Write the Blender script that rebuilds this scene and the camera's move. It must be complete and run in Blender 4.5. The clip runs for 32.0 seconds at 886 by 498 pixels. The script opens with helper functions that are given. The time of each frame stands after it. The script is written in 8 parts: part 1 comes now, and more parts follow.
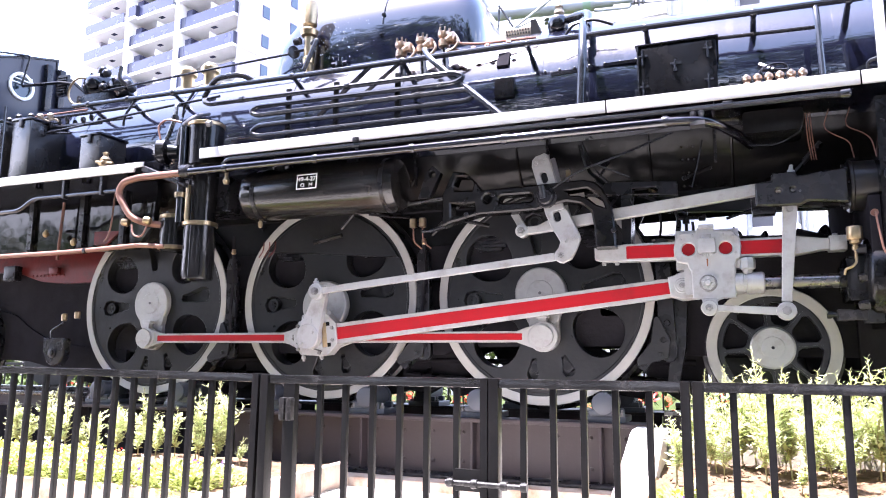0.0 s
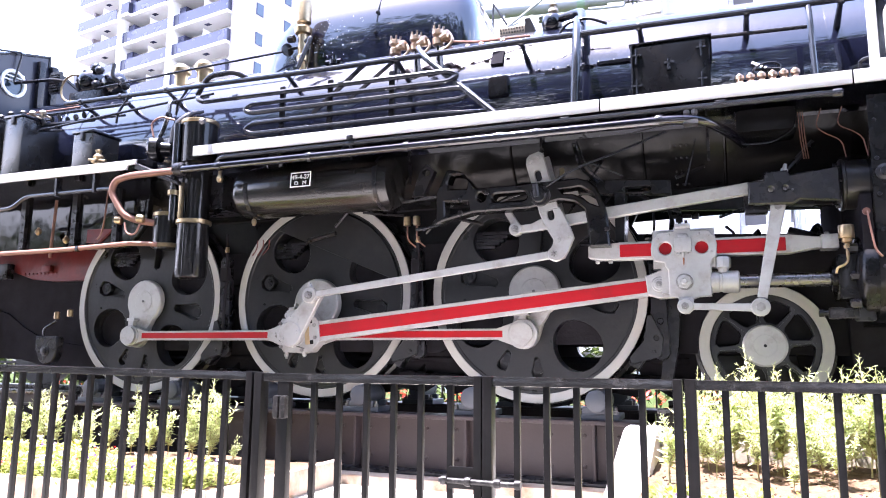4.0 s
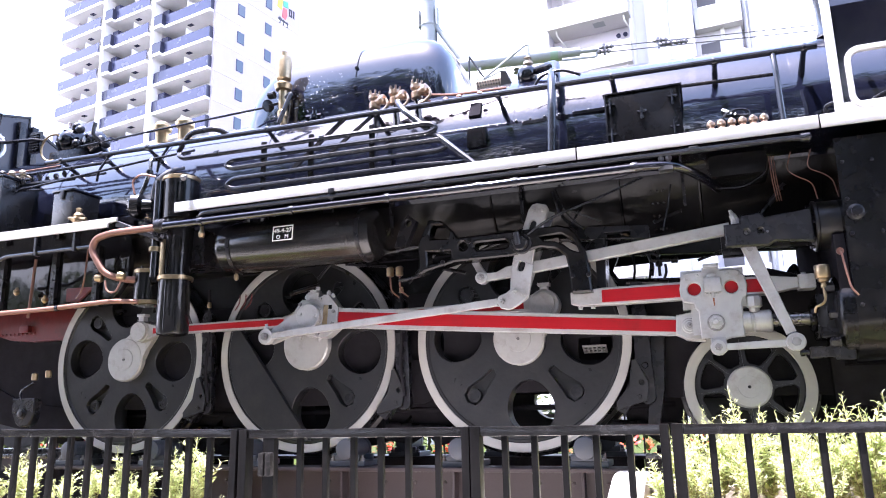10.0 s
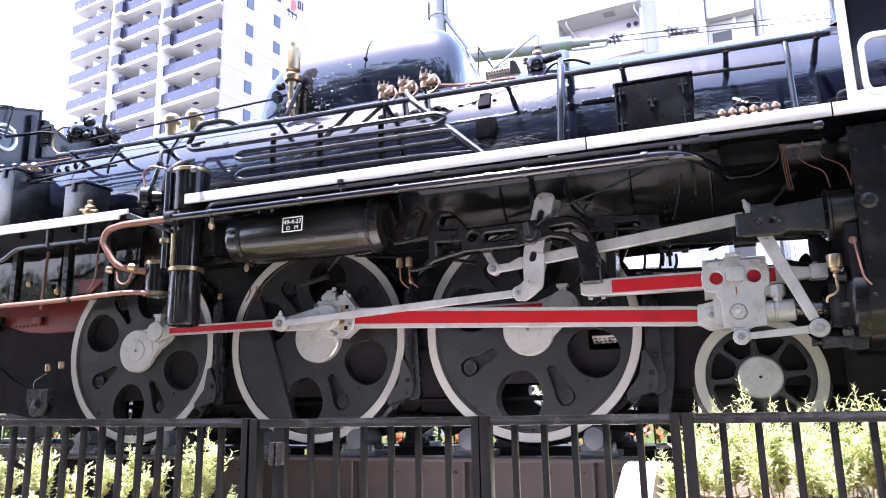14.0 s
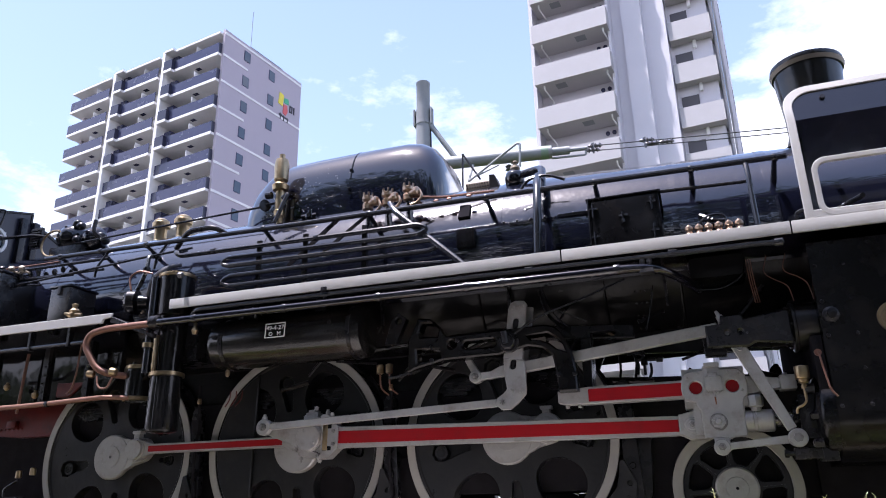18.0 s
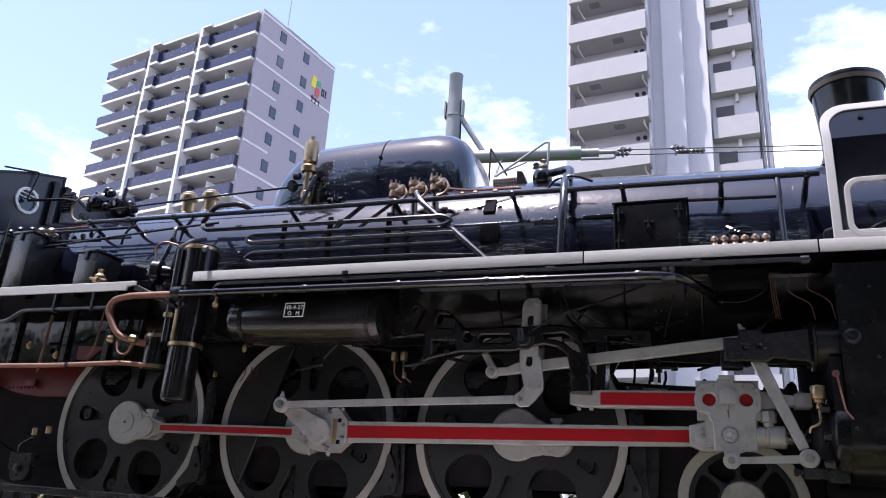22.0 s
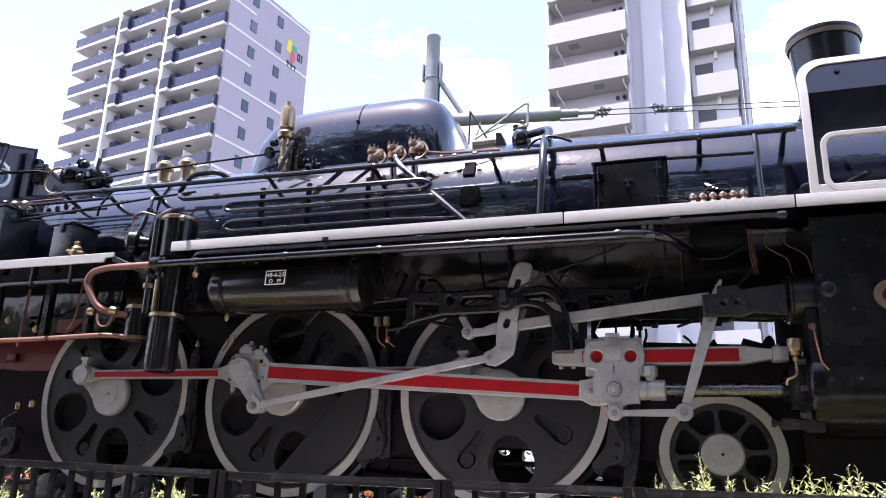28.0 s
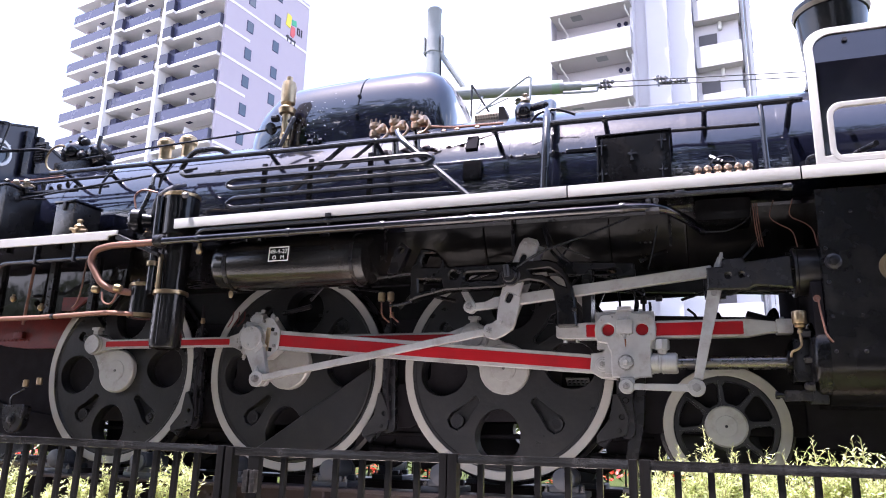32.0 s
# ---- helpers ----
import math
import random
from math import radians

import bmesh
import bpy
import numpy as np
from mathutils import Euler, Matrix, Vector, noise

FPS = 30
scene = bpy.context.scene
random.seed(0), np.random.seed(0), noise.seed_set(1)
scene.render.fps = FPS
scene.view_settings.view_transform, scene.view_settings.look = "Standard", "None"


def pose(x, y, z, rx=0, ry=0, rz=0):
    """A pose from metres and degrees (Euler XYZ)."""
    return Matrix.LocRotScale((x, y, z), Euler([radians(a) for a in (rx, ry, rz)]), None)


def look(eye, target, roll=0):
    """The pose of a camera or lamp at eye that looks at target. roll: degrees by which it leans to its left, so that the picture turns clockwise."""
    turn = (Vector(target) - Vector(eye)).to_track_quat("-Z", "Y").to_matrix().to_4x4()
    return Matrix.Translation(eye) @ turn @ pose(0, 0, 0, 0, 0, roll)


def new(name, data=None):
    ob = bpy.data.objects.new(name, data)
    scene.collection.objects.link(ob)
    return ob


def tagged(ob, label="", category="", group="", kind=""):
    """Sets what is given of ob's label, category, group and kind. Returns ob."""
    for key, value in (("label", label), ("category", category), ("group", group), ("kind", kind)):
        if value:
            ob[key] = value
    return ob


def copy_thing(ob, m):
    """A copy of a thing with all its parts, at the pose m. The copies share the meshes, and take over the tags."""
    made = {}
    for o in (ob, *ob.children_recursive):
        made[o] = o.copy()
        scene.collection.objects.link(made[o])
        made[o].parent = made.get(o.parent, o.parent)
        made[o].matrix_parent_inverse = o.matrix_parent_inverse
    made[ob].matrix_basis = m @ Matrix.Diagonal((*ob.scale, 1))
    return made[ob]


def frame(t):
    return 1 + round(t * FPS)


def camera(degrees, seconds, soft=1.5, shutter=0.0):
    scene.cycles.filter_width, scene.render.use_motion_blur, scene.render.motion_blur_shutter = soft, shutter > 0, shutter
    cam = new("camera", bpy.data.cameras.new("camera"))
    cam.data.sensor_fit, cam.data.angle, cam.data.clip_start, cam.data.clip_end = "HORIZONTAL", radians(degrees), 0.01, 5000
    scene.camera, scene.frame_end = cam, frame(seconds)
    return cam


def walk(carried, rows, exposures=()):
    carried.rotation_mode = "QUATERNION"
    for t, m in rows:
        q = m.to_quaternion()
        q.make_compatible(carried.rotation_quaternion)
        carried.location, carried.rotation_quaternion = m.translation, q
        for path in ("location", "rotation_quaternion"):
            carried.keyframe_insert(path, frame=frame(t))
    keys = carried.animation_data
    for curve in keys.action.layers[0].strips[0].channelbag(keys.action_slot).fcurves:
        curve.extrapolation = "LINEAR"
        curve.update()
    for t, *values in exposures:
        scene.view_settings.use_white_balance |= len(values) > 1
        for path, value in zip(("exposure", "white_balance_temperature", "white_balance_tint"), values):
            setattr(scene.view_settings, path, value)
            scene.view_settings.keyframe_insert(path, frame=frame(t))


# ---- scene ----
from mathutils import geometry

cam = camera(62.33, 32.0, soft=1.0)
PATH = [
    (0, pose(3.244, -6.176, 0.335, 98.72, -0.48, 21.24)),
    (0.5, pose(3.241, -6.174, 0.336, 98.64, -0.44, 21.25)),
    (1, pose(3.246, -6.191, 0.341, 98.51, -0.17, 21.07)),
    (1.5, pose(3.244, -6.182, 0.339, 98.60, -0.60, 21.01)),
    (2, pose(3.246, -6.179, 0.339, 98.67, -0.47, 20.87)),
    (2.5, pose(3.245, -6.179, 0.338, 98.62, 0.00, 20.86)),
    (3, pose(3.247, -6.176, 0.335, 98.64, -0.14, 20.82)),
    (3.5, pose(3.246, -6.180, 0.335, 98.57, -0.46, 20.77)),
    (5.5, pose(3.247, -6.177, 0.334, 98.67, -0.05, 20.84)),
    (6, pose(3.250, -6.172, 0.333, 98.66, 0.49, 20.81)),
    (6.5, pose(3.249, -6.186, 0.336, 98.66, -0.07, 20.51)),
    (7, pose(3.256, -6.196, 0.343, 99.15, 1.24, 20.23)),
    (7.5, pose(3.255, -6.214, 0.348, 100.12, 1.43, 19.75)),
    (8, pose(3.257, -6.211, 0.348, 101.02, 1.42, 19.75)),
    (8.5, pose(3.252, -6.211, 0.342, 101.61, 1.08, 19.76)),
    (9, pose(3.254, -6.209, 0.341, 102.03, 1.28, 19.72)),
    (9.5, pose(3.253, -6.208, 0.342, 102.19, 1.31, 19.70)),
    (10, pose(3.251, -6.206, 0.338, 102.37, 1.24, 19.67)),
    (10.5, pose(3.251, -6.208, 0.339, 102.31, 1.23, 19.68)),
    (11, pose(3.252, -6.208, 0.337, 102.28, 1.25, 19.67)),
    (11.5, pose(3.250, -6.208, 0.337, 102.14, 1.30, 19.79)),
    (12, pose(3.250, -6.208, 0.339, 102.01, 1.39, 19.96)),
    (12.5, pose(3.253, -6.206, 0.337, 101.97, 1.37, 20.16)),
    (13, pose(3.251, -6.205, 0.334, 101.89, 1.29, 20.27)),
    (13.5, pose(3.251, -6.201, 0.331, 101.79, 1.27, 20.35)),
    (15.5, pose(3.250, -6.202, 0.333, 101.22, 1.25, 20.65)),
    (16, pose(3.258, -6.233, 0.341, 100.96, 1.57, 20.89)),
    (16.1, pose(3.265, -6.244, 0.344, 101.18, 1.92, 21.11)),
    (16.2, pose(3.272, -6.255, 0.346, 102.92, 1.44, 21.15)),
    (16.3, pose(3.279, -6.265, 0.348, 104.98, 0.57, 20.93)),
    (16.4, pose(3.286, -6.276, 0.351, 106.28, 0.13, 20.53)),
    (16.5, pose(3.293, -6.287, 0.353, 107.29, -0.53, 19.74)),
    (17, pose(3.326, -6.314, 0.355, 106.46, 1.21, 20.21)),
    (17.5, pose(3.343, -6.334, 0.370, 107.43, 1.15, 19.46)),
    (18, pose(3.342, -6.339, 0.360, 109.43, 1.08, 19.20)),
    (18.5, pose(3.332, -6.315, 0.355, 107.29, 1.22, 19.05)),
    (19, pose(3.319, -6.331, 0.359, 106.67, -0.91, 20.24)),
    (19.5, pose(3.326, -6.328, 0.359, 106.13, -0.85, 20.05)),
    (20, pose(3.314, -6.344, 0.359, 106.36, -2.59, 20.40)),
    (20.5, pose(3.329, -6.348, 0.356, 106.90, -1.71, 20.10)),
    (21, pose(3.335, -6.355, 0.355, 107.77, -4.70, 19.02)),
    (21.5, pose(3.330, -6.361, 0.349, 108.49, -2.85, 19.36)),
    (22, pose(3.332, -6.363, 0.347, 108.86, -3.43, 19.33)),
    (22.5, pose(3.326, -6.358, 0.349, 108.87, -2.77, 19.60)),
    (23, pose(3.330, -6.351, 0.352, 108.60, -2.02, 19.73)),
    (23.5, pose(3.331, -6.350, 0.350, 108.29, -2.16, 19.58)),
    (24, pose(3.335, -6.351, 0.348, 107.97, -2.30, 19.47)),
    (24.5, pose(3.336, -6.349, 0.349, 107.68, -2.05, 19.40)),
    (25, pose(3.334, -6.349, 0.346, 107.38, -2.13, 19.19)),
    (25.5, pose(3.334, -6.351, 0.347, 107.08, -2.12, 19.05)),
    (27.5, pose(3.341, -6.349, 0.345, 106.29, -1.72, 18.54)),
    (28, pose(3.340, -6.348, 0.345, 106.12, -1.72, 18.41)),
    (28.5, pose(3.338, -6.344, 0.345, 105.94, -1.66, 18.31)),
    (29, pose(3.339, -6.344, 0.346, 105.68, -1.54, 18.26)),
    (29.5, pose(3.340, -6.341, 0.343, 105.46, -1.61, 18.22)),
    (30, pose(3.337, -6.342, 0.347, 105.15, -1.76, 18.13)),
    (30.5, pose(3.336, -6.340, 0.345, 104.90, -1.73, 18.15)),
    (31, pose(3.338, -6.339, 0.345, 104.65, -1.72, 18.17)),
    (31.5, pose(3.328, -6.338, 0.347, 104.45, -1.61, 18.34)),
    (32, pose(3.331, -6.336, 0.348, 104.17, -1.33, 18.74)),
]
walk(cam, PATH, exposures=[(0, 3.24, 5950, 24), (6.5, 3.22, 5950, 24), (8.0, 3.03, 5950, 24), (16.0, 2.9, 5950, 24), (16.8, 1.97, 6000, 23), (17.6, 1.48, 6020, 22),
                           (18.0, 1.3, 6020, 22), (19.2, 1.5, 6020, 22), (20, 1.70, 6060, 23), (21, 1.5, 6060, 23), (22, 1.3, 6020, 22), (23, 1.3, 6020, 22), (25, 1.45, 6020, 22), (28, 1.78, 6100, 25), (30, 2.10, 6150, 25), (32, 2.27, 6150, 25)])

# ---- world and sun ----
SUN = Vector((-0.238, -0.135, 0.962)).normalized()
world = bpy.data.worlds.new("sky")
scene.world = world
world.use_nodes = True
wn, wl = world.node_tree.nodes, world.node_tree.links
sky = wn.new("ShaderNodeTexSky")
sky.sky_type = "NISHITA"
sky.sun_disc = False
sky.sun_elevation = math.asin(SUN.z)
sky.sun_rotation = math.atan2(SUN.x, SUN.y)
sky.air_density, sky.dust_density, sky.ozone_density = 1.0, 1.5, 1.0
bg = wn["Background"]
bg.inputs["Strength"].default_value = 0.10
# pale haze over the whole sky, and white clouds that thicken towards the horizon
co = wn.new("ShaderNodeTexCoord")
mp = wn.new("ShaderNodeMapping")
mp.inputs["Location"].default_value = (0.35, 0.1, 0.0)
mp.inputs["Scale"].default_value = (1.7, 1.7, 3.6)
ns = wn.new("ShaderNodeTexNoise")
ns.inputs["Scale"].default_value, ns.inputs["Detail"].default_value, ns.inputs["Roughness"].default_value = 1.4, 8.0, 0.6
sep = wn.new("ShaderNodeSeparateXYZ")
low_sky = wn.new("ShaderNodeMapRange")
low_sky.inputs["From Min"].default_value, low_sky.inputs["From Max"].default_value = 0.15, 0.62
low_sky.inputs["To Min"].default_value, low_sky.inputs["To Max"].default_value = 0.20, -0.06
add = wn.new("ShaderNodeMath")
rp = wn.new("ShaderNodeValToRGB")
rp.color_ramp.elements[0].position, rp.color_ramp.elements[1].position = 0.55, 0.68
haze = wn.new("ShaderNodeMix")
haze.data_type = "RGBA"
haze.inputs[7].default_value = (3.9, 5.2, 6.9, 1)
mixc = wn.new("ShaderNodeMix")
mixc.data_type = "RGBA"
mixc.inputs[7].default_value = (7.6, 7.9, 8.3, 1)
wl.new(co.outputs["Generated"], mp.inputs["Vector"])
wl.new(co.outputs["Generated"], sep.inputs[0])
wl.new(sep.outputs["Z"], low_sky.inputs["Value"])
wl.new(mp.outputs[0], ns.inputs["Vector"])
wl.new(ns.outputs["Fac"], add.inputs[0])
wl.new(low_sky.outputs[0], add.inputs[1])
thin = wn.new("ShaderNodeMapRange")
thin.inputs["From Min"].default_value, thin.inputs["From Max"].default_value = 0.25, 0.95
thin.inputs["To Min"].default_value, thin.inputs["To Max"].default_value = 0.6, 0.05
wl.new(sep.outputs["Z"], thin.inputs["Value"])
wl.new(thin.outputs[0], haze.inputs[0])
# one heaped cloud low in the distance beyond the chimney
heap = wn.new("ShaderNodeVectorMath")
heap.operation = "DOT_PRODUCT"
heap.inputs[1].default_value = (0.2, 0.94, 0.275)
heap_range = wn.new("ShaderNodeMapRange")
heap_range.inputs["From Min"].default_value, heap_range.inputs["From Max"].default_value = 0.972, 0.985
heap_range.inputs["To Min"].default_value, heap_range.inputs["To Max"].default_value = 0.0, 0.22
heap_add = wn.new("ShaderNodeMath")
wl.new(co.outputs["Generated"], heap.inputs[0])
wl.new(heap.outputs["Value"], heap_range.inputs["Value"])
wl.new(heap_range.outputs[0], heap_add.inputs[0])
wl.new(add.outputs[0], heap_add.inputs[1])
wl.new(sky.outputs[0], haze.inputs[6])
wl.new(heap_add.outputs[0], rp.inputs["Fac"])
wl.new(rp.outputs["Color"], mixc.inputs[0])
wl.new(haze.outputs[2], mixc.inputs[6])
wl.new(mixc.outputs[2], bg.inputs["Color"])
sun_data = bpy.data.lights.new("sun", "SUN")
sun_data.energy, sun_data.angle, sun_data.color = 5.0, radians(0.53), (1.0, 0.96, 0.9)
sun = new("sun", sun_data)
sun.matrix_world = look((0, 0, 30), Vector((0, 0, 30)) - SUN)


# ---- materials ----
def material(name, color, rough=0.5, metal=0.0, coat=0.0, vary=0.12, scale=6.0, bump=0.0, bump_scale=60.0, dirt_or_shade=None,
             dirt_or_shade_scale=2.0, dirt_or_shade_amount=0.5, spec=0.5, rand=0.0, trans=0.0, coat_rough=0.06, bump_dist=0.01):
    """A painted, metal or mineral surface with grain at two scales, stains or shade spots, and fine relief."""
    m = bpy.data.materials.new(name)
    m.use_nodes = True
    n, l = m.node_tree.nodes, m.node_tree.links
    b = n["Principled BSDF"]
    b.inputs["Roughness"].default_value, b.inputs["Metallic"].default_value = rough, metal
    b.inputs["Coat Weight"].default_value, b.inputs["Coat Roughness"].default_value = coat, coat_rough
    b.inputs["Specular IOR Level"].default_value = spec
    b.inputs["Coat IOR"].default_value = 1.6
    tc = n.new("ShaderNodeTexCoord")
    big, fine = n.new("ShaderNodeTexNoise"), n.new("ShaderNodeTexNoise")
    big.inputs["Scale"].default_value, big.inputs["Detail"].default_value = scale, 5
    fine.inputs["Scale"].default_value, fine.inputs["Detail"].default_value = bump_scale, 3
    for q in (big, fine):
        l.new(tc.outputs["Object"], q.inputs["Vector"])
    mix = n.new("ShaderNodeMix")
    mix.data_type = "RGBA"
    c = Vector(color)
    mix.inputs[6].default_value = (*(c * (1 - vary)), 1)
    mix.inputs[7].default_value = (*(min(1, q * (1 + vary)) for q in c), 1)
    l.new(big.outputs["Fac"], mix.inputs[0])
    out = mix.outputs[2]
    if dirt_or_shade:
        st = n.new("ShaderNodeTexNoise")
        st.inputs["Scale"].default_value, st.inputs["Detail"].default_value, st.inputs["Roughness"].default_value = dirt_or_shade_scale, 6, 0.65
        l.new(tc.outputs["Object"], st.inputs["Vector"])
        r = n.new("ShaderNodeValToRGB")
        r.color_ramp.elements[0].position, r.color_ramp.elements[1].position = 0.5, 0.72
        r.color_ramp.elements[1].color = (dirt_or_shade_amount, dirt_or_shade_amount, dirt_or_shade_amount, 1)
        l.new(st.outputs["Fac"], r.inputs["Fac"])
        mx = n.new("ShaderNodeMix")
        mx.data_type = "RGBA"
        mx.inputs[7].default_value = (*dirt_or_shade, 1)
        l.new(r.outputs["Color"], mx.inputs[0])
        l.new(out, mx.inputs[6])
        out = mx.outputs[2]
    if rand:
        oi = n.new("ShaderNodeObjectInfo")
        hs = n.new("ShaderNodeHueSaturation")
        mr = n.new("ShaderNodeMapRange")
        mr.inputs["To Min"].default_value, mr.inputs["To Max"].default_value = 1 - rand, 1 + rand
        l.new(oi.outputs["Random"], mr.inputs["Value"])
        l.new(mr.outputs[0], hs.inputs["Value"])
        l.new(out, hs.inputs["Color"])
        out = hs.outputs["Color"]
    l.new(out, b.inputs["Base Color"])
    rr = n.new("ShaderNodeMapRange")
    rr.inputs["To Min"].default_value, rr.inputs["To Max"].default_value = max(0.02, rough * 0.75), min(1, rough * 1.3)
    l.new(big.outputs["Fac"], rr.inputs["Value"])
    l.new(rr.outputs[0], b.inputs["Roughness"])
    if bump:
        bp = n.new("ShaderNodeBump")
        bp.inputs["Strength"].default_value, bp.inputs["Distance"].default_value = bump, bump_dist
        l.new(fine.outputs["Fac"], bp.inputs["Height"])
        l.new(bp.outputs[0], b.inputs["Normal"])
    if trans:
        b.inputs["Transmission Weight"].default_value = trans
    return m


def leaf_material(name, color, tip):
    """Thin leaf that lets some light through; each leaf has its own tone."""
    m = bpy.data.materials.new(name)
    m.use_nodes = True
    n, l = m.node_tree.nodes, m.node_tree.links
    b = n["Principled BSDF"]
    b.inputs["Roughness"].default_value = 0.45
    geo = n.new("ShaderNodeNewGeometry")
    mix = n.new("ShaderNodeMix")
    mix.data_type = "RGBA"
    mix.inputs[6].default_value, mix.inputs[7].default_value = (*color, 1), (*tip, 1)
    l.new(geo.outputs["Random Per Island"], mix.inputs[0])
    l.new(mix.outputs[2], b.inputs["Base Color"])
    tr = n.new("ShaderNodeBsdfTranslucent")
    l.new(mix.outputs[2], tr.inputs["Color"])
    ms = n.new("ShaderNodeMixShader")
    ms.inputs[0].default_value = 0.4
    l.new(b.outputs[0], ms.inputs[1])
    l.new(tr.outputs[0], ms.inputs[2])
    l.new(ms.outputs[0], n["Material Output"].inputs["Surface"])
    return m


BLACK = material("gloss_black_paint", (0.005, 0.005, 0.009), 0.11, coat=0.5, vary=0.25, scale=3, bump=0.09, bump_scale=11, dirt_or_shade=(0.02, 0.019, 0.02), dirt_or_shade_scale=3, dirt_or_shade_amount=0.25)
BOILER = material("gloss_black_boiler_cladding", (0.005, 0.006, 0.014), 0.13, coat=1.0, coat_rough=0.03, spec=0.5, vary=0.25, scale=3, bump=0.22, bump_scale=20, dirt_or_shade=(0.02, 0.019, 0.02), dirt_or_shade_scale=3, dirt_or_shade_amount=0.25)
# dull black that keeps the shaded boiler underside dark
DULL_BLACK = material("dull_black", (0.007, 0.007, 0.008), 0.24, spec=0.19, vary=0.4, scale=6, bump=0.4, bump_scale=7, bump_dist=0.02, dirt_or_shade=(0.014, 0.013, 0.013), dirt_or_shade_scale=4, dirt_or_shade_amount=0.6)
TANK = material("semi_gloss_black_tank", (0.008, 0.0075, 0.0075), 0.2, spec=0.38, coat=0.15, coat_rough=0.1, vary=0.3, scale=4, bump=0.3, bump_scale=8, dirt_or_shade=(0.035, 0.030, 0.026), dirt_or_shade_scale=4, dirt_or_shade_amount=0.5)
SHEET = material("buckled_gloss_black_sheet", (0.006, 0.006, 0.008), 0.06, spec=0.30, vary=0.3, scale=4, bump=0.16, bump_scale=1.7, bump_dist=0.05, dirt_or_shade=(0.03, 0.026, 0.023), dirt_or_shade_scale=5, dirt_or_shade_amount=0.4)
DOME = material("gloss_black_dome_paint", (0.005, 0.006, 0.014), 0.09, coat=1.0, vary=0.25, scale=3, bump=0.035, bump_scale=9, coat_rough=0.03, dirt_or_shade=(0.02, 0.019, 0.02), dirt_or_shade_scale=3, dirt_or_shade_amount=0.25)
CASING = material("black_cylinder_cladding", (0.0055, 0.0055, 0.0065), 0.2, spec=0.22, vary=0.3, scale=4, bump=0.2, bump_scale=9, dirt_or_shade=(0.022, 0.019, 0.017), dirt_or_shade_scale=4, dirt_or_shade_amount=0.5)
RUST_STREAK = material("rust_streak", (0.20, 0.07, 0.03), 0.8, vary=0.3, scale=40)
NUT = material("greasy_steel_nut", (0.24, 0.235, 0.23), 0.32, metal=0.6, vary=0.15, scale=30, bump=0.08, dirt_or_shade=(0.10, 0.09, 0.08), dirt_or_shade_scale=25, dirt_or_shade_amount=0.6)
# black without reflections: puts deep shade into the colour of recessed parts
DEEP = material("deep_shade_black", (0.019, 0.018, 0.021), 0.7, spec=0.0, vary=0.4, scale=6, bump=0.3, bump_scale=30)
CAB = material("navy_black_cab_paint", (0.011, 0.012, 0.024), 0.32, spec=0.5, vary=0.2, scale=3, bump=0.05, bump_scale=12)
FRAME = material("satin_black_paint", (0.010, 0.010, 0.0125), 0.27, spec=0.33, vary=0.3, scale=9, bump=0.14, bump_scale=45, dirt_or_shade=(0.030, 0.024, 0.020), dirt_or_shade_scale=5, dirt_or_shade_amount=0.5)
WHEEL = material("dark_grey_wheel_paint", (0.0135, 0.0138, 0.0155), 0.30, spec=0.36, vary=0.25, scale=7, bump=0.25, bump_scale=22, dirt_or_shade=(0.045, 0.04, 0.036), dirt_or_shade_scale=4, dirt_or_shade_amount=0.35)
TYRE = material("white_tyre_paint", (0.305, 0.30, 0.288), 0.45, vary=0.08, scale=14, bump=0.08, dirt_or_shade=(0.35, 0.32, 0.28), dirt_or_shade_scale=7, dirt_or_shade_amount=0.5)
ROD = material("silver_grey_rod_paint", (0.345, 0.344, 0.338), 0.34, metal=0.28, vary=0.14, scale=14, bump=0.22, bump_scale=24, dirt_or_shade=(0.15, 0.130, 0.110), dirt_or_shade_scale=7, dirt_or_shade_amount=0.62)
RED = material("red_rod_paint", (0.285, 0.005, 0.009), 0.45, spec=0.22, vary=0.14, scale=8, bump=0.05, dirt_or_shade=(0.15, 0.012, 0.014), dirt_or_shade_scale=7, dirt_or_shade_amount=0.5)
RED_FRAME = material("red_oxide_frame_paint", (0.085, 0.008, 0.006), 0.36, spec=0.3, vary=0.35, scale=9, bump=0.35, bump_scale=18, dirt_or_shade=(0.028, 0.007, 0.006), dirt_or_shade_scale=6, dirt_or_shade_amount=0.8)
WHITE = material("white_edge_paint", (0.41, 0.405, 0.395), 0.45, vary=0.05, scale=9, bump=0.06, dirt_or_shade=(0.36, 0.33, 0.29), dirt_or_shade_scale=5, dirt_or_shade_amount=0.5)
BRASS = material("brass", (0.40, 0.305, 0.185), 0.36, metal=1.0, vary=0.2, scale=20, bump=0.08, dirt_or_shade=(0.22, 0.14, 0.07), dirt_or_shade_scale=14, dirt_or_shade_amount=0.6)
BRONZE = material("pinkish_bronze", (0.47, 0.335, 0.235), 0.30, metal=1.0, vary=0.2, scale=24, bump=0.1, dirt_or_shade=(0.20, 0.10, 0.06), dirt_or_shade_scale=18, dirt_or_shade_amount=0.6)
SPATTER = material("dried_spatter", (0.62, 0.61, 0.58), 0.8, vary=0.1)
COPPER = material("copper_pipe", (0.185, 0.092, 0.066), 0.48, metal=0.45, vary=0.2, scale=14, bump=0.06, dirt_or_shade=(0.15, 0.075, 0.06), dirt_or_shade_scale=7, dirt_or_shade_amount=0.6)
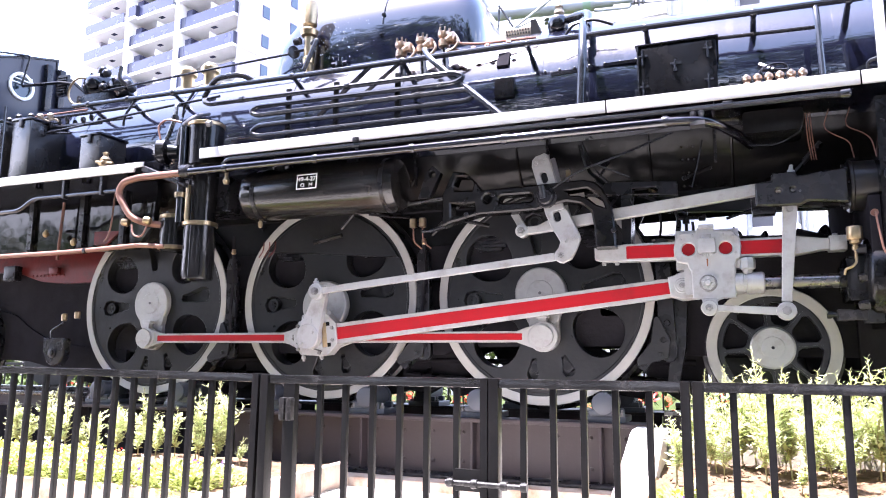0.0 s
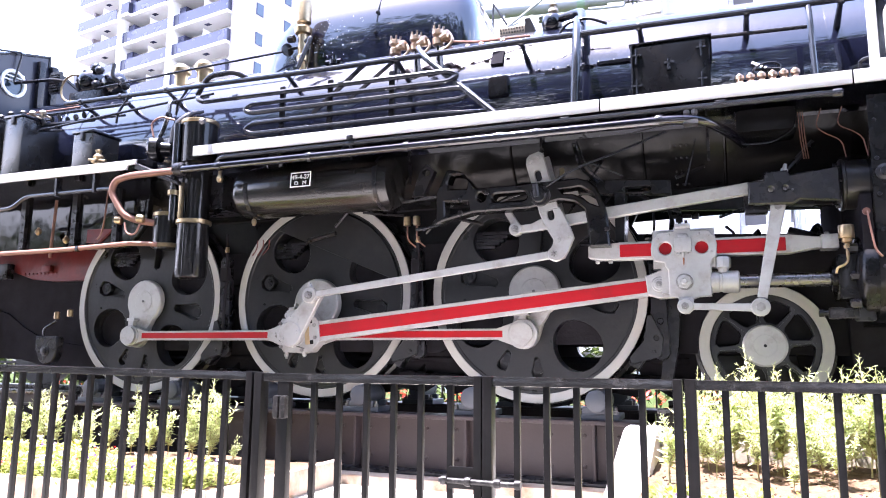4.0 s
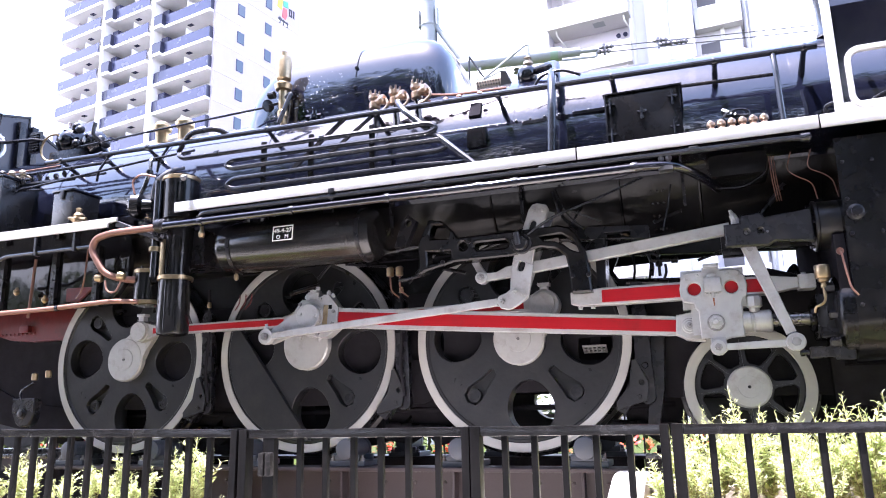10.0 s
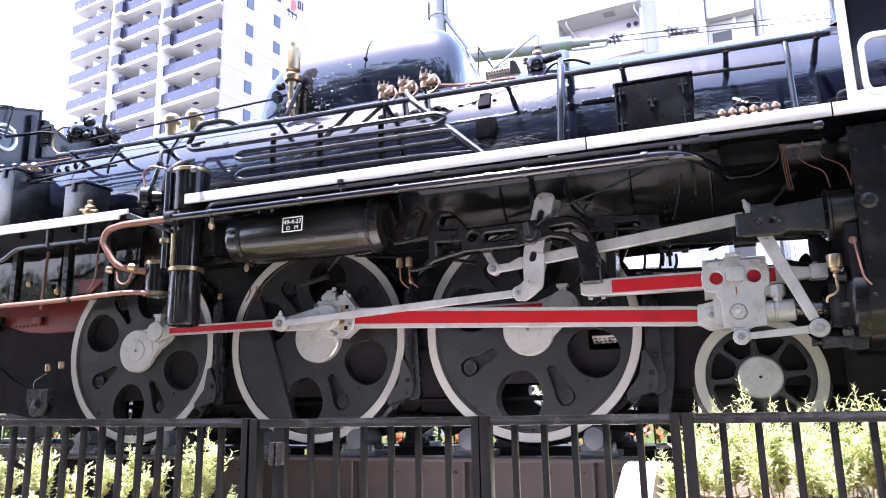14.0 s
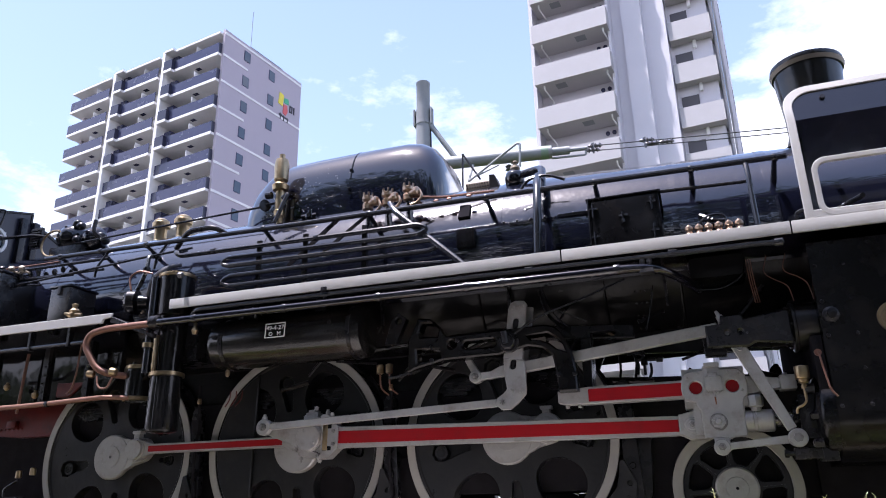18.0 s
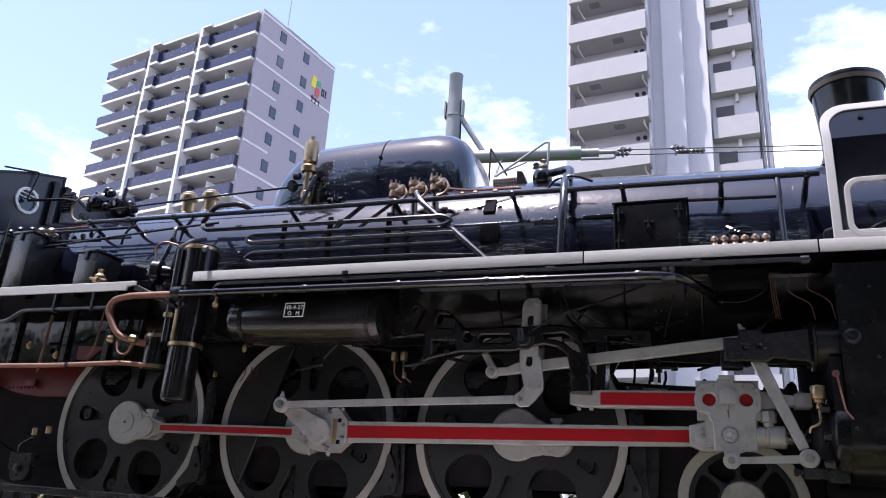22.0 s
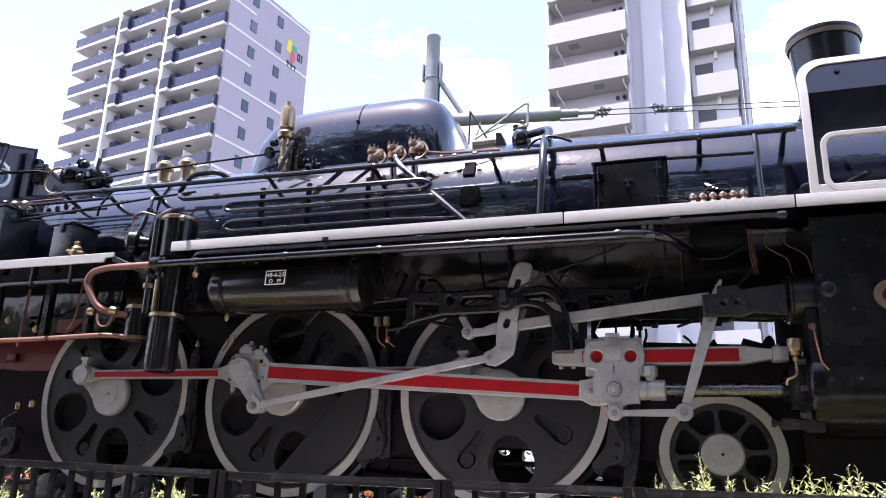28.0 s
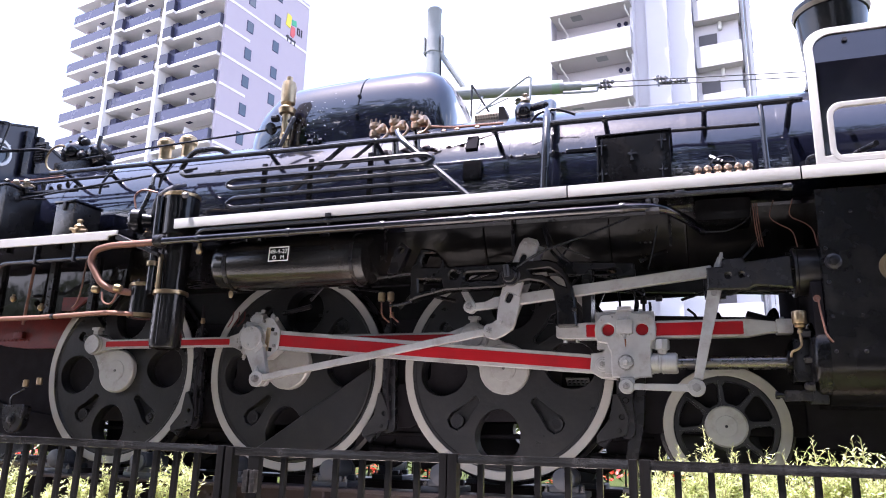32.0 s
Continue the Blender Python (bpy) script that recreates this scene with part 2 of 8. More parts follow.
STEEL = material("polished_steel", (0.15, 0.145, 0.14), 0.27, metal=1.0, vary=0.1, scale=20, bump=0.05)
PIPE = material("dark_pipe_paint", (0.009, 0.010, 0.014), 0.24, coat=0.25, vary=0.2, scale=10, bump=0.06)
GLASS = material("window_glass", (0.02, 0.03, 0.04), 0.05, vary=0.1, spec=0.8)
GIRDER = material("brown_girder_paint", (0.036, 0.027, 0.028), 0.5, spec=0.3, vary=0.2, scale=5, bump=0.12, bump_scale=40, dirt_or_shade=(0.032, 0.024, 0.023), dirt_or_shade_scale=3, dirt_or_shade_amount=0.7)
ROLLER = material("blue_grey_roller_paint", (0.042, 0.048, 0.062), 0.45, vary=0.15, scale=9, bump=0.08, dirt_or_shade=(0.06, 0.06, 0.06), dirt_or_shade_scale=8, dirt_or_shade_amount=0.5)
FENCE = material("dark_brown_fence_paint", (0.0045, 0.004, 0.004), 0.33, spec=0.17, vary=0.2, scale=12, bump=0.08, dirt_or_shade=(0.014, 0.012, 0.011), dirt_or_shade_scale=9, dirt_or_shade_amount=0.35)
# glossier, paler copy of the fence paint: wear plus the sunlit sheen on top
FENCE_RAIL = material("sunlit_worn_fence_rail_paint", (0.005, 0.0045, 0.0045), 0.24, spec=0.6, vary=0.2, scale=12, bump=0.15, bump_scale=40, dirt_or_shade=(0.05, 0.047, 0.045), dirt_or_shade_scale=14, dirt_or_shade_amount=0.5)
ZINC = material("worn_zinc_bolt", (0.14, 0.135, 0.14), 0.35, metal=0.8, vary=0.15, scale=20, bump=0.1)
WORN = material("worn_dark_iron", (0.008, 0.007, 0.007), 0.42, spec=0.25, vary=0.3, scale=30, bump=0.1, dirt_or_shade=(0.10, 0.095, 0.09), dirt_or_shade_scale=45, dirt_or_shade_amount=0.55)
PUMP = material("lumpy_black_pump_paint", (0.006, 0.006, 0.007), 0.15, spec=0.36, vary=0.3, scale=5, bump=0.4, bump_scale=9, dirt_or_shade=(0.02, 0.018, 0.016), dirt_or_shade_scale=5, dirt_or_shade_amount=0.4)
BOX = material("dull_black_box_paint", (0.014, 0.013, 0.013), 0.26, spec=0.5, coat=0.3, coat_rough=0.16, vary=0.35, scale=6, bump=0.25, bump_scale=6, dirt_or_shade=(0.05, 0.045, 0.04), dirt_or_shade_scale=7, dirt_or_shade_amount=0.5)
CHEST = material("satin_black_valve_chest", (0.007, 0.007, 0.009), 0.30, spec=0.4, vary=0.3, scale=5, bump=0.15, bump_scale=14, dirt_or_shade=(0.030, 0.024, 0.018), dirt_or_shade_scale=5, dirt_or_shade_amount=0.6)
CONCRETE = material("pale_concrete", (0.50, 0.48, 0.44), 0.85, vary=0.12, scale=4, bump=0.35, bump_scale=55, dirt_or_shade=(0.32, 0.29, 0.25), dirt_or_shade_scale=2.5, dirt_or_shade_amount=0.7)
RUST_SLAB = material("rust_stained_concrete", (0.42, 0.34, 0.27), 0.85, vary=0.2, scale=5, bump=0.3, bump_scale=50, dirt_or_shade=(0.26, 0.10, 0.04), dirt_or_shade_scale=3.5, dirt_or_shade_amount=0.9)
PAVING = material("pale_paving", (0.52, 0.48, 0.42), 0.8, vary=0.1, scale=3, bump=0.25, bump_scale=70, dirt_or_shade=(0.36, 0.32, 0.27), dirt_or_shade_scale=2, dirt_or_shade_amount=0.6, rand=0.06)
# dark spots in the colour stand in for shadows of plants and crumbs
SOIL = material("reddish_shade_spotted_soil", (0.125, 0.080, 0.050), 0.95, spec=0.1, vary=0.4, scale=16, bump=1.0, bump_scale=40, dirt_or_shade=(0.035, 0.020, 0.012), dirt_or_shade_scale=14, dirt_or_shade_amount=0.9)
# concrete in a darker tone, for the kerb face that lies in shade
KERB = material("shaded_kerb_concrete", (0.25, 0.22, 0.17), 0.85, vary=0.15, scale=4, bump=0.35, bump_scale=55, dirt_or_shade=(0.15, 0.12, 0.09), dirt_or_shade_scale=5, dirt_or_shade_amount=0.7)
GROUND = material("dark_ground", (0.040, 0.038, 0.036), 0.95, vary=0.25, scale=2, bump=0.6, bump_scale=40, dirt_or_shade=(0.05, 0.06, 0.03), dirt_or_shade_scale=0.7, dirt_or_shade_amount=0.6)
LAWN = material("grass_lawn", (0.028, 0.042, 0.008), 0.9, spec=0.1, vary=0.4, scale=18, bump=0.8, bump_scale=70, dirt_or_shade=(0.055, 0.058, 0.015), dirt_or_shade_scale=1.2, dirt_or_shade_amount=0.6)
BALLAST = material("dark_ballast", (0.10, 0.09, 0.08), 0.95, vary=0.5, scale=30, bump=1.0, bump_scale=35)
B_WALL = material("mauve_grey_tile_wall", (0.40, 0.36, 0.405), 0.7, vary=0.05, scale=1.5, bump=0.1, bump_scale=12)
B_WHITE = material("white_rendered_concrete", (0.74, 0.73, 0.72), 0.7, vary=0.04, scale=0.6, bump=0.08, dirt_or_shade=(0.6, 0.59, 0.57), dirt_or_shade_scale=0.5, dirt_or_shade_amount=0.5)
B_PANEL = material("dark_blue_balcony_panel", (0.043, 0.046, 0.090), 0.25, vary=0.1, scale=1.0)
B_DARK = material("navy_balcony_box", (0.026, 0.027, 0.050), 0.3, vary=0.1, scale=1.0)
B_DOOR = material("dark_grey_entrance_door", (0.07, 0.065, 0.07), 0.5, vary=0.2, scale=1.0)
TAN = material("dull_tan_metal", (0.24, 0.20, 0.15), 0.5, metal=0.3, vary=0.2, scale=8, bump=0.1)
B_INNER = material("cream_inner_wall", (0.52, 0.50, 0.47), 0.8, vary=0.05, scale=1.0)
B_GLASS = material("dark_window_pane", (0.05, 0.07, 0.10), 0.08, vary=0.2, scale=0.7, spec=0.8)
R_WALL = material("lavender_white_wall", (0.585, 0.57, 0.605), 0.75, vary=0.04, scale=0.5, dirt_or_shade=(0.55, 0.54, 0.58), dirt_or_shade_scale=0.4, dirt_or_shade_amount=0.5)
R_BALC = material("pale_grey_balcony", (0.44, 0.425, 0.43), 0.8, vary=0.05, scale=0.8, bump=0.1, dirt_or_shade=(0.48, 0.47, 0.48), dirt_or_shade_scale=0.6, dirt_or_shade_amount=0.6)
POLE = material("grey_galvanised_pole", (0.22, 0.235, 0.24), 0.5, metal=0.0, vary=0.12, scale=2, bump=0.08, dirt_or_shade=(0.17, 0.175, 0.18), dirt_or_shade_scale=1.5, dirt_or_shade_amount=0.6)
GREEN_BAND = material("green_band", (0.17, 0.25, 0.18), 0.5)
YELLOW_SIGN = material("yellow_sign", (0.75, 0.62, 0.05), 0.5)
GREEN_SIGN = material("green_sign", (0.05, 0.38, 0.20), 0.5)
RED_SIGN = material("red_sign", (0.60, 0.10, 0.10), 0.5)
DARK_SIGN = material("dark_sign_letters", (0.03, 0.03, 0.04), 0.5)
PLATE_WHITE = material("white_stencil", (0.8, 0.8, 0.78), 0.5)
STEM = material("plant_stem", (0.28, 0.26, 0.12), 0.8, vary=0.3, scale=20)
LEAF = leaf_material("pale_green_leaf", (0.37, 0.45, 0.14), (0.72, 0.76, 0.44))
LEAF_CUSHION = leaf_material("yellow_green_bedding_leaf", (0.12, 0.16, 0.025), (0.40, 0.43, 0.12))
LEAF_HEDGE = leaf_material("sunlit_hedge_leaf", (0.025, 0.045, 0.007), (0.10, 0.125, 0.022))
LEAF_DARK = leaf_material("mid_green_leaf", (0.022, 0.042, 0.012), (0.055, 0.085, 0.025))
PETAL_Y = leaf_material("yellow_petal", (0.75, 0.55, 0.02), (0.85, 0.72, 0.08))
PETAL_W = leaf_material("white_petal", (0.72, 0.70, 0.72), (0.85, 0.84, 0.86))
PETAL_P = leaf_material("purple_petal", (0.10, 0.03, 0.22), (0.35, 0.25, 0.50))
PETAL_R = leaf_material("red_petal", (0.45, 0.02, 0.02), (0.62, 0.08, 0.03))


# ---- mesh helpers ----
def faces(bm, verts, polys):
    vs = [bm.verts.new(v) for v in verts]
    for p in polys:
        try:
            bm.faces.new([vs[i] for i in p])
        except ValueError:
            pass


def box(bm, x0, x1, y0, y1, z0, z1, turn=None):
    vs = [Vector((x, y, z)) for x in (x0, x1) for y in (y0, y1) for z in (z0, z1)]
    if turn:
        vs = [turn @ v for v in vs]
    faces(bm, vs, [(0, 1, 3, 2), (4, 6, 7, 5), (0, 4, 5, 1), (2, 3, 7, 6), (0, 2, 6, 4), (1, 5, 7, 3)])


def soft_box(bm, x0, x1, y0, y1, z0, z1, r=0.006):
    """A box with its edges chamfered."""
    b = bmesh.new()
    box(b, x0, x1, y0, y1, z0, z1)
    bmesh.ops.bevel(b, geom=list(b.edges), offset=r, segments=2, affect="EDGES", profile=0.6)
    b.verts.index_update()
    vs = [v.co.copy() for v in b.verts]
    faces(bm, vs, [[v.index for v in f.verts] for f in b.faces])
    b.free()


def frame_of(d):
    d = Vector(d).normalized()
    u = d.orthogonal().normalized()
    return d, u, d.cross(u)


def lathe(bm, profile, origin, axis=(0, 0, 1), seg=24, cap=True):
    """Turns (radius, height) pairs about an axis."""
    d, u, w = frame_of(axis)
    o = Vector(origin)
    rings = []
    for r, h in profile:
        rings.append([bm.verts.new(o + d * h + (u * math.cos(a) + w * math.sin(a)) * max(r, 1e-4)) for a in (2 * math.pi * i / seg for i in range(seg))])
    for a, b in zip(rings, rings[1:]):
        for i in range(seg):
            bm.faces.new((a[i], a[(i + 1) % seg], b[(i + 1) % seg], b[i]))
    if cap:
        bm.faces.new(rings[0][::-1])
        bm.faces.new(rings[-1])


def rod(bm, p, q, r, seg=10, r2=None):
    p, q = Vector(p), Vector(q)
    lathe(bm, [(r, 0), (r if r2 is None else r2, (q - p).length)], p, q - p, seg)


def disc(bm, x, z, r, y0, y1, seg=24, chamfer=0.0):
    """A round plate or boss whose axis lies across the track."""
    lo, hi = min(y0, y1), max(y0, y1)
    c = chamfer
    prof = [(r - c, 0), (r, c), (r, hi - lo - c), (r - c, hi - lo)] if c else [(r, 0), (r, hi - lo)]
    lathe(bm, prof, (x, lo, z), (0, 1, 0), seg)


def bolt(bm, x, y, z, r=0.014, h=0.014):
    """A hexagon head standing off a face that looks to -y."""
    lathe(bm, [(r, 0), (r, h * 0.8), (r * 0.8, h)], (x, y, z), (0, -1, 0), 6)


def castle_nut(bm, x, y, z, r, h):
    """A slotted nut with its stud, standing off a face that looks to -y."""
    lathe(bm, [(r, 0), (r, h * 0.55), (r * 0.86, h * 0.6)], (x, y, z), (0, -1, 0), 6)
    for k in range(6):
        a = math.pi * k / 3 + 0.5
        rod(bm, (x + r * 0.68 * math.cos(a), y - h * 0.5, z + r * 0.68 * math.sin(a)), (x + r * 0.68 * math.cos(a), y - h, z + r * 0.68 * math.sin(a)), r * 0.24, 6)
    lathe(bm, [(r * 0.44, 0), (r * 0.44, h * 1.1), (r * 0.3, h * 1.2)], (x, y, z), (0, -1, 0), 12)


def tube(bm, pts, r, seg=8, bend=0.08, closed=False):
    """A pipe through points, with rounded bends."""
    pts = [Vector(p) for p in pts]
    path = [pts[0]]
    for a, b, c in zip(pts, pts[1:], pts[2:]):
        e = min(bend, (a - b).length * 0.48, (c - b).length * 0.48)
        s, t = b + (a - b).normalized() * e, b + (c - b).normalized() * e
        for i in range(6):
            k = i / 5
            path.append(s.lerp(b, k).lerp(b.lerp(t, k), k))
    path.append(pts[-1])
    d = (path[1] - path[0]).normalized()
    u = d.orthogonal().normalized()
    rings = []
    for i, p in enumerate(path):
        n = ((path[min(i + 1, len(path) - 1)] - path[max(i - 1, 0)])).normalized()
        u = (u - n * u.dot(n)).normalized()
        w = n.cross(u)
        rings.append([bm.verts.new(p + (u * math.cos(a) + w * math.sin(a)) * r) for a in (2 * math.pi * k / seg for k in range(seg))])
    for a, b in zip(rings, rings[1:]):
        for k in range(seg):
            bm.faces.new((a[k], a[(k + 1) % seg], b[(k + 1) % seg], b[k]))
    bm.faces.new(rings[0][::-1])
    bm.faces.new(rings[-1])


def circle(x, z, r, n=24, a0=0.0, a1=360.0):
    full = abs(a1 - a0) >= 360
    return [(x + r * math.cos(radians(a0 + (a1 - a0) * i / (n if full else n - 1))), z + r * math.sin(radians(a0 + (a1 - a0) * i / (n if full else n - 1)))) for i in range(n)]


def rounded(x0, x1, z0, z1, r, n=5):
    pts = []
    for cx, cz, a in ((x1 - r, z1 - r, 0), (x0 + r, z1 - r, 90), (x0 + r, z0 + r, 180), (x1 - r, z0 + r, 270)):
        pts += circle(cx, cz, r, n, a, a + 90)
    return pts


def inside(p, loop):
    odd = False
    for (x0, z0), (x1, z1) in zip(loop, loop[1:] + loop[:1]):
        if (z0 > p[1]) != (z1 > p[1]) and p[0] < x0 + (p[1] - z0) / (z1 - z0) * (x1 - x0):
            odd = not odd
    return odd


def inset(loop, d, hole):
    """The loop moved by d into the material of its plate."""
    n = len(loop)
    area = sum(loop[i][0] * loop[(i + 1) % n][1] - loop[(i + 1) % n][0] * loop[i][1] for i in range(n))
    sign = (1 if area > 0 else -1) * (-1 if hole else 1)
    res = []
    for i in range(n):
        p, a, b = Vector(loop[i]), Vector(loop[i - 1]), Vector(loop[(i + 1) % n])
        u, w = (p - a), (b - p)
        if u.length < 1e-6 or w.length < 1e-6:
            res.append(tuple(p))
            continue
        u.normalize()
        w.normalize()
        v = Vector((-u.y - w.y, u.x + w.x))
        if v.length > 1e-3:
            v = v.normalized() * min(1.6, 1 / max(0.3, v.length / 2))
        p = p + v * (d * sign)
        res.append((p.x, p.y))
    return res


def plate(bm, outer, holes, y0, y1, m=None, edge=None):
    """A plate cut to an outline in x and z, with holes, from y0 (near) to y1; edge: chamfer of the near rim."""
    edge = min(0.004, 0.25 * (y1 - y0)) if edge is None else edge
    loops = [outer, *holes]
    near = [inset(lp, edge, i > 0) for i, lp in enumerate(loops)]
    m = m or Matrix()
    for y, flip, ls in ((y0, False, near), (y1, True, loops)):
        verts, edges = [], []
        for lp in ls:
            k = len(verts)
            verts += [Vector(p) for p in lp]
            edges += [(k + i, k + (i + 1) % len(lp)) for i in range(len(lp))]
        v2, _, f2, _, _, _ = geometry.delaunay_2d_cdt(verts, edges, [], 1, 1e-6)
        if holes:
            f2 = [f for f in f2 if not any(inside(sum((v2[i] for i in f), Vector((0, 0))) / len(f), h) for h in ls[1:])]
        vs = [bm.verts.new(m @ Vector((p[0], y, p[1]))) for p in v2]
        for f in f2:
            try:
                bm.faces.new([vs[i] for i in (f[::-1] if flip else f)])
            except ValueError:
                pass
    for lp, nl in zip(loops, near):
        a = [bm.verts.new(m @ Vector((x, y0, z))) for x, z in nl]
        c = [bm.verts.new(m @ Vector((x, y0 + edge, z))) for x, z in lp]
        b = [bm.verts.new(m @ Vector((x, y1, z))) for x, z in lp]
        for i in range(len(lp)):
            j = (i + 1) % len(lp)
            bm.faces.new((a[i], c[i], c[j], a[j]))
            bm.faces.new((c[i], b[i], b[j], c[j]))


def hull(circles, n=14):
    """The outline round a row of circles (x, z, r): a bar with eyes."""
    pts = []
    for x, z, r in circles:
        pts += circle(x, z, r, n * 2)
    pts = sorted(set((round(a, 5), round(b, 5)) for a, b in pts))

    def half(seq):
        h = []
        for p in seq:
            while len(h) > 1 and (h[-1][0] - h[-2][0]) * (p[1] - h[-2][1]) - (h[-1][1] - h[-2][1]) * (p[0] - h[-2][0]) <= 0:
                h.pop()
            h.append(p)
        return h[:-1]
    return half(pts) + half(pts[::-1])


def finish(bm, name, mat, angle=35):
    bmesh.ops.remove_doubles(bm, verts=bm.verts, dist=1e-5)
    bmesh.ops.recalc_face_normals(bm, faces=bm.faces)
    me = bpy.data.meshes.new(name)
    bm.to_mesh(me)
    bm.free()
    me.materials.append(mat)
    me.shade_smooth()
    me.set_sharp_from_angle(angle=radians(angle))
    return me


def part(name, bm, mat, parent=None, label="", at=None, angle=35):
    ob = new(name, finish(bm, name, mat, angle))
    ob.parent = parent
    if at is not None:
        ob.matrix_basis = at
    if label:
        tagged(ob, label=label)
    return ob


def shape(name, mat, parent, fn, *args, label="", at=None, **kw):
    """One part made by one helper."""
    bm = bmesh.new()
    fn(bm, *args, **kw)
    return part(name, bm, mat, parent, label, at)


def thing(name, label, category, group="", kind="", at=None):
    ob = new(name)
    ob.empty_display_size = 0.2
    if at is not None:
        ob.matrix_basis = at
    return tagged(ob, label, category, group, kind)


def structure(name, bm, mat, label, category):
    return tagged(part(name, bm, mat), label, category, kind="structure")


def lettering(name, text, size, mat, parent, m, depth=0.002):
    cu = bpy.data.curves.new(name, "FONT")
    cu.body, cu.size, cu.extrude, cu.align_x = text, size, depth, "CENTER"
    tmp = new(name, cu)
    bpy.context.view_layer.update()
    me = bpy.data.meshes.new_from_object(tmp.evaluated_get(bpy.context.evaluated_depsgraph_get()))
    bpy.data.objects.remove(tmp)
    me.materials.clear()
    me.materials.append(mat)
    ob = new(name, me)
    ob.parent, ob.matrix_basis = parent, m
    return ob


# ---- the locomotive: x along the rails (front to +x), near side to -y, rail top at z = 0 ----
loco = thing("steam_locomotive", "glossy black steam locomotive with white-edged running board and red-lined silver rods", "locomotive")
AXLE, CRANK, S = 0.86, 0.336, 1.90
BZ = 2.35


def boiler_radius(x):
    return 0.86 if x < 2.3 else max(0.795, 0.86 - 0.032 * (x - 2.3))


# boiler shell, its bands and joints
bm = bmesh.new()
lathe(bm, [(boiler_radius(x), x) for x in (-4.0, -2.0, 0, 2.3, 3.0, 3.6, 4.2, 4.35, 6.2)] + [(0.7, 6.3)], (0, 0, BZ), (1, 0, 0), 96)
part("boiler_shell", bm, BOILER, loco)
for x, w in ((-2.75, 0.05), (-1.55, 0.06), (-0.35, 0.05), (0.75, 0.05), (1.95, 0.06), (3.35, 0.05), (4.05, 0.07)):
    bm = bmesh.new()
    r = boiler_radius(x)
    lathe(bm, [(r - 0.004, -w / 2), (r + 0.005, -w / 2), (r + 0.005, w / 2), (r - 0.004, w / 2)], (x, 0, BZ), (1, 0, 0), 96, cap=False)
    part("boiler_band", bm, BOILER, loco)
# dark sheets added on the boiler's underside, standing in for shade below the board
for a0, a1, mt, lb in ((24, 58, DULL_BLACK, "black lagging sheet on the boiler flank"), (58, 156, DEEP, "black lagging under the boiler, coloured as shade")):
    bm = bmesh.new()
    under = [[bm.verts.new((x, -(boiler_radius(x) + 0.007) * math.cos(a), BZ - (boiler_radius(x) + 0.007) * math.sin(a))) for x in (-3.9, 0.0, 2.3, 3.3, 4.3)] for a in (radians(a0 + (a1 - a0) * k / 24) for k in range(25))]
    for a, b in zip(under, under[1:]):
        for i in range(4):
            bm.faces.new((a[i], a[i + 1], b[i + 1], b[i]))
    part("boiler_lagging", bm, mt, loco, lb)
# cladding seam with screws on the flank
for x0, x1, z in ((2.45, 2.72, 2.56), (2.05, 2.42, 2.54)):
    yy = -math.sqrt(0.862 ** 2 - (z - BZ) ** 2)
    shape("cladding_strip", BLACK, loco, box, x0, x1, yy - 0.006, yy + 0.02, z - 0.012, z + 0.012)
for i in range(7):
    x = 2.0 + i * 0.115
    z = 2.57
    yy = -math.sqrt(0.857 ** 2 - (z - BZ) ** 2)
    shape("cladding_screw", FRAME, loco, lathe, [(0.014, 0), (0.012, 0.008), (0.005, 0.012)], (x, yy, z), (0, -1, 0.2), 8)

# firebox flank below the rear board
bm = bmesh.new()
plate(bm, [(-5.2, 1.36), (-1.95, 1.36), (-1.75, 1.6), (-1.72, 2.2), (-5.2, 2.2)], [], -0.86, -0.80)
part("firebox_side_sheet", bm, SHEET, loco)
for x in (-2.1, -2.62, -3.3):
    bm = bmesh.new()
    box(bm, x - 0.03, x + 0.03, -0.9, -0.84, 1.36, 1.93)
    for k in range(7):
        bolt(bm, x, -0.9, 1.4 + 0.08 * k, 0.011, 0.01)
    part("firebox_stay_strip", bm, FRAME, loco)
shape("expansion_strut", COPPER, loco, rod, (-2.83, -0.95, 1.28), (-2.80, -0.95, 1.85), 0.014)
shape("ash_pan", RED_FRAME, loco, plate, [(-4.6, 1.25), (-3.87, 1.24), (-3.5, 1.13), (-3.2, 1.10), (-2.70, 1.10), (-2.66, 1.30), (-2.55, 1.46), (-4.6, 1.46)], [], -0.55, -0.505, label="red oxide painted ash pan side")
shape("ash_pan_body", DEEP, loco, soft_box, -4.5, -1.50, -0.48, 0.48, 1.20, 2.0, 0.03)
shape("ash_pan_corner", RED_FRAME, loco, plate, [(-2.45, 1.42), (-2.30, 1.41), (-2.12, 1.54), (-2.45, 1.55)], [], -0.885, -0.862)
shape("ash_pan_lug", RED_FRAME, loco, soft_box, -3.34, -3.22, -0.60, -0.55, 1.20, 1.27, 0.008)
shape("ash_pan_lug", FRAME, loco, soft_box, -3.95, -3.78, -0.64, -0.55, 1.14, 1.30, 0.01)
for k in range(9):
    shape("ash_pan_rivet", RED_FRAME, loco, lathe, [(0.014, 0), (0.011, 0.007), (0.004, 0.01)], (-3.62 + k * 0.055, -0.55, 1.19), (0, -1, 0), 8)

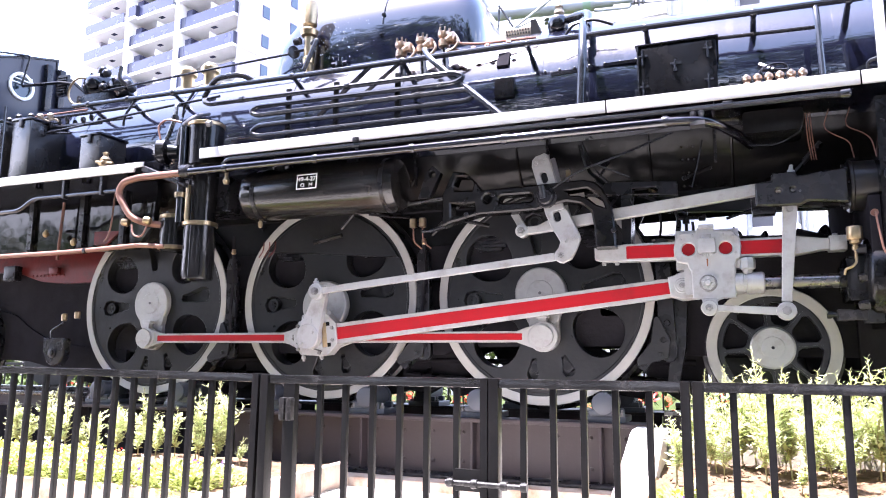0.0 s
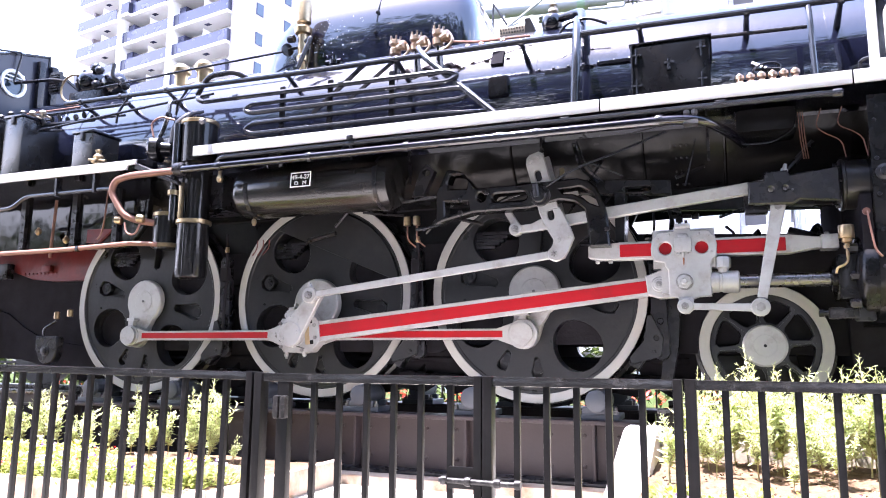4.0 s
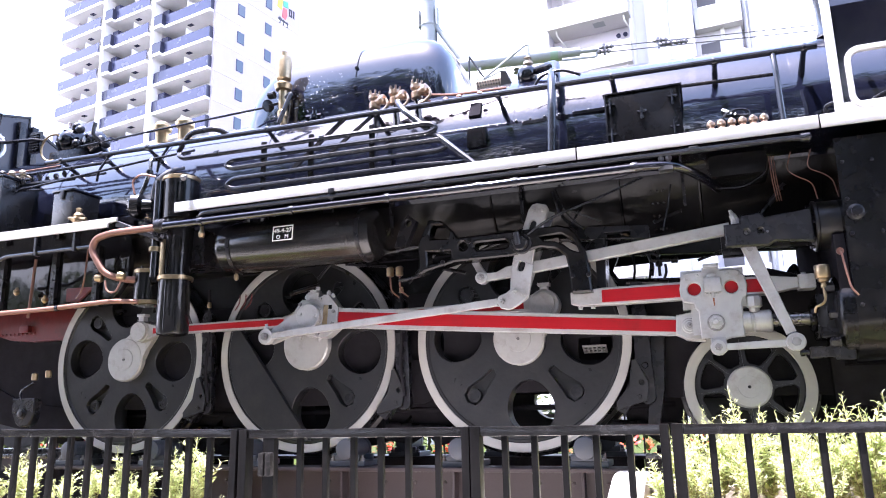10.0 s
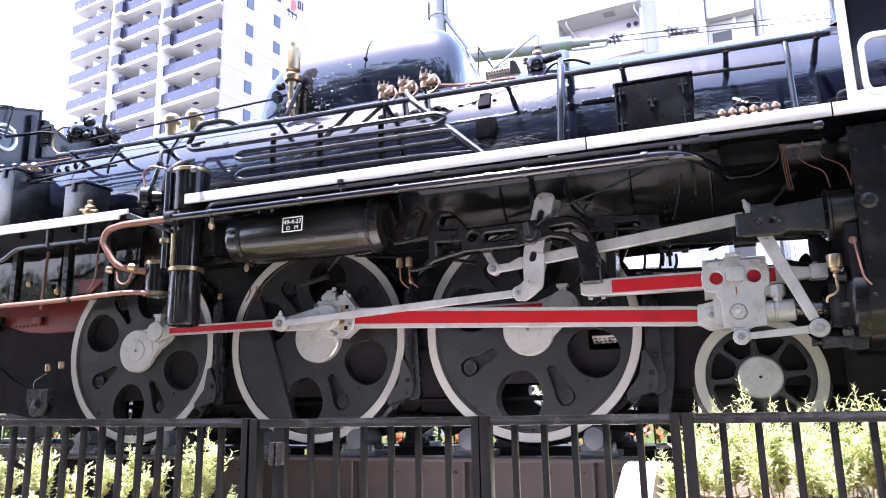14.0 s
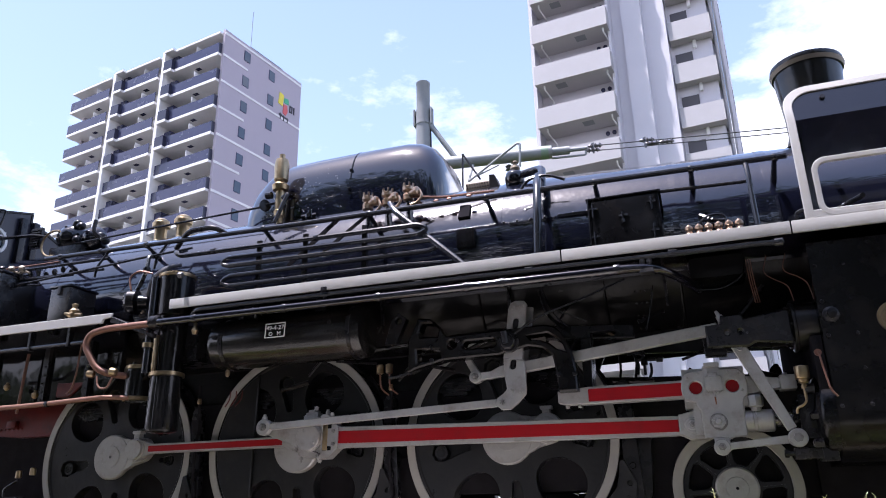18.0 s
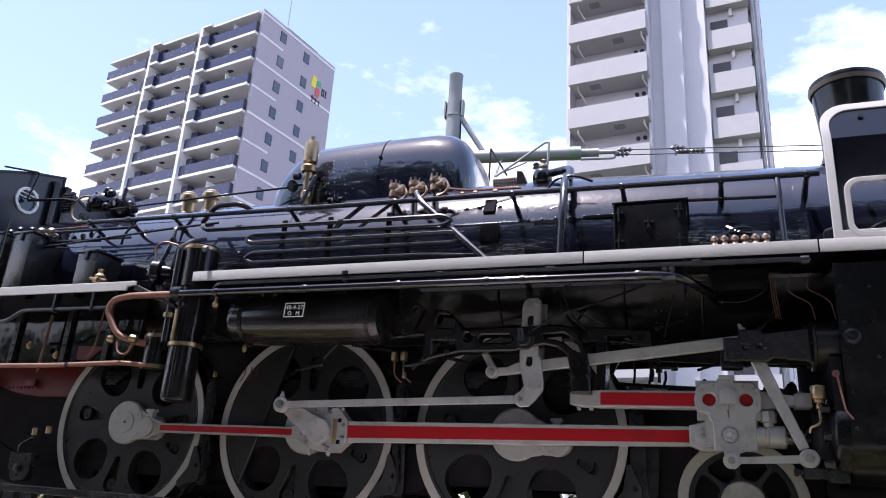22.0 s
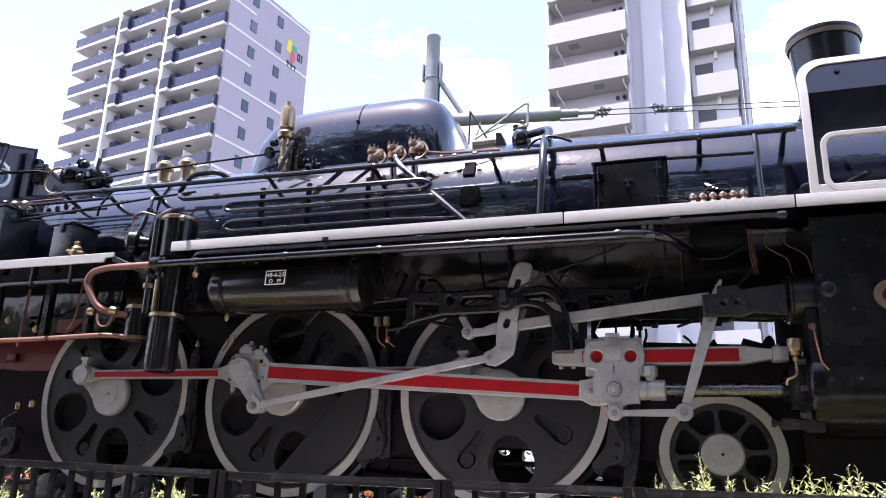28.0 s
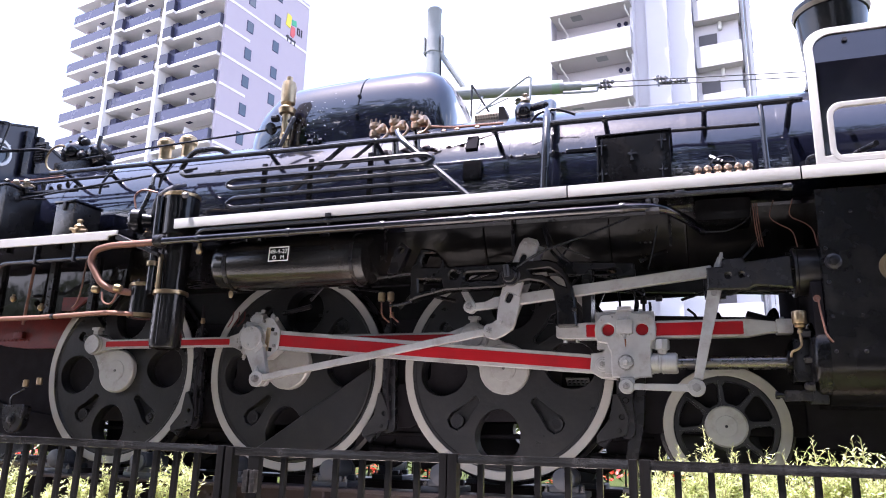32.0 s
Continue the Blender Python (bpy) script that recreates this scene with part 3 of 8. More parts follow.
# hump dome over the boiler
stations = [(-0.80, 3.08, 0.30), (-0.778, 3.26, 0.40), (-0.73, 3.44, 0.46), (-0.645, 3.60, 0.485), (-0.51, 3.725, 0.50), (-0.32, 3.785, 0.505), (0.0, 3.80, 0.51),
            (0.6, 3.805, 0.515), (0.95, 3.80, 0.515), (1.10, 3.77, 0.51), (1.21, 3.70, 0.50), (1.29, 3.58, 0.475), (1.335, 3.40, 0.43), (1.352, 3.12, 0.36)]
bm = bmesh.new()
rings = []
for x, zt, w in stations:
    ring = []
    for i in range(25):
        a = math.pi * i / 24
        c, s = math.cos(a), math.sin(a)
        y = -w * math.copysign(abs(c) ** 0.62, c) * 1.06
        ring.append(bm.verts.new((x, y, 2.86 + (zt - 2.86) * s ** 0.62)))
    rings.append(ring)
for a, b in zip(rings, rings[1:]):
    for i in range(24):
        bm.faces.new((a[i], a[i + 1], b[i + 1], b[i]))
bm.faces.new(rings[0])
bm.faces.new(rings[-1][::-1])
dome = part("steam_and_sand_dome", bm, DOME, loco, "long rounded black dome casing", angle=60)
seam = []
for i in range(3, 22):
    a = math.pi * i / 24
    c, q = math.cos(a), math.sin(a)
    seam.append((0.43, -0.517 * math.copysign(abs(c) ** 0.62, c) * 1.06, 2.86 + (3.799 - 2.86) * q ** 0.62))
shape("dome_seam", FRAME, dome, tube, seam, 0.007, 6, 0.02)
for z, y in ((3.47, -0.50), (3.26, -0.535), (3.67, -0.36)):
    shape("dome_seam_clip", FRAME, dome, soft_box, 0.415, 0.445, y - 0.02, y + 0.01, z - 0.014, z + 0.014)
shape("dome_lid", BLACK, dome, lathe, [(0.16, 0), (0.17, 0.02), (0.12, 0.045), (0.02, 0.05)], (0.85, 0, 3.785), (0, 0, 1), 24)
shape("dome_lid_handle", FRAME, dome, tube, [(0.78, -0.03, 3.82), (0.78, -0.03, 3.87), (0.92, -0.03, 3.87), (0.92, -0.03, 3.82)], 0.008)

# pale specks of spatter on the dome's flank
rng = random.Random(9)
bm = bmesh.new()
for k in range(95):
    x = rng.gauss(-0.02, 0.17) if k < 60 else rng.uniform(-0.35, 1.0)
    a = rng.uniform(0.10, 0.55) if k < 60 else rng.uniform(0.08, 0.75)
    c, q = math.cos(a), math.sin(a)
    p = Vector((x, -0.512 * c ** 0.62 * 1.06, 2.86 + (3.797 - 2.86) * q ** 0.62))
    lathe(bm, [(rng.uniform(0.002, 0.0065), -0.002), (0.002, 0.0015)], p, (0, -c, q * 0.6), 5)
tagged(part("spatter", bm, SPATTER, dome), "pale specks of dried spatter", kind="stuff")

# chimney
bm = bmesh.new()
lathe(bm, [(0.46, -0.02), (0.36, 0.03), (0.27, 0.11), (0.238, 0.22), (0.242, 0.39), (0.277, 0.78), (0.287, 0.78), (0.302, 0.825), (0.295, 0.865), (0.268, 0.865), (0.22, 0.33), (0.18, 0.0)], (4.60, 0, 3.10), (0, 0, 1), 48, cap=False)
chimney = part("chimney", bm, TANK, loco)
shape("chimney_rim", TAN, chimney, lathe, [(0.277, 0.780), (0.291, 0.784), (0.304, 0.820), (0.292, 0.823)], (4.60, 0, 3.10), (0, 0, 1), 48, cap=False, label="tarnished brass rim band")

# running boards with white edge strips
bm = bmesh.new()
box(bm, -0.82, 6.2, -1.374, -0.70, 2.045, 2.075)
part("running_board", bm, BLACK, loco)
for x0, x1 in ((-0.82, 2.535), (2.545, 4.045), (4.055, 6.2)):
    bm = bmesh.new()
    soft_box(bm, x0, x1, -1.388, -1.372, 1.995, 2.080, 0.004)
    part("board_edge_strip", bm, WHITE, loco, "white painted running board edge")
bm = bmesh.new()
box(bm, -6.2, -1.45, -1.374, -0.70, 1.99, 2.015)
part("running_board", bm, BLACK, loco)
bm = bmesh.new()
plate(bm, [(-6.2, 1.940), (-1.52, 1.940), (-1.51, 1.975), (-1.42, 1.985), (-1.42, 2.022), (-6.2, 2.022)], [], -1.388, -1.372)
part("board_edge_strip", bm, WHITE, loco, "white painted running board edge")
bm = bmesh.new()
plate(bm, [(-1.46, 1.99), (-1.42, 1.99), (-0.98, 1.80), (-0.98, 1.77), (-1.46, 1.95)], [], -1.36, -0.75)
part("board_ramp", bm, FRAME, loco)
for x in (-0.3, 0.9, 2.0, 3.2, -2.0, -3.2):
    zt = 2.04 if x > -1 else 1.985
    bm = bmesh.new()
    plate(bm, [(-0.0, zt), (0.05, zt), (0.05, zt - 0.09), (0.0, zt - 0.3)], [], 0, 0.02)
    ob = part("board_bracket", bm, FRAME, loco)
    ob.matrix_basis = Matrix.Translation((x, -0.8, 0)) @ Matrix.Rotation(radians(-90), 4, "Z")

# pipes under the board edge
shape("vacuum_pipe", PIPE, loco, tube, [(-0.62, -1.33, 1.93), (-0.55, -1.366, 1.967), (3.86, -1.366, 1.957), (3.97, -1.366, 1.95)], 0.021, 10)
shape("steam_pipe", BLACK, loco, tube, [(-0.92, -1.378, 1.890), (3.02, -1.378, 1.885), (3.20, -1.34, 1.875), (3.37, -1.12, 1.82), (3.44, -0.95, 1.80)], 0.032, 12, 0.12, label="long polished steam pipe under the board")
for x in (-0.55, 0.30, 1.12, 1.83, 2.10, 2.92):
    shape("pipe_collar", PIPE, loco, lathe, [(0.037, -0.02), (0.039, -0.01), (0.039, 0.01), (0.037, 0.02)], (x, -1.378, 1.887), (1, 0, 0), 12)
for x in (0.655, 1.45, 2.3, 3.3):
    shape("pipe_collar", PIPE, loco, lathe, [(0.026, -0.03), (0.028, -0.02), (0.028, 0.02), (0.026, 0.03)], (x, -1.366, 1.963), (1, 0, 0), 10)
bm = bmesh.new()
soft_box(bm, 0.63, 0.68, -1.40, -1.33, 1.985, 2.02, 0.004)
rod(bm, (0.655, -1.37, 1.93), (0.655, -1.37, 1.99), 0.014)
part("pipe_hanger", bm, FRAME, loco)
bm = bmesh.new()
for dx in (-0.024, 0.024):
    lathe(bm, [(0.014, 0), (0.014, 0.045), (0.02, 0.05), (0.02, 0.075), (0.012, 0.08)], (3.115 + dx, -1.36, 1.87), (0, 0, 1), 8)
box(bm, 3.07, 3.16, -1.39, -1.31, 1.845, 1.873)
part("pipe_clamp", bm, ZINC, loco, "bright bolts of a pipe clamp")
shape("hanging_tap", BRASS, loco, lathe, [(0.02, 0), (0.03, 0.03), (0.015, 0.06), (0.015, 0.1)], (-0.56, -1.35, 1.76), (0, 0, 1), 10)

shape("pipe_end_cap", PIPE, loco, lathe, [(0.028, -0.03), (0.03, 0.0), (0.03, 0.02), (0.02, 0.03)], (3.965, -1.366, 1.951), (1, 0, 0), 12)

# air tank with its stencilled plate
tank = bmesh.new()
lathe(tank, [(0.05, -0.03), (0.14, -0.022), (0.195, 0.0), (0.212, 0.04), (0.212, 1.35), (0.195, 1.39), (0.14, 1.412), (0.05, 1.42)], (-0.505, -1.05, 1.71), (1, 0, 0), 40)
tank = part("air_tank", tank, TANK, loco)
for x in (-0.375, 0.80):
    bm = bmesh.new()
    lathe(bm, [(0.211, -0.018), (0.218, -0.016), (0.218, 0.016), (0.211, 0.018)], (x, -1.05, 1.71), (1, 0, 0), 40, cap=False)
    part("tank_strap", bm, FRAME, tank)
nx, nz = 0.155, 1.745
pm = Matrix.Translation((nx, -1.2635, nz)) @ Matrix.Rotation(radians(-5), 4, "X")
bm = bmesh.new()
plate(bm, rounded(-0.093, 0.093, -0.062, 0.062, 0.004, 3), [rounded(-0.085, 0.085, -0.054, 0.054, 0.003, 3)], -0.004, 0.0)
part("stencil_border", bm, PLATE_WHITE, tank, "white stencilled border", at=pm)
lettering("stencil_text", "49-4-27", 0.052, PLATE_WHITE, tank, pm @ pose(0, -0.003, 0.004, 90))
lettering("stencil_text", "O   M", 0.046, PLATE_WHITE, tank, pm @ pose(0, -0.003, -0.045, 90))
for x in (-0.25, 0.45):
    shape("tank_hanger", FRAME, loco, box, x - 0.04, x + 0.04, -1.07, -1.03, 1.90, 2.05)
shape("drain_cock", BRASS, loco, lathe, [(0.012, 0), (0.02, 0.02), (0.02, 0.045), (0.01, 0.06), (0.01, 0.09)], (-0.42, -1.05, 1.44), (0, 0, 1), 10)

# compound air pump hung beside the boiler
PX, PY = -0.945, -1.16
bm = bmesh.new()
lathe(bm, [(0.115, 1.44), (0.115, 1.60), (0.13, 1.98), (0.152, 1.99), (0.152, 2.36), (0.14, 2.365), (0.14, 2.385), (0.05, 2.40)], (PX, PY, 0), (0, 0, 1), 32)
pump = part("air_pump", bm, PUMP, loco)
bm = bmesh.new()
lathe(bm, [(0.152, 2.335), (0.160, 2.34), (0.160, 2.365), (0.151, 2.37)], (PX, PY, 0), (0, 0, 1), 32, cap=False)
part("brass_band", bm, BRASS, pump, "brass band round the pump head")
bm = bmesh.new()
lathe(bm, [(0.08, 0.985), (0.122, 0.995), (0.130, 1.02), (0.130, 1.45), (0.08, 1.46)], (PX + 0.03, PY - 0.05, 0), (0, 0, 1), 32)
lower = part("pump_cylinder", bm, PUMP, pump)
bm = bmesh.new()
lathe(bm, [(0.130, 1.445), (0.147, 1.45), (0.147, 1.48), (0.130, 1.485)], (PX + 0.03, PY - 0.05, 0), (0, 0, 1), 32)
part("brass_band", bm, BRASS, lower, "brass band")
for k in range(3):
    a = radians(235 + k * 40)
    shape("pump_rib", PUMP, lower, rod, (PX + 0.03 + 0.129 * math.cos(a), PY - 0.05 + 0.129 * math.sin(a), 1.02), (PX + 0.03 + 0.129 * math.cos(a), PY - 0.05 + 0.129 * math.sin(a), 1.44), 0.004, 6)
bm = bmesh.new()
lathe(bm, [(0.05, 1.255), (0.108, 1.262), (0.124, 1.28), (0.124, 1.57), (0.05, 1.59)], (-1.225, -1.16, 0), (0, 0, 1), 28)
small = part("pump_cylinder", bm, PUMP, pump)
for z in (1.285, 1.555):
    bm = bmesh.new()
    lathe(bm, [(0.124, z - 0.018), (0.133, z - 0.014), (0.133, z + 0.014), (0.124, z + 0.018)], (-1.225, -1.16, 0), (0, 0, 1), 28, cap=False)
    part("brass_band", bm, BRASS, small, "brass band")
for k in range(8):
    a = 2 * math.pi * k / 8
    shape("cylinder_stud", FRAME, small, lathe, [(0.012, 0), (0.012, 0.02)], (-1.225 + 0.10 * math.cos(a), -1.16 + 0.10 * math.sin(a), 1.575), (0, 0, 1), 6)
shape("pump_steam_pipe", PIPE, pump, tube, [(-1.075, -1.29, 1.48), (-1.075, -1.29, 2.33)], 0.034, 12)
shape("pump_brass_strip", BRASS, pump, soft_box, -1.0, -0.965, -1.315, -1.29, 1.49, 1.80, 0.004)
shape("pump_brass_nut", BRASS, pump, lathe, [(0.05, -0.02), (0.052, 0), (0.05, 0.02)], (-1.075, -1.29, 1.72), (0, 0, 1), 12)
shape("pump_union", FRAME, pump, lathe, [(0.045, -0.05), (0.06, -0.03), (0.06, 0.03), (0.045, 0.05)], (-0.97, -1.36, 1.90), (1, 0, 0), 12)
shape("pump_bracket", FRAME, pump, box, -1.1, -0.72, -1.1, -0.75, 1.6, 1.9)
bm = bmesh.new()
lathe(bm, [(0.02, 0), (0.10, 0.01), (0.115, 0.03), (0.115, 0.10), (0.07, 0.12), (0.06, 0.2)], (-1.47, -1.18, 2.17), (1, 0.35, 0), 24)
gov = part("pump_governor", bm, TANK, loco)
for k in range(10):
    a = 2 * math.pi * k / 10
    d, u, w = frame_of((1, 0.35, 0))
    shape("governor_rib", FRAME, gov, lathe, [(0.014, -0.008), (0.014, 0.0)], Vector((-1.47, -1.18, 2.17)) + (u * math.cos(a) + w * math.sin(a)) * 0.07, (1, 0.35, 0), 6)
shape("governor_pipe", ZINC, loco, tube, [(-1.26, -1.15, 2.22), (-1.25, -1.15, 2.38), (-1.16, -1.08, 2.5), (-1.15, -0.9, 2.58)], 0.02)
shape("governor_pipe", COPPER, loco, tube, [(-1.40, -1.22, 2.27), (-1.44, -1.22, 2.40), (-1.36, -1.2, 2.46), (-1.24, -1.15, 2.43)], 0.009)
for x, z, y in ((-1.10, 2.30, -1.25), (-0.70, 2.25, -1.42)):
    shape("pump_nut", ZINC, loco, lathe, [(0.02, 0), (0.028, 0.01), (0.028, 0.04), (0.01, 0.05)], (x, y, z), (0, -0.6, 1), 8)

# copper pipes of the pump
shape("copper_pipe", COPPER, loco, tube, [(-0.93, -1.36, 1.892), (-1.50, -1.36, 1.892), (-1.66, -1.36, 1.86), (-1.70, -1.36, 1.76), (-1.56, -1.34, 1.55), (-1.44, -1.3, 1.50), (-1.28, -1.22, 1.48)], 0.030, 14, 0.10, label="bent copper delivery pipe")
shape("copper_pipe", COPPER, loco, tube, [(-1.22, -1.28, 1.285), (-1.45, -1.33, 1.30), (-2.2, -1.34, 1.275), (-5.2, -1.34, 1.265)], 0.021, 12, 0.2, label="long copper pipe along the frame")
for x in (-1.62, -1.38):
    shape("copper_union", BRASS, loco, lathe, [(0.006, -0.040), (0.020, -0.036), (0.032, -0.028), (0.036, -0.015), (0.036, 0.015), (0.032, 0.028), (0.020, 0.036), (0.006, 0.040)], (x, -1.33, 1.51), (1, 0.3, -0.2), 12)
shape("copper_tail", COPPER, loco, tube, [(-1.53, -1.35, 1.48), (-1.50, -1.36, 1.38), (-1.40, -1.36, 1.36), (-1.36, -1.35, 1.46)], 0.008)
shape("copper_clip", FRAME, loco, lathe, [(0.026, -0.015), (0.026, 0.015)], (-2.05, -1.34, 1.277), (1, 0, 0), 12)
shape("rear_rail_pipe", PIPE, loco, tube, [(-1.70, -1.34, 1.80), (-2.75, -1.34, 1.80), (-2.9, -1.34, 1.70), (-3.4, -1.34, 1.69)], 0.020, 10)
for x in (-1.9, -2.35):
    shape("rear_pipe_clip", FRAME, loco, box, x - 0.012, x + 0.012, -1.37, -1.31, 1.77, 1.95)
shape("thin_copper_pipe", COPPER, loco, tube, [(-2.0, -1.1, 1.86), (-2.02, -1.1, 1.55), (-2.1, -1.05, 1.45), (-2.2, -1.0, 1.42)], 0.008)
for x, z in ((-2.95, 1.5), (-2.58, 1.4)):
    shape("oil_cup", BRASS, loco, lathe, [(0.012, 0), (0.03, 0.02), (0.03, 0.05), (0.015, 0.06), (0.015, 0.075)], (x, -1.0, z), (0, 0, 1), 10)

# steel feed pipe to the pump, and a black stop valve beside the dome
shape("steel_feed_pipe", STEEL, loco, tube, [(-1.34, -0.98, 2.66), (-1.335, -1.12, 2.62), (-1.315, -1.15, 2.48), (-1.365, -1.15, 2.345), (-1.39, -1.17, 2.27)], 0.020, 8, 0.04)
shape("pipe_nut", FRAME, loco, lathe, [(0.03, -0.02), (0.034, 0), (0.03, 0.02)], (-1.315, -1.15, 2.48), (0.1, 0, 1), 8)
bm = bmesh.new()
lathe(bm, [(0.03, -0.08), (0.03, 0.02), (0.05, 0.03), (0.05, 0.07), (0.025, 0.08), (0.025, 0.12), (0.012, 0.125)], (0.02, -0.55, 2.975), (0, 0, 1), 12)
rod(bm, (-0.06, -0.56, 3.03), (0.10, -0.56, 3.03), 0.026, 8)
rod(bm, (0.09, -0.56, 3.02), (0.13, -0.57, 2.90), 0.014, 8)
part("stop_valve", bm, BLACK, loco)
# boxes standing on the rear board
shape("rear_post", PIPE, loco, rod, (-3.35, -1.25, 2.0), (-3.35, -1.25, 2.80), 0.014, 8)
for name, x0, x1, y0, y1, z1 in (("battery_box", -3.27, -3.02, -1.22, -0.80, 2.645), ("oil_box", -2.305, -2.07, -1.26, -0.94, 2.375), ("rear_box", -3.80, -3.425, -1.22, -0.80, 2.66)):
    bm = bmesh.new()
    soft_box(bm, x0, x1, y0, y1, 2.02, z1, 0.012)
    bx = part(name, bm, BOX, loco)
    shape("box_lid", BLACK, bx, soft_box, x0 - 0.012, x1 + 0.012, y0 - 0.012, y1 + 0.012, z1, z1 + 0.025, 0.006)
    shape("box_hasp", FRAME, bx, soft_box, (x0 + x1) / 2 - 0.02, (x0 + x1) / 2 + 0.02, y0 - 0.018, y0, z1 - 0.07, z1 + 0.01, 0.003)
bm = bmesh.new()
lathe(bm, [(0.03, 0), (0.045, 0.04), (0.03, 0.07), (0.05, 0.10), (0.02, 0.13), (0.03, 0.16), (0.01, 0.17)], (-1.96, -1.28, 2.02), (0, 0, 1), 12)
rod(bm, (-2.05, -1.3, 2.10), (-1.85, -1.3, 2.07), 0.014, 8)
rod(bm, (-1.96, -1.3, 2.10), (-1.92, -1.38, 2.05), 0.018, 8)
part("brass_valve", bm, BRASS, loco)
for k in range(9):
    shape("pipe_union", FRAME, loco, lathe, [(0.014, 0), (0.022, 0.02), (0.022, 0.04), (0.010, 0.06)], (-3.0 + 0.07 * k, -1.0 + 0.03 * (k % 3), 2.62 + 0.03 * (k % 2)), (0.2 * (k % 3), -0.4, 1), 8)
shape("union_rail", FRAME, loco, rod, (-3.1, -1.0, 2.62), (-2.35, -1.0, 2.60), 0.016, 8)
for p, q, r in (((-3.9, -1.0, 2.73), (-1.92, -1.0, 2.715), 0.017), ((-3.0, -1.0, 2.625), (-1.97, -1.0, 2.607), 0.013), ((-3.55, -1.02, 2.60), (-2.72, -1.02, 2.53), 0.010), ((-3.6, -0.98, 2.69), (-2.9, -0.98, 2.67), 0.009)):
    shape("conduit", FRAME, loco, rod, p, q, r, 8)
for x, z in ((-3.55, 2.73), (-3.42, 2.75), (-3.25, 2.74), (-3.12, 2.72), (-2.98, 2.71)):
    bm = bmesh.new()
    lathe(bm, [(0.022, -0.03), (0.03, -0.02), (0.022, 0.0), (0.034, 0.015), (0.03, 0.04), (0.012, 0.05)], (x, -1.04, z), (0.25, -0.5, 0.8), 9)
    rod(bm, (x, -1.04, z), (x + 0.07, -1.0, z - 0.03), 0.012, 7)
    part("pipe_valve", bm, FRAME if x < -3.2 else TAN, loco)
shape("red_brown_pipe", COPPER, loco, tube, [(-3.9, -0.9, 2.80), (-3.2, -0.92, 2.80), (-2.6, -0.95, 2.78)], 0.010)

# turbo generator on the boiler top
bm = bmesh.new()
GX, GY, GZ = -2.97, -0.42, 3.23
lathe(bm, [(0.02, -0.30), (0.13, -0.28), (0.165, -0.2), (0.165, 0.0), (0.15, 0.05), (0.10, 0.09), (0.075, 0.10), (0.07, 0.15), (0.04, 0.17)], (GX, GY - 0.08, GZ), (0.35, -0.93, 0), 24)
gen = part("turbo_generator", bm, BLACK, loco)
d, u, w = frame_of((0.35, -0.93, 0))
for k in range(10):
    a = 2 * math.pi * k / 10
    shape("generator_bolt", FRAME, gen, lathe, [(0.016, 0), (0.016, 0.025), (0.01, 0.03)], Vector((GX, GY - 0.08, GZ)) + d * 0.04 + (u * math.cos(a) + w * math.sin(a)) * 0.135, d, 6)
shape("generator_turbine", BLACK, gen, lathe, [(0.02, -0.2), (0.10, -0.18), (0.135, -0.1), (0.135, 0.04), (0.09, 0.1), (0.03, 0.12)], (GX + 0.26, GY - 0.02, GZ - 0.02), (0.5, -0.85, 0.1), 20)
shape("generator_base", FRAME, gen, soft_box, GX - 0.20, GX + 0.24, GY - 0.18, GY + 0.1, 2.88, 3.12, 0.02)
for q in ((0.20, -0.16, 0.06), (0.38, -0.05, -0.04), (0.14, -0.14, -0.08), (0.44, -0.04, -0.10), (0.08, -0.10, 0.13)):
    shape("generator_fitting", FRAME, gen, lathe, [(0.02, 0), (0.045, 0.02), (0.05, 0.045), (0.042, 0.065), (0.024, 0.078), (0.006, 0.082)], (GX + q[0], GY + q[1], GZ + q[2]), (0.4, -0.6, 0.5), 10)
bm = bmesh.new()
tube(bm, [(-3.08 + 0.16 * math.cos(a), -0.64, 3.145 + 0.15 * math.sin(a)) for a in (radians(65 + 20 * k) for k in range(12))], 0.012, 8, 0.03)
part("exhaust_loop", bm, BRASS, gen, "curved brass exhaust pipe")
bm = bmesh.new()
for k in range(7):
    box(bm, -3.45, -3.33, -0.62, -0.60, 3.17 + k * 0.029, 3.184 + k * 0.029)
box(bm, -3.46, -3.32, -0.60, -0.56, 3.15, 3.385)
part("louvre_box", bm, FRAME, gen)

# safety valves
for x in (-2.17, -1.87):
    bm = bmesh.new()
    lathe(bm, [(0.065, 3.1), (0.068, 3.2), (0.080, 3.22), (0.080, 3.235), (0.068, 3.25), (0.068, 3.375), (0.078, 3.395), (0.096, 3.405), (0.100, 3.425), (0.100, 3.455), (0.088, 3.465), (0.084, 3.485), (0.045, 3.512)], (x, -0.05, 0), (0, 0, 1), 24)
    part("safety_valve", bm, BRASS, loco, "brass safety valve")

# whistle
bm = bmesh.new()
lathe(bm, [(0.05, 0), (0.055, 0.05), (0.045, 0.06), (0.045, 0.26), (0.075, 0.27), (0.085, 0.32), (0.06, 0.345), (0.05, 0.36), (0.070, 0.38), (0.074, 0.55), (0.064, 0.60), (0.03, 0.61), (0.03, 0.66), (0.015, 0.665)], (-0.28, -0.62, 3.05), (0, 0, 1), 20)
rod(bm, (-0.28, -0.62, 3.10), (-0.28, -0.60, 2.98), 0.035, 10)
whistle = part("steam_whistle", bm, BRASS, loco)
bm = bmesh.new()
lathe(bm, [(0.012, -0.015), (0.06, -0.01), (0.06, 0.01), (0.012, 0.015)], (-0.42, -0.66, 3.17), (1, -0.5, 0), 16)
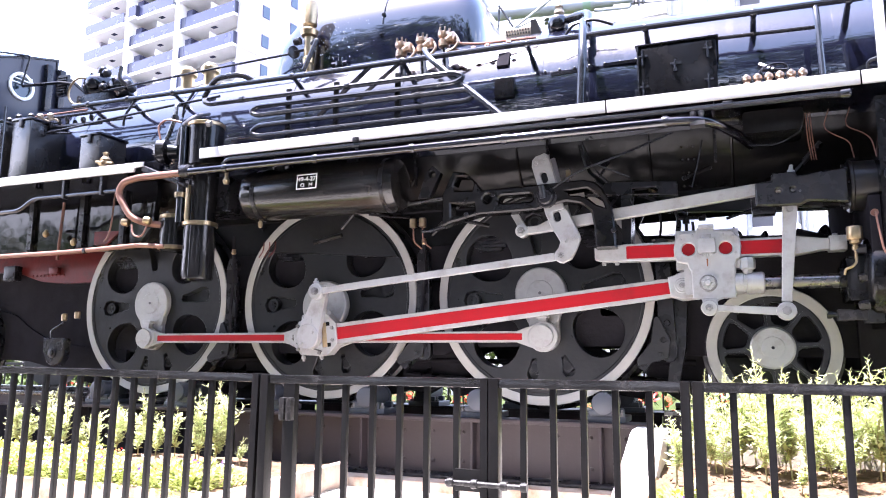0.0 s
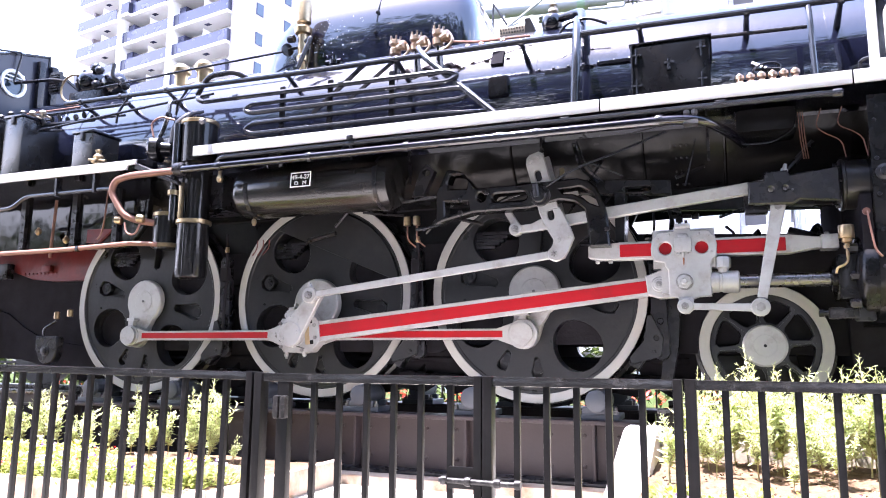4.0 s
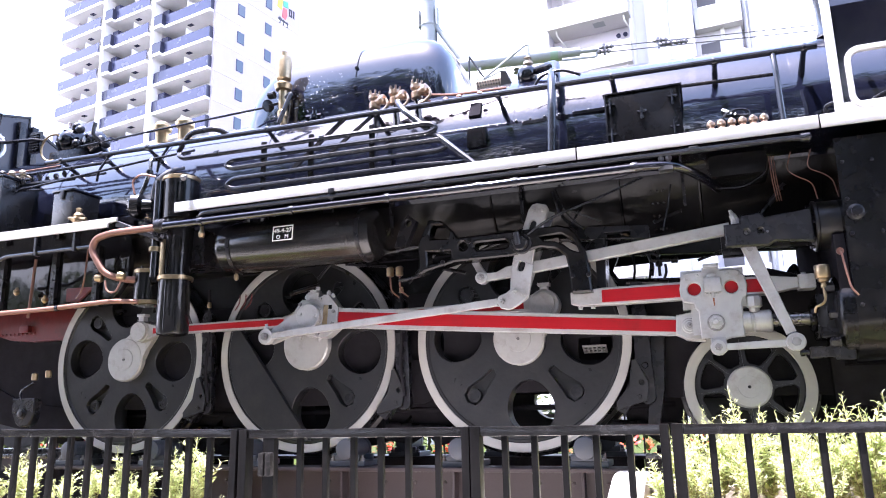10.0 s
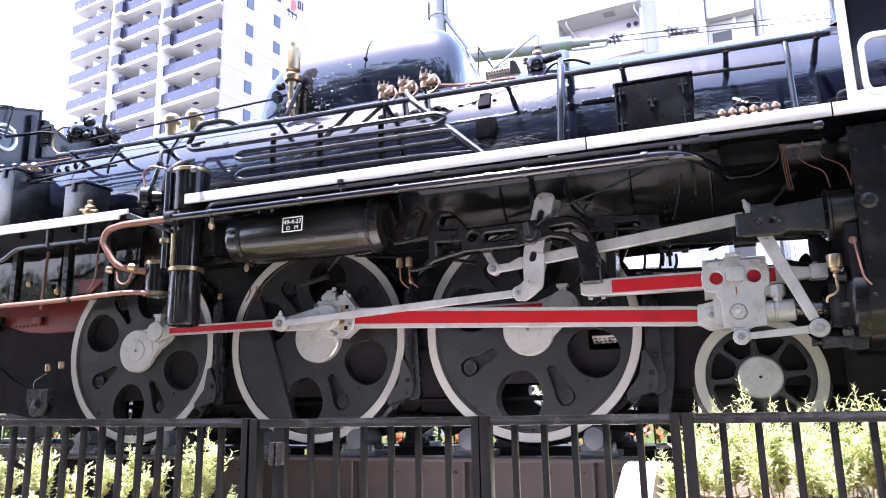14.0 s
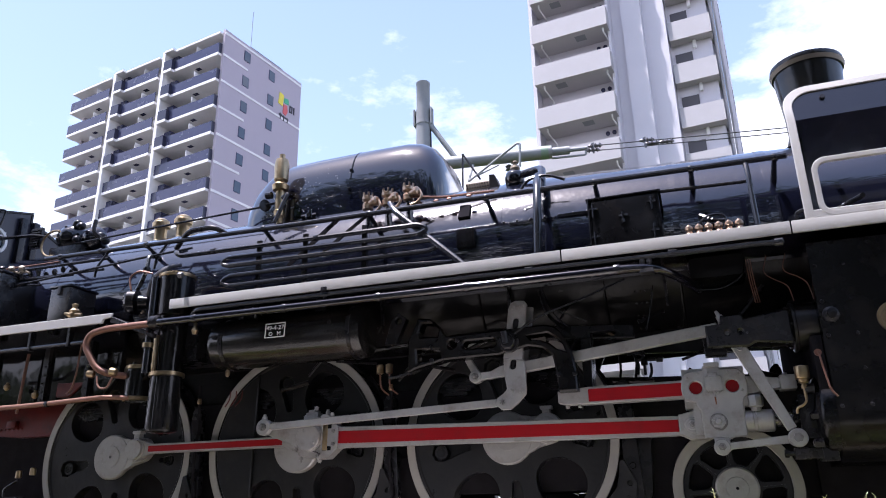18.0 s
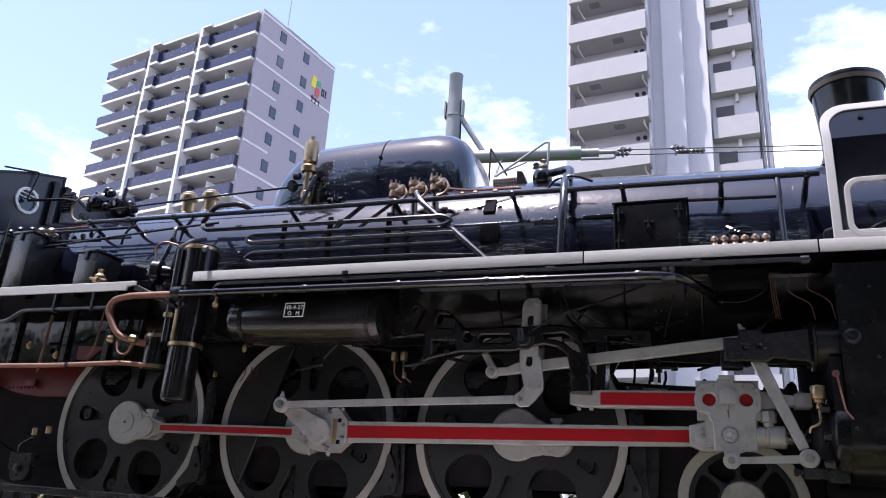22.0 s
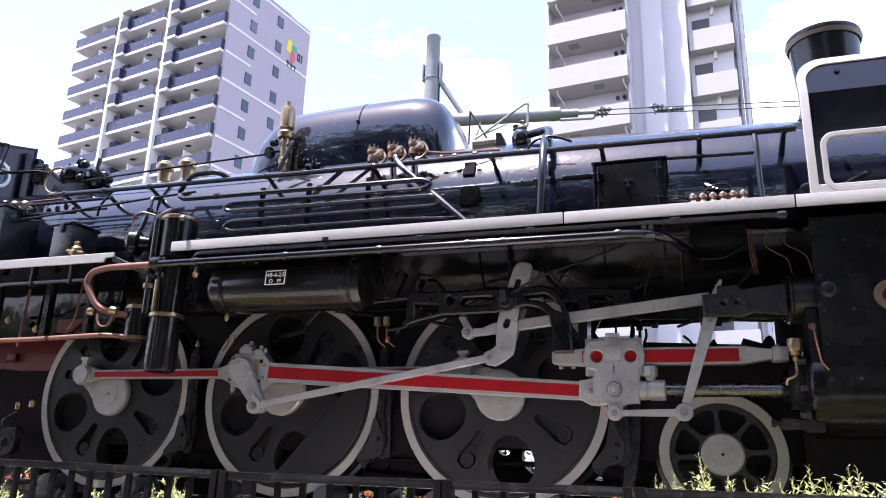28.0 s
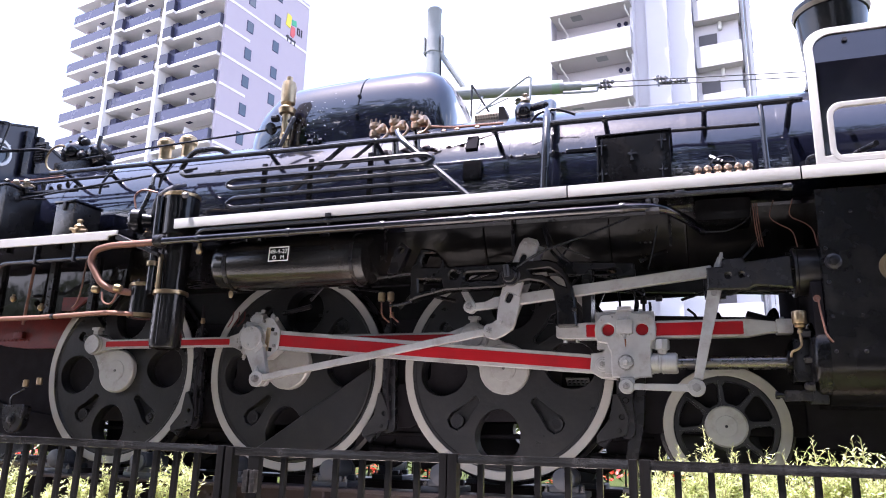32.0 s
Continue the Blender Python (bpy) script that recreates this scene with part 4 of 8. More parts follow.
lathe(bm, [(0.035, -0.03), (0.035, 0.03)], (-0.38, -0.66, 3.27), (1, 0, 0), 10)
rod(bm, (-0.42, -0.66, 3.17), (-0.28, -0.62, 3.2), 0.014, 6)
part("whistle_valve_wheel", bm, FRAME, whistle)
shape("whistle_bracket", FRAME, whistle, tube, [(-0.20, -0.70, 3.20), (-0.12, -0.74, 3.22), (-0.20, -0.82, 2.90)], 0.02, 8, 0.03)

# delivery check valves in brass beside the dome
for x, z in ((0.76, 2.90), (0.95, 2.91), (1.15, 2.93)):
    bm = bmesh.new()
    rod(bm, (x, -0.78, z - 0.20), (x, -0.82, z - 0.02), 0.035, 10, 0.025)
    base = part("check_valve", bm, BLACK, loco)
    bm = bmesh.new()
    lathe(bm, [(0.03, -0.03), (0.05, -0.02), (0.05, 0.03), (0.035, 0.05), (0.055, 0.07), (0.055, 0.10), (0.03, 0.115)], (x, -0.82, z), (0, 0, 1), 12)
    lathe(bm, [(0.03, 0), (0.035, 0.05), (0.045, 0.06), (0.045, 0.09), (0.03, 0.1)], (x + 0.02, -0.83, z + 0.03), (1, -0.3, 0.15), 10)
    for a in range(0, 360, 60):
        rod(bm, (x + 0.04 * math.cos(radians(a)), -0.82 + 0.04 * math.sin(radians(a)), z + 0.1), (x + 0.046 * math.cos(radians(a)), -0.82 + 0.046 * math.sin(radians(a)), z + 0.14), 0.009, 5)
    tube(bm, [(x + 0.12, -0.86, z + 0.04), (x + 0.15, -0.87, z - 0.02), (x + 0.10, -0.88, z - 0.08), (x + 0.04, -0.88, z - 0.09)], 0.013, 7, 0.04)
    part("brass_body", bm, BRONZE, base, "pinkish bronze valve body")
bm = bmesh.new()
for x in (1.25, 1.4, 1.52, 1.7):
    lathe(bm, [(0.018, -0.02), (0.024, 0), (0.018, 0.02)], (x, -0.80, 2.87), (1, 0, 0), 8)
tube(bm, [(1.20, -0.84, 2.93), (1.45, -0.80, 2.90), (1.9, -0.70, 2.93)], 0.012, 7)
part("sand_pipe_union", bm, COPPER, loco)

# handrail on its stanchions, and the regulator rod above it
shape("handrail", PIPE, loco, tube, [(-2.75, -0.99, 2.815), (0.2, -1.0, 2.765), (1.75, -1.0, 2.752), (4.16, -1.0, 2.715)], 0.022, 10, 0.3)
for x in (-2.55, -2.05, -1.5, -0.2, 0.85, 1.9, 2.78, 3.5, 4.08):
    z = 2.815 - 0.0145 * (x + 2.75)
    bm = bmesh.new()
    lathe(bm, [(0.028, -0.02), (0.034, 0), (0.028, 0.02)], (x, -0.99, z), (1, 0, 0), 10)
    rod(bm, (x, -0.99, z), (x, -0.74, z - 0.09), 0.017, 8, 0.024)
    part("handrail_stanchion", bm, PIPE, loco)
shape("regulator_rod", FRAME, loco, tube, [(-3.90, -0.67, 3.30), (-3.34, -0.66, 3.27), (-3.25, -0.60, 3.26)], 0.019, 8)
shape("whistle_rod", FRAME, loco, tube, [(-2.80, -0.60, 3.12), (-1.6, -0.64, 3.14), (-0.42, -0.66, 3.16)], 0.011, 8)
shape("regulator_rod_bracket", FRAME, loco, tube, [(-2.36, -0.80, 3.25), (-2.36, -0.82, 3.12), (-2.28, -0.78, 3.05)], 0.022, 8, 0.05)
shape("lower_reach_rod", FRAME, loco, tube, [(-3.0, -1.05, 2.55), (-1.5, -1.06, 2.64), (-0.9, -1.07, 2.66)], 0.012, 8)
for x in (-1.95, -1.25):
    shape("rod_guide", FRAME, loco, tube, [(x, -0.98, 2.80), (x - 0.06, -1.05, 2.62), (x - 0.08, -1.04, 2.52)], 0.012, 6)

# serpentine cooling pipes along the flank
ys = -1.12
shape("cooling_pipe", PIPE, loco, tube, [(-1.06, -0.95, 2.70), (-1.04, ys, 2.62), (-0.98, ys, 2.575), (1.36, ys, 2.545), (1.44, ys, 2.50), (1.36, ys, 2.462), (-0.46, ys, 2.492), (-0.53, ys, 2.45), (-0.46, ys, 2.412), (1.46, ys, 2.395), (1.54, ys, 2.35), (1.46, ys, 2.306), (-0.44, ys, 2.318), (-0.52, ys, 2.27), (-0.44, ys, 2.226), (1.2, ys, 2.212), (1.7, ys, 2.18)], 0.021, 10, 0.045, label="serpentine of cooling pipes")
for x in (-0.16, 0.30, 0.86):
    shape("cooling_pipe_bracket", FRAME, loco, box, x - 0.022, x + 0.022, ys + 0.02, ys + 0.04, 2.09, 2.62)
for x, z in ((-0.62, 2.575), (0.42, 2.56), (1.05, 2.40)):
    shape("cooling_pipe_clip", PIPE, loco, lathe, [(0.027, -0.02), (0.027, 0.02)], (x, ys, z - 0.0), (1, 0, 0), 10)
shape("diagonal_pipe", PIPE, loco, tube, [(1.02, -0.93, 2.86), (1.10, -1.03, 2.74), (1.74, -1.18, 2.14), (1.80, -1.2, 2.08)], 0.026, 10)
shape("diagonal_strut", FRAME, loco, box, 0, 0.62, -0.02, 0.0, -0.016, 0.016, at=pose(0.08, -0.99, 2.38, 0, -38, 0))
shape("diagonal_strut", FRAME, loco, box, 0, 0.5, -0.02, 0.0, -0.012, 0.012, at=pose(0.42, -0.99, 2.46, 0, -35, 0))
shape("support_arm", FRAME, loco, tube, [(-1.2, -0.92, 2.74), (-1.0, -1.02, 2.86), (-0.72, -1.02, 2.86), (-0.62, -0.95, 2.80)], 0.024, 10)

# top feed pipe, feed-water pipe and other boiler mountings
shape("feed_down_pipe", PIPE, loco, tube, [(2.32, -1.12, 2.08), (2.34, -1.10, 2.55), (2.33, -1.0, 2.78), (2.30, -0.8, 2.95)], 0.033, 12, 0.1)
shape("feed_pipe", PIPE, loco, tube, [(2.337, -0.86, 2.80), (2.335, -0.80, 2.92), (2.31, -0.62, 3.10), (2.24, -0.52, 3.15), (2.05, -0.45, 3.15)], 0.036, 14, 0.09, label="thick feed pipe bent over the boiler")
valve = shape("feed_valve", BLACK, loco, lathe, [(0.03, -0.10), (0.06, -0.085), (0.085, -0.04), (0.09, 0.0), (0.08, 0.045), (0.05, 0.075), (0.03, 0.08)], (2.03, -0.45, 3.13), (0.1, -0.2, 1), 20)
shape("feed_valve_cap", TAN, valve, lathe, [(0.03, 0), (0.045, 0.02), (0.04, 0.045), (0.02, 0.05), (0.02, 0.075), (0.035, 0.08), (0.01, 0.10)], (2.04, -0.46, 3.20), (0, 0, 1), 12)
shape("feed_hoop", FRAME, loco, tube, [(2.15, -0.86, 2.80), (2.22, -0.86, 2.91), (2.38, -0.85, 2.94), (2.53, -0.84, 2.87)], 0.012, 8, 0.1)
cover = shape("woven_cover", TAN, loco, soft_box, 1.56, 1.79, -0.44, -0.30, 3.06, 3.165, 0.015, label="tarnished woven metal cover")
for k in range(9):
    for q in range(3):
        shape("cover_mesh_hole", FRAME, cover, soft_box, 1.570 + k * 0.024 + 0.006 * (q % 2), 1.584 + k * 0.024 + 0.006 * (q % 2), -0.446, -0.438, 3.072 + q * 0.030, 3.090 + q * 0.030, 0.002)
shape("cover_hood", FRAME, loco, plate, [(1.79, 3.05), (1.91, 3.05), (1.88, 3.10), (1.84, 3.21), (1.79, 3.215)], [], -0.45, -0.28)
shape("boiler_plate", DEEP, loco, box, -0.05, 0.05, -0.012, 0.02, -0.075, 0.075, pose(1.648, -0.772, 2.745, -27, 0, 0))
shape("washout_plug", CASING, loco, soft_box, 1.60, 1.76, -0.885, -0.84, 2.38, 2.55, 0.008)
shape("valve_pipe", PIPE, loco, tube, [(3.88, -1.15, 2.08), (3.88, -1.05, 2.60), (3.88, -0.99, 2.72)], 0.020, 10)
shape("side_rod_pipe", FRAME, loco, rod, (3.18, -0.90, 2.62), (3.88, -0.90, 2.60), 0.014)

# feed-water box with hinged door
bm = bmesh.new()
soft_box(bm, 2.74, 3.25, -1.20, -0.80, 2.08, 2.50, 0.012)
fbox = part("tool_box", bm, CASING, loco)
shape("box_door", CASING, fbox, soft_box, 2.765, 3.225, -1.212, -1.198, 2.095, 2.48, 0.005)
shape("box_top", CASING, fbox, soft_box, 2.725, 3.265, -1.215, -0.8, 2.498, 2.512, 0.004)
for x in (2.775, 3.195):
    for z in (2.19, 2.41):
        bm = bmesh.new()
        soft_box(bm, x - 0.007, x + 0.007, -1.228, -1.21, z - 0.045, z + 0.045, 0.003)
        soft_box(bm, x - 0.028, x + 0.034, -1.224, -1.21, z + 0.004, z + 0.018, 0.003)
        rod(bm, (x, -1.224, z - 0.055), (x, -1.224, z + 0.055), 0.008, 8)
        part("box_hinge", bm, PIPE, fbox)
bm = bmesh.new()
soft_box(bm, 2.955, 3.025, -1.222, -1.21, 2.335, 2.352, 0.003)
rod(bm, (2.985, -1.222, 2.30), (2.985, -1.222, 2.37), 0.009, 8)
soft_box(bm, 2.972, 3.0, -1.23, -1.21, 2.285, 2.31, 0.004)
part("box_latch", bm, PIPE, fbox)
shape("box_door_edge", PIPE, fbox, soft_box, 2.735, 2.745, -1.216, -1.205, 2.09, 2.50, 0.002)

# brass cocks in a row on the board, with a handwheel behind
for k in range(6):
    x = 3.425 + k * 0.066
    bm = bmesh.new()
    lathe(bm, [(0.014, 0), (0.022, 0.01), (0.016, 0.03), (0.028, 0.05), (0.018, 0.075), (0.030, 0.085), (0.028, 0.105), (0.008, 0.125)], (x, -1.22, 2.075), (0, 0, 1), 12)
    part("brass_cock", bm, BRONZE, loco, "small brass lubricator cock")
shape("cock_rail", COPPER, loco, rod, (3.43, -1.22, 2.125), (3.755, -1.22, 2.125), 0.005, 6)
bm = bmesh.new()
wheel_pts = [Vector((3.60 + 0.085 * math.cos(a), -1.06 + 0.03 * math.cos(a), 2.27 + 0.045 * math.sin(a) + 0.02 * math.cos(a))) for a in (2 * math.pi * k / 20 for k in range(21))]
tube(bm, wheel_pts, 0.009, 6, 0.01)
rod(bm, (3.60, -1.06, 2.27), (3.52, -1.0, 2.34), 0.02, 8)
rod(bm, (3.52, -1.06, 2.28), (3.68, -1.06, 2.26), 0.012, 6)
rod(bm, (3.60, -1.06, 2.25), (3.60, -1.0, 2.10), 0.03, 8)
part("valve_handwheel", bm, FRAME, loco)

# smoke deflector with its white rim and window
def deflector_outline(g):
    x0, x1, z0, z1, r = 4.145 + g, 6.4 - g, 2.082 + g, 3.088 - g, 0.17 - g * 0.6
    return [(x0, z0), (x1, z0), (x1, z1), *circle(x0 + r, z1 - r, r, 9, 90, 180)]


win = rounded(4.235, 5.50, 2.085, 2.50, 0.09, 6)
winf = rounded(4.270, 5.465, 2.120, 2.465, 0.065, 6)
bm = bmesh.new()
plate(bm, deflector_outline(0.02), [win], -1.365, -1.355)


def lean_in(bm):
    """The deflector's top leans in towards the smokebox."""
    for v in bm.verts:
        if v.co.z > 2.80:
            v.co.y += (v.co.z - 2.80) * 0.30


bmesh.ops.bisect_plane(bm, geom=bm.verts[:] + bm.edges[:] + bm.faces[:], plane_co=(0, 0, 2.80), plane_no=(0, 0, 1))
lean_in(bm)
deflector = part("smoke_deflector", bm, BLACK, loco, angle=8)
bm = bmesh.new()
plate(bm, deflector_outline(0.0), [deflector_outline(0.055)], -1.378, -1.362)
bmesh.ops.bisect_plane(bm, geom=bm.verts[:] + bm.edges[:] + bm.faces[:], plane_co=(0, 0, 2.80), plane_no=(0, 0, 1))
lean_in(bm)
part("deflector_edge", bm, WHITE, deflector, "white painted deflector edge")
bm = bmesh.new()
plate(bm, win, [winf], -1.380, -1.350)
part("window_rim", bm, WHITE, deflector, "white rim of the deflector window")
shape("deflector_bolt", FRAME, deflector, lathe, [(0.018, 0), (0.016, 0.01)], (4.40, -1.322, 2.965), (0, -1, 0.3), 10)
for x, z in ((4.5, 2.2), (4.5, 2.75), (5.3, 2.2)):
    shape("deflector_stay", FRAME, deflector, rod, (x, -1.36, z), (x - 0.1, -0.80, z + 0.1), 0.018)
shape("deflector_foot", FRAME, deflector, tube, [(4.10, -1.32, 2.08), (4.10, -1.33, 2.15), (4.15, -1.34, 2.16)], 0.012)

# cab front with round window, and roof
CABX = -3.95
cabm = Matrix.Translation((CABX, 0, 0)) @ Matrix.Rotation(radians(90), 4, "Z")
ring_c = (-0.667, 3.300)
bm = bmesh.new()
plate(bm, [(-1.35, 2.02), (1.0, 2.02), (1.0, 3.2), (0.35, 3.47), (0.0, 3.59), (-0.24, 3.64), (-0.24, 3.76), (-0.34, 3.735), (-0.66, 3.64), (-1.02, 3.50), (-1.35, 3.35)], [circle(ring_c[0], ring_c[1], 0.13, 32)], -0.02, 0.02, cabm)
cab = part("cab_front", bm, CAB, loco)
bm = bmesh.new()
plate(bm, circle(ring_c[0], ring_c[1], 0.158, 40), [circle(ring_c[0], ring_c[1], 0.122, 40)], -0.04, 0.03, cabm)
part("window_ring", bm, PLATE_WHITE, cab, "white ring of the round cab window")
bm = bmesh.new()
plate(bm, circle(ring_c[0], ring_c[1], 0.15, 32), [], -0.008, 0.0, cabm)
part("window_pane", bm, GLASS, cab)
bm = bmesh.new()
plate(bm, [(-1.46, 3.31), (-1.04, 3.515), (-0.67, 3.66), (-0.34, 3.755), (-0.22, 3.79), (-0.22, 3.67), (0.0, 3.62), (0.35, 3.50), (1.0, 3.25), (1.0, 3.21), (0.34, 3.46), (-0.01, 3.58), (-0.25, 3.63), (-0.25, 3.755), (-0.34, 3.728), (-0.65, 3.633), (-1.02, 3.493), (-1.44, 3.28)], [], -0.03, 2.6, cabm)
part("cab_roof", bm, FRAME, loco)
for y in (-0.36, -0.19):
    shape("cab_post", FRAME, cab, soft_box, CABX + 0.02, CABX + 0.08, y - 0.04, y + 0.04, 2.9, 3.66, 0.01)
shape("wiper_arm", FRAME, cab, tube, [(CABX + 0.06, -0.69, 3.31), (CABX + 0.07, -0.625, 3.665), (CABX + 0.06, -1.06, 3.545)], 0.011, 6, 0.04)
for k in range(3):
    shape("window_bar", PLATE_WHITE, cab, box, CABX + 0.01, CABX + 0.03, -0.79 + 0.03 * k, -0.60 + 0.03 * k, 3.325 + 0.045 * k, 3.337 + 0.045 * k)
# ---- frames, cylinders and valve gear that stand still ----
shape("main_frame", DEEP, loco, plate, [(-4.4, 0.62), (-2.9, 0.40), (1.05, 0.39), (1.20, 0.45), (2.70, 0.46), (2.82, 0.39), (4.2, 0.38), (4.2, 1.22), (2.9, 1.28), (2.58, 1.30), (-4.4, 1.30)],
      [circle(x, AXLE, 0.16, 20) for x in (-S, 0, S)] + [rounded(x - 0.28, x + 0.28, 0.75, 1.0, 0.08) for x in (-0.95, 0.95)] + [rounded(2.33, 2.59, 0.69, 0.86, 0.03)], -0.50, -0.45)
shape("main_frame", DEEP, loco, plate, [(-4.4, 0.62), (-2.9, 0.40), (1.05, 0.39), (1.20, 0.45), (2.70, 0.46), (2.82, 0.39), (4.2, 0.38), (4.2, 1.22), (2.9, 1.28), (2.58, 1.30), (-4.4, 1.30)],
      [circle(x, AXLE, 0.16, 20) for x in (-S, 0, S)] + [rounded(x - 0.28, x + 0.28, 0.75, 1.0, 0.08) for x in (-0.95, 0.95)], 0.45, 0.50)
for x in (-2.9, -0.95, 0.95, 2.75):
    shape("frame_stretcher", DEEP, loco, box, x - 0.12, x + 0.12, -0.45, 0.45, 0.72, 1.1)
for x in (-S, 0, S):
    shape("axle", FRAME, loco, rod, (x, -0.56, AXLE), (x, 0.56, AXLE), 0.10, 20)
# boiler underside fittings between board and wheels
shape("boiler_belly_sheet", DULL_BLACK, loco, plate, [(-1.6, 1.22), (2.55, 1.22), (2.68, 1.485), (3.40, 1.45), (3.95, 1.42), (3.95, 2.05), (-1.6, 2.05)], [], -0.44, -0.40)
for k in range(14):
    random.seed(40 + k)
    x = -0.1 + k * 0.28
    shape("frame_pipe", FRAME, loco, rod, (x, -0.70 - 0.03 * (k % 3), 1.35 + 0.1 * (k % 4)), (x + random.uniform(0.1, 0.5), -0.72, 1.4 + 0.11 * ((k * 3) % 5)), random.uniform(0.010, 0.022), 7)
for x in (-2.3, -1.45, -0.42, 0.42, 1.46, 2.34):
    bm = bmesh.new()
    for k in range(5):
        box(bm, x - 0.24 + 0.035 * k, x + 0.24 - 0.035 * k, -0.57, -0.51, 1.36 - 0.028 * k - 0.025, 1.36 - 0.028 * k)
    part("leaf_spring", bm, FRAME, loco)
# brake beams and rigging that close the view between the wheels
for x in (-0.95, 0.95, 2.72, -2.72):
    shape("brake_beam", DEEP, loco, plate, [(x - 0.36, 0.10), (x - 0.12, 0.06), (x + 0.02, 0.14), (x + 0.16, 0.05), (x + 0.36, 0.09), (x + 0.36, 0.44), (x - 0.36, 0.44)], [[(x - 0.20, 0.20), (x - 0.06, 0.17), (x - 0.10, 0.30)]], -0.30, -0.22)
    shape("brake_adjuster", FRAME, loco, rod, (x - 0.3, -0.36, 0.22), (x + 0.28, -0.36, 0.18), 0.028, 8)
# brake hangers and shoes behind each driving wheel
for x in (-S, 0, S):
    bx = x + 0.93
    bm = bmesh.new()
    plate(bm, hull([(bx - 0.02, 1.20, 0.05), (bx - 0.0, 0.40, 0.06)]), [], -0.66, -0.60)
    bolt(bm, bx, -0.66, 0.62, 0.025, 0.02)
    bolt(bm, bx - 0.015, -0.66, 1.05, 0.022, 0.02)
    hanger = part("brake_hanger", bm, FRAME, loco)
    bm = bmesh.new()
    arc = circle(x, AXLE, 0.885, 9, -38, -4)
    arc2 = circle(x, AXLE, 0.965, 9, -4, -38)
    plate(bm, arc + arc2, [], -0.64, -0.53)
    part("brake_shoe", bm, FRAME, hanger)
    bm = bmesh.new()
    plate(bm, [(bx - 0.09, 0.66), (bx - 0.06, 0.67), (bx + 0.02, 0.50), (bx + 0.0, 0.37), (bx - 0.10, 0.34), (bx - 0.21, 0.31), (bx - 0.22, 0.36), (bx - 0.12, 0.48)], [circle(bx - 0.03, 0.50, 0.018, 10)], -0.690, -0.662)
    bolt(bm, bx - 0.05, -0.690, 0.40, 0.016, 0.014)
    part("brake_head", bm, WHEEL, hanger)
shape("brake_pull_rod", DEEP, loco, rod, (-3.2, -0.30, 0.34), (3.0, -0.30, 0.34), 0.022)
# ash pan hoppers between the frames
for x0, x1 in ((-2.35, -1.05), (-0.80, -0.12)):
    shape("ash_pan_hopper", DEEP, loco, soft_box, x0, x1, -0.20, 0.40, -0.03, 0.42, 0.03)
# sand pipes with brass unions
for x in (0.93, 1.01):
    bm = bmesh.new()
    lathe(bm, [(0.018, 0), (0.030, 0.005), (0.030, 0.07), (0.016, 0.08)], (x, -0.90, 1.385), (0, 0, 1), 12)
    cup = part("oil_cup", bm, BRASS, loco, "brass oil cup")
    shape("oil_pipe", COPPER, cup, tube, [(x, -0.90, 1.39), (x + 0.005, -0.90, 1.27), (x + 0.06, -0.86, 1.22)], 0.007, 6, 0.04)
for k in range(3):
    shape("drain_pipe", RED_FRAME, loco, tube, [(-0.55 + 0.06 * k, -0.8, 1.36), (-0.55 + 0.06 * k, -0.8, 1.29), (-0.61 + 0.05 * k, -0.78, 1.23)], 0.005, 6, 0.04)
for x in (-0.95, 0.93):
    bm = bmesh.new()
    tube(bm, [(x, -0.70, 1.45), (x + 0.02, -0.70, 1.1), (x - 0.01, -0.69, 0.7), (x + 0.02, -0.68, 0.45)], 0.014, 7)
    box(bm, x - 0.035, x + 0.035, -0.73, -0.67, 1.02, 1.14)
    part("sand_pipe", bm, DEEP, loco)
    shape("sand_pipe_union", BRASS, loco, lathe, [(0.016, 0), (0.022, 0.01), (0.016, 0.05)], (x + 0.015, -0.71, 1.28), (0, 0, 1), 8)
for x, z in ((-2.93, 0.70), (-2.76, 0.72)):
    shape("oil_cup", BRASS, loco, lathe, [(0.02, 0), (0.028, 0.005), (0.028, 0.065), (0.015, 0.075)], (x, -0.72, z), (0, 0, 1), 12)

# perforated step tread behind the front driving wheel
bm = bmesh.new()
plate(bm, [(-0.092, -0.05), (0.092, -0.05), (0.092, 0.05), (-0.092, 0.05)], [rounded(-0.078 + 0.034 * k, -0.056 + 0.034 * k, -0.035 + 0.04 * q, -0.011 + 0.04 * q, 0.006, 3) for k in range(5) for q in range(2)], -0.012, 0.0)
part("step_tread", bm, TYRE, loco, "pale perforated step tread", at=pose(2.448, -0.43, 0.776, 60, 0, 0))
shape("tread_bracket", DEEP, loco, plate, [(2.41, 0.77), (2.49, 0.77), (2.51, 1.10), (2.41, 1.10)], [], -0.41, -0.38)

# trailing truck frame and wheel
bm = bmesh.new()
plate(bm, [(-4.8, 0.86), (-4.1, 0.84), (-3.85, 0.78), (-3.62, 0.64), (-3.44, 0.56), (-3.20, 0.50), (-3.05, 0.475), (-2.75, 0.44), (-2.30, 0.42), (-2.30, 0.20), (-2.9, 0.20), (-3.3, 0.24), (-3.6, 0.30), (-4.8, 0.34)], [], -0.52, -0.46)
truck = part("trailing_truck_frame", bm, DEEP, loco)
bm = bmesh.new()
plate(bm, [(-3.055, 0.53), (-3.05, 0.40)] + circle(-2.90, 0.385, 0.125, 12, 200, 350) + [(-2.775, 0.40), (-2.765, 0.50), (-2.79, 0.53)], [], -0.84, -0.76, edge=0.01)
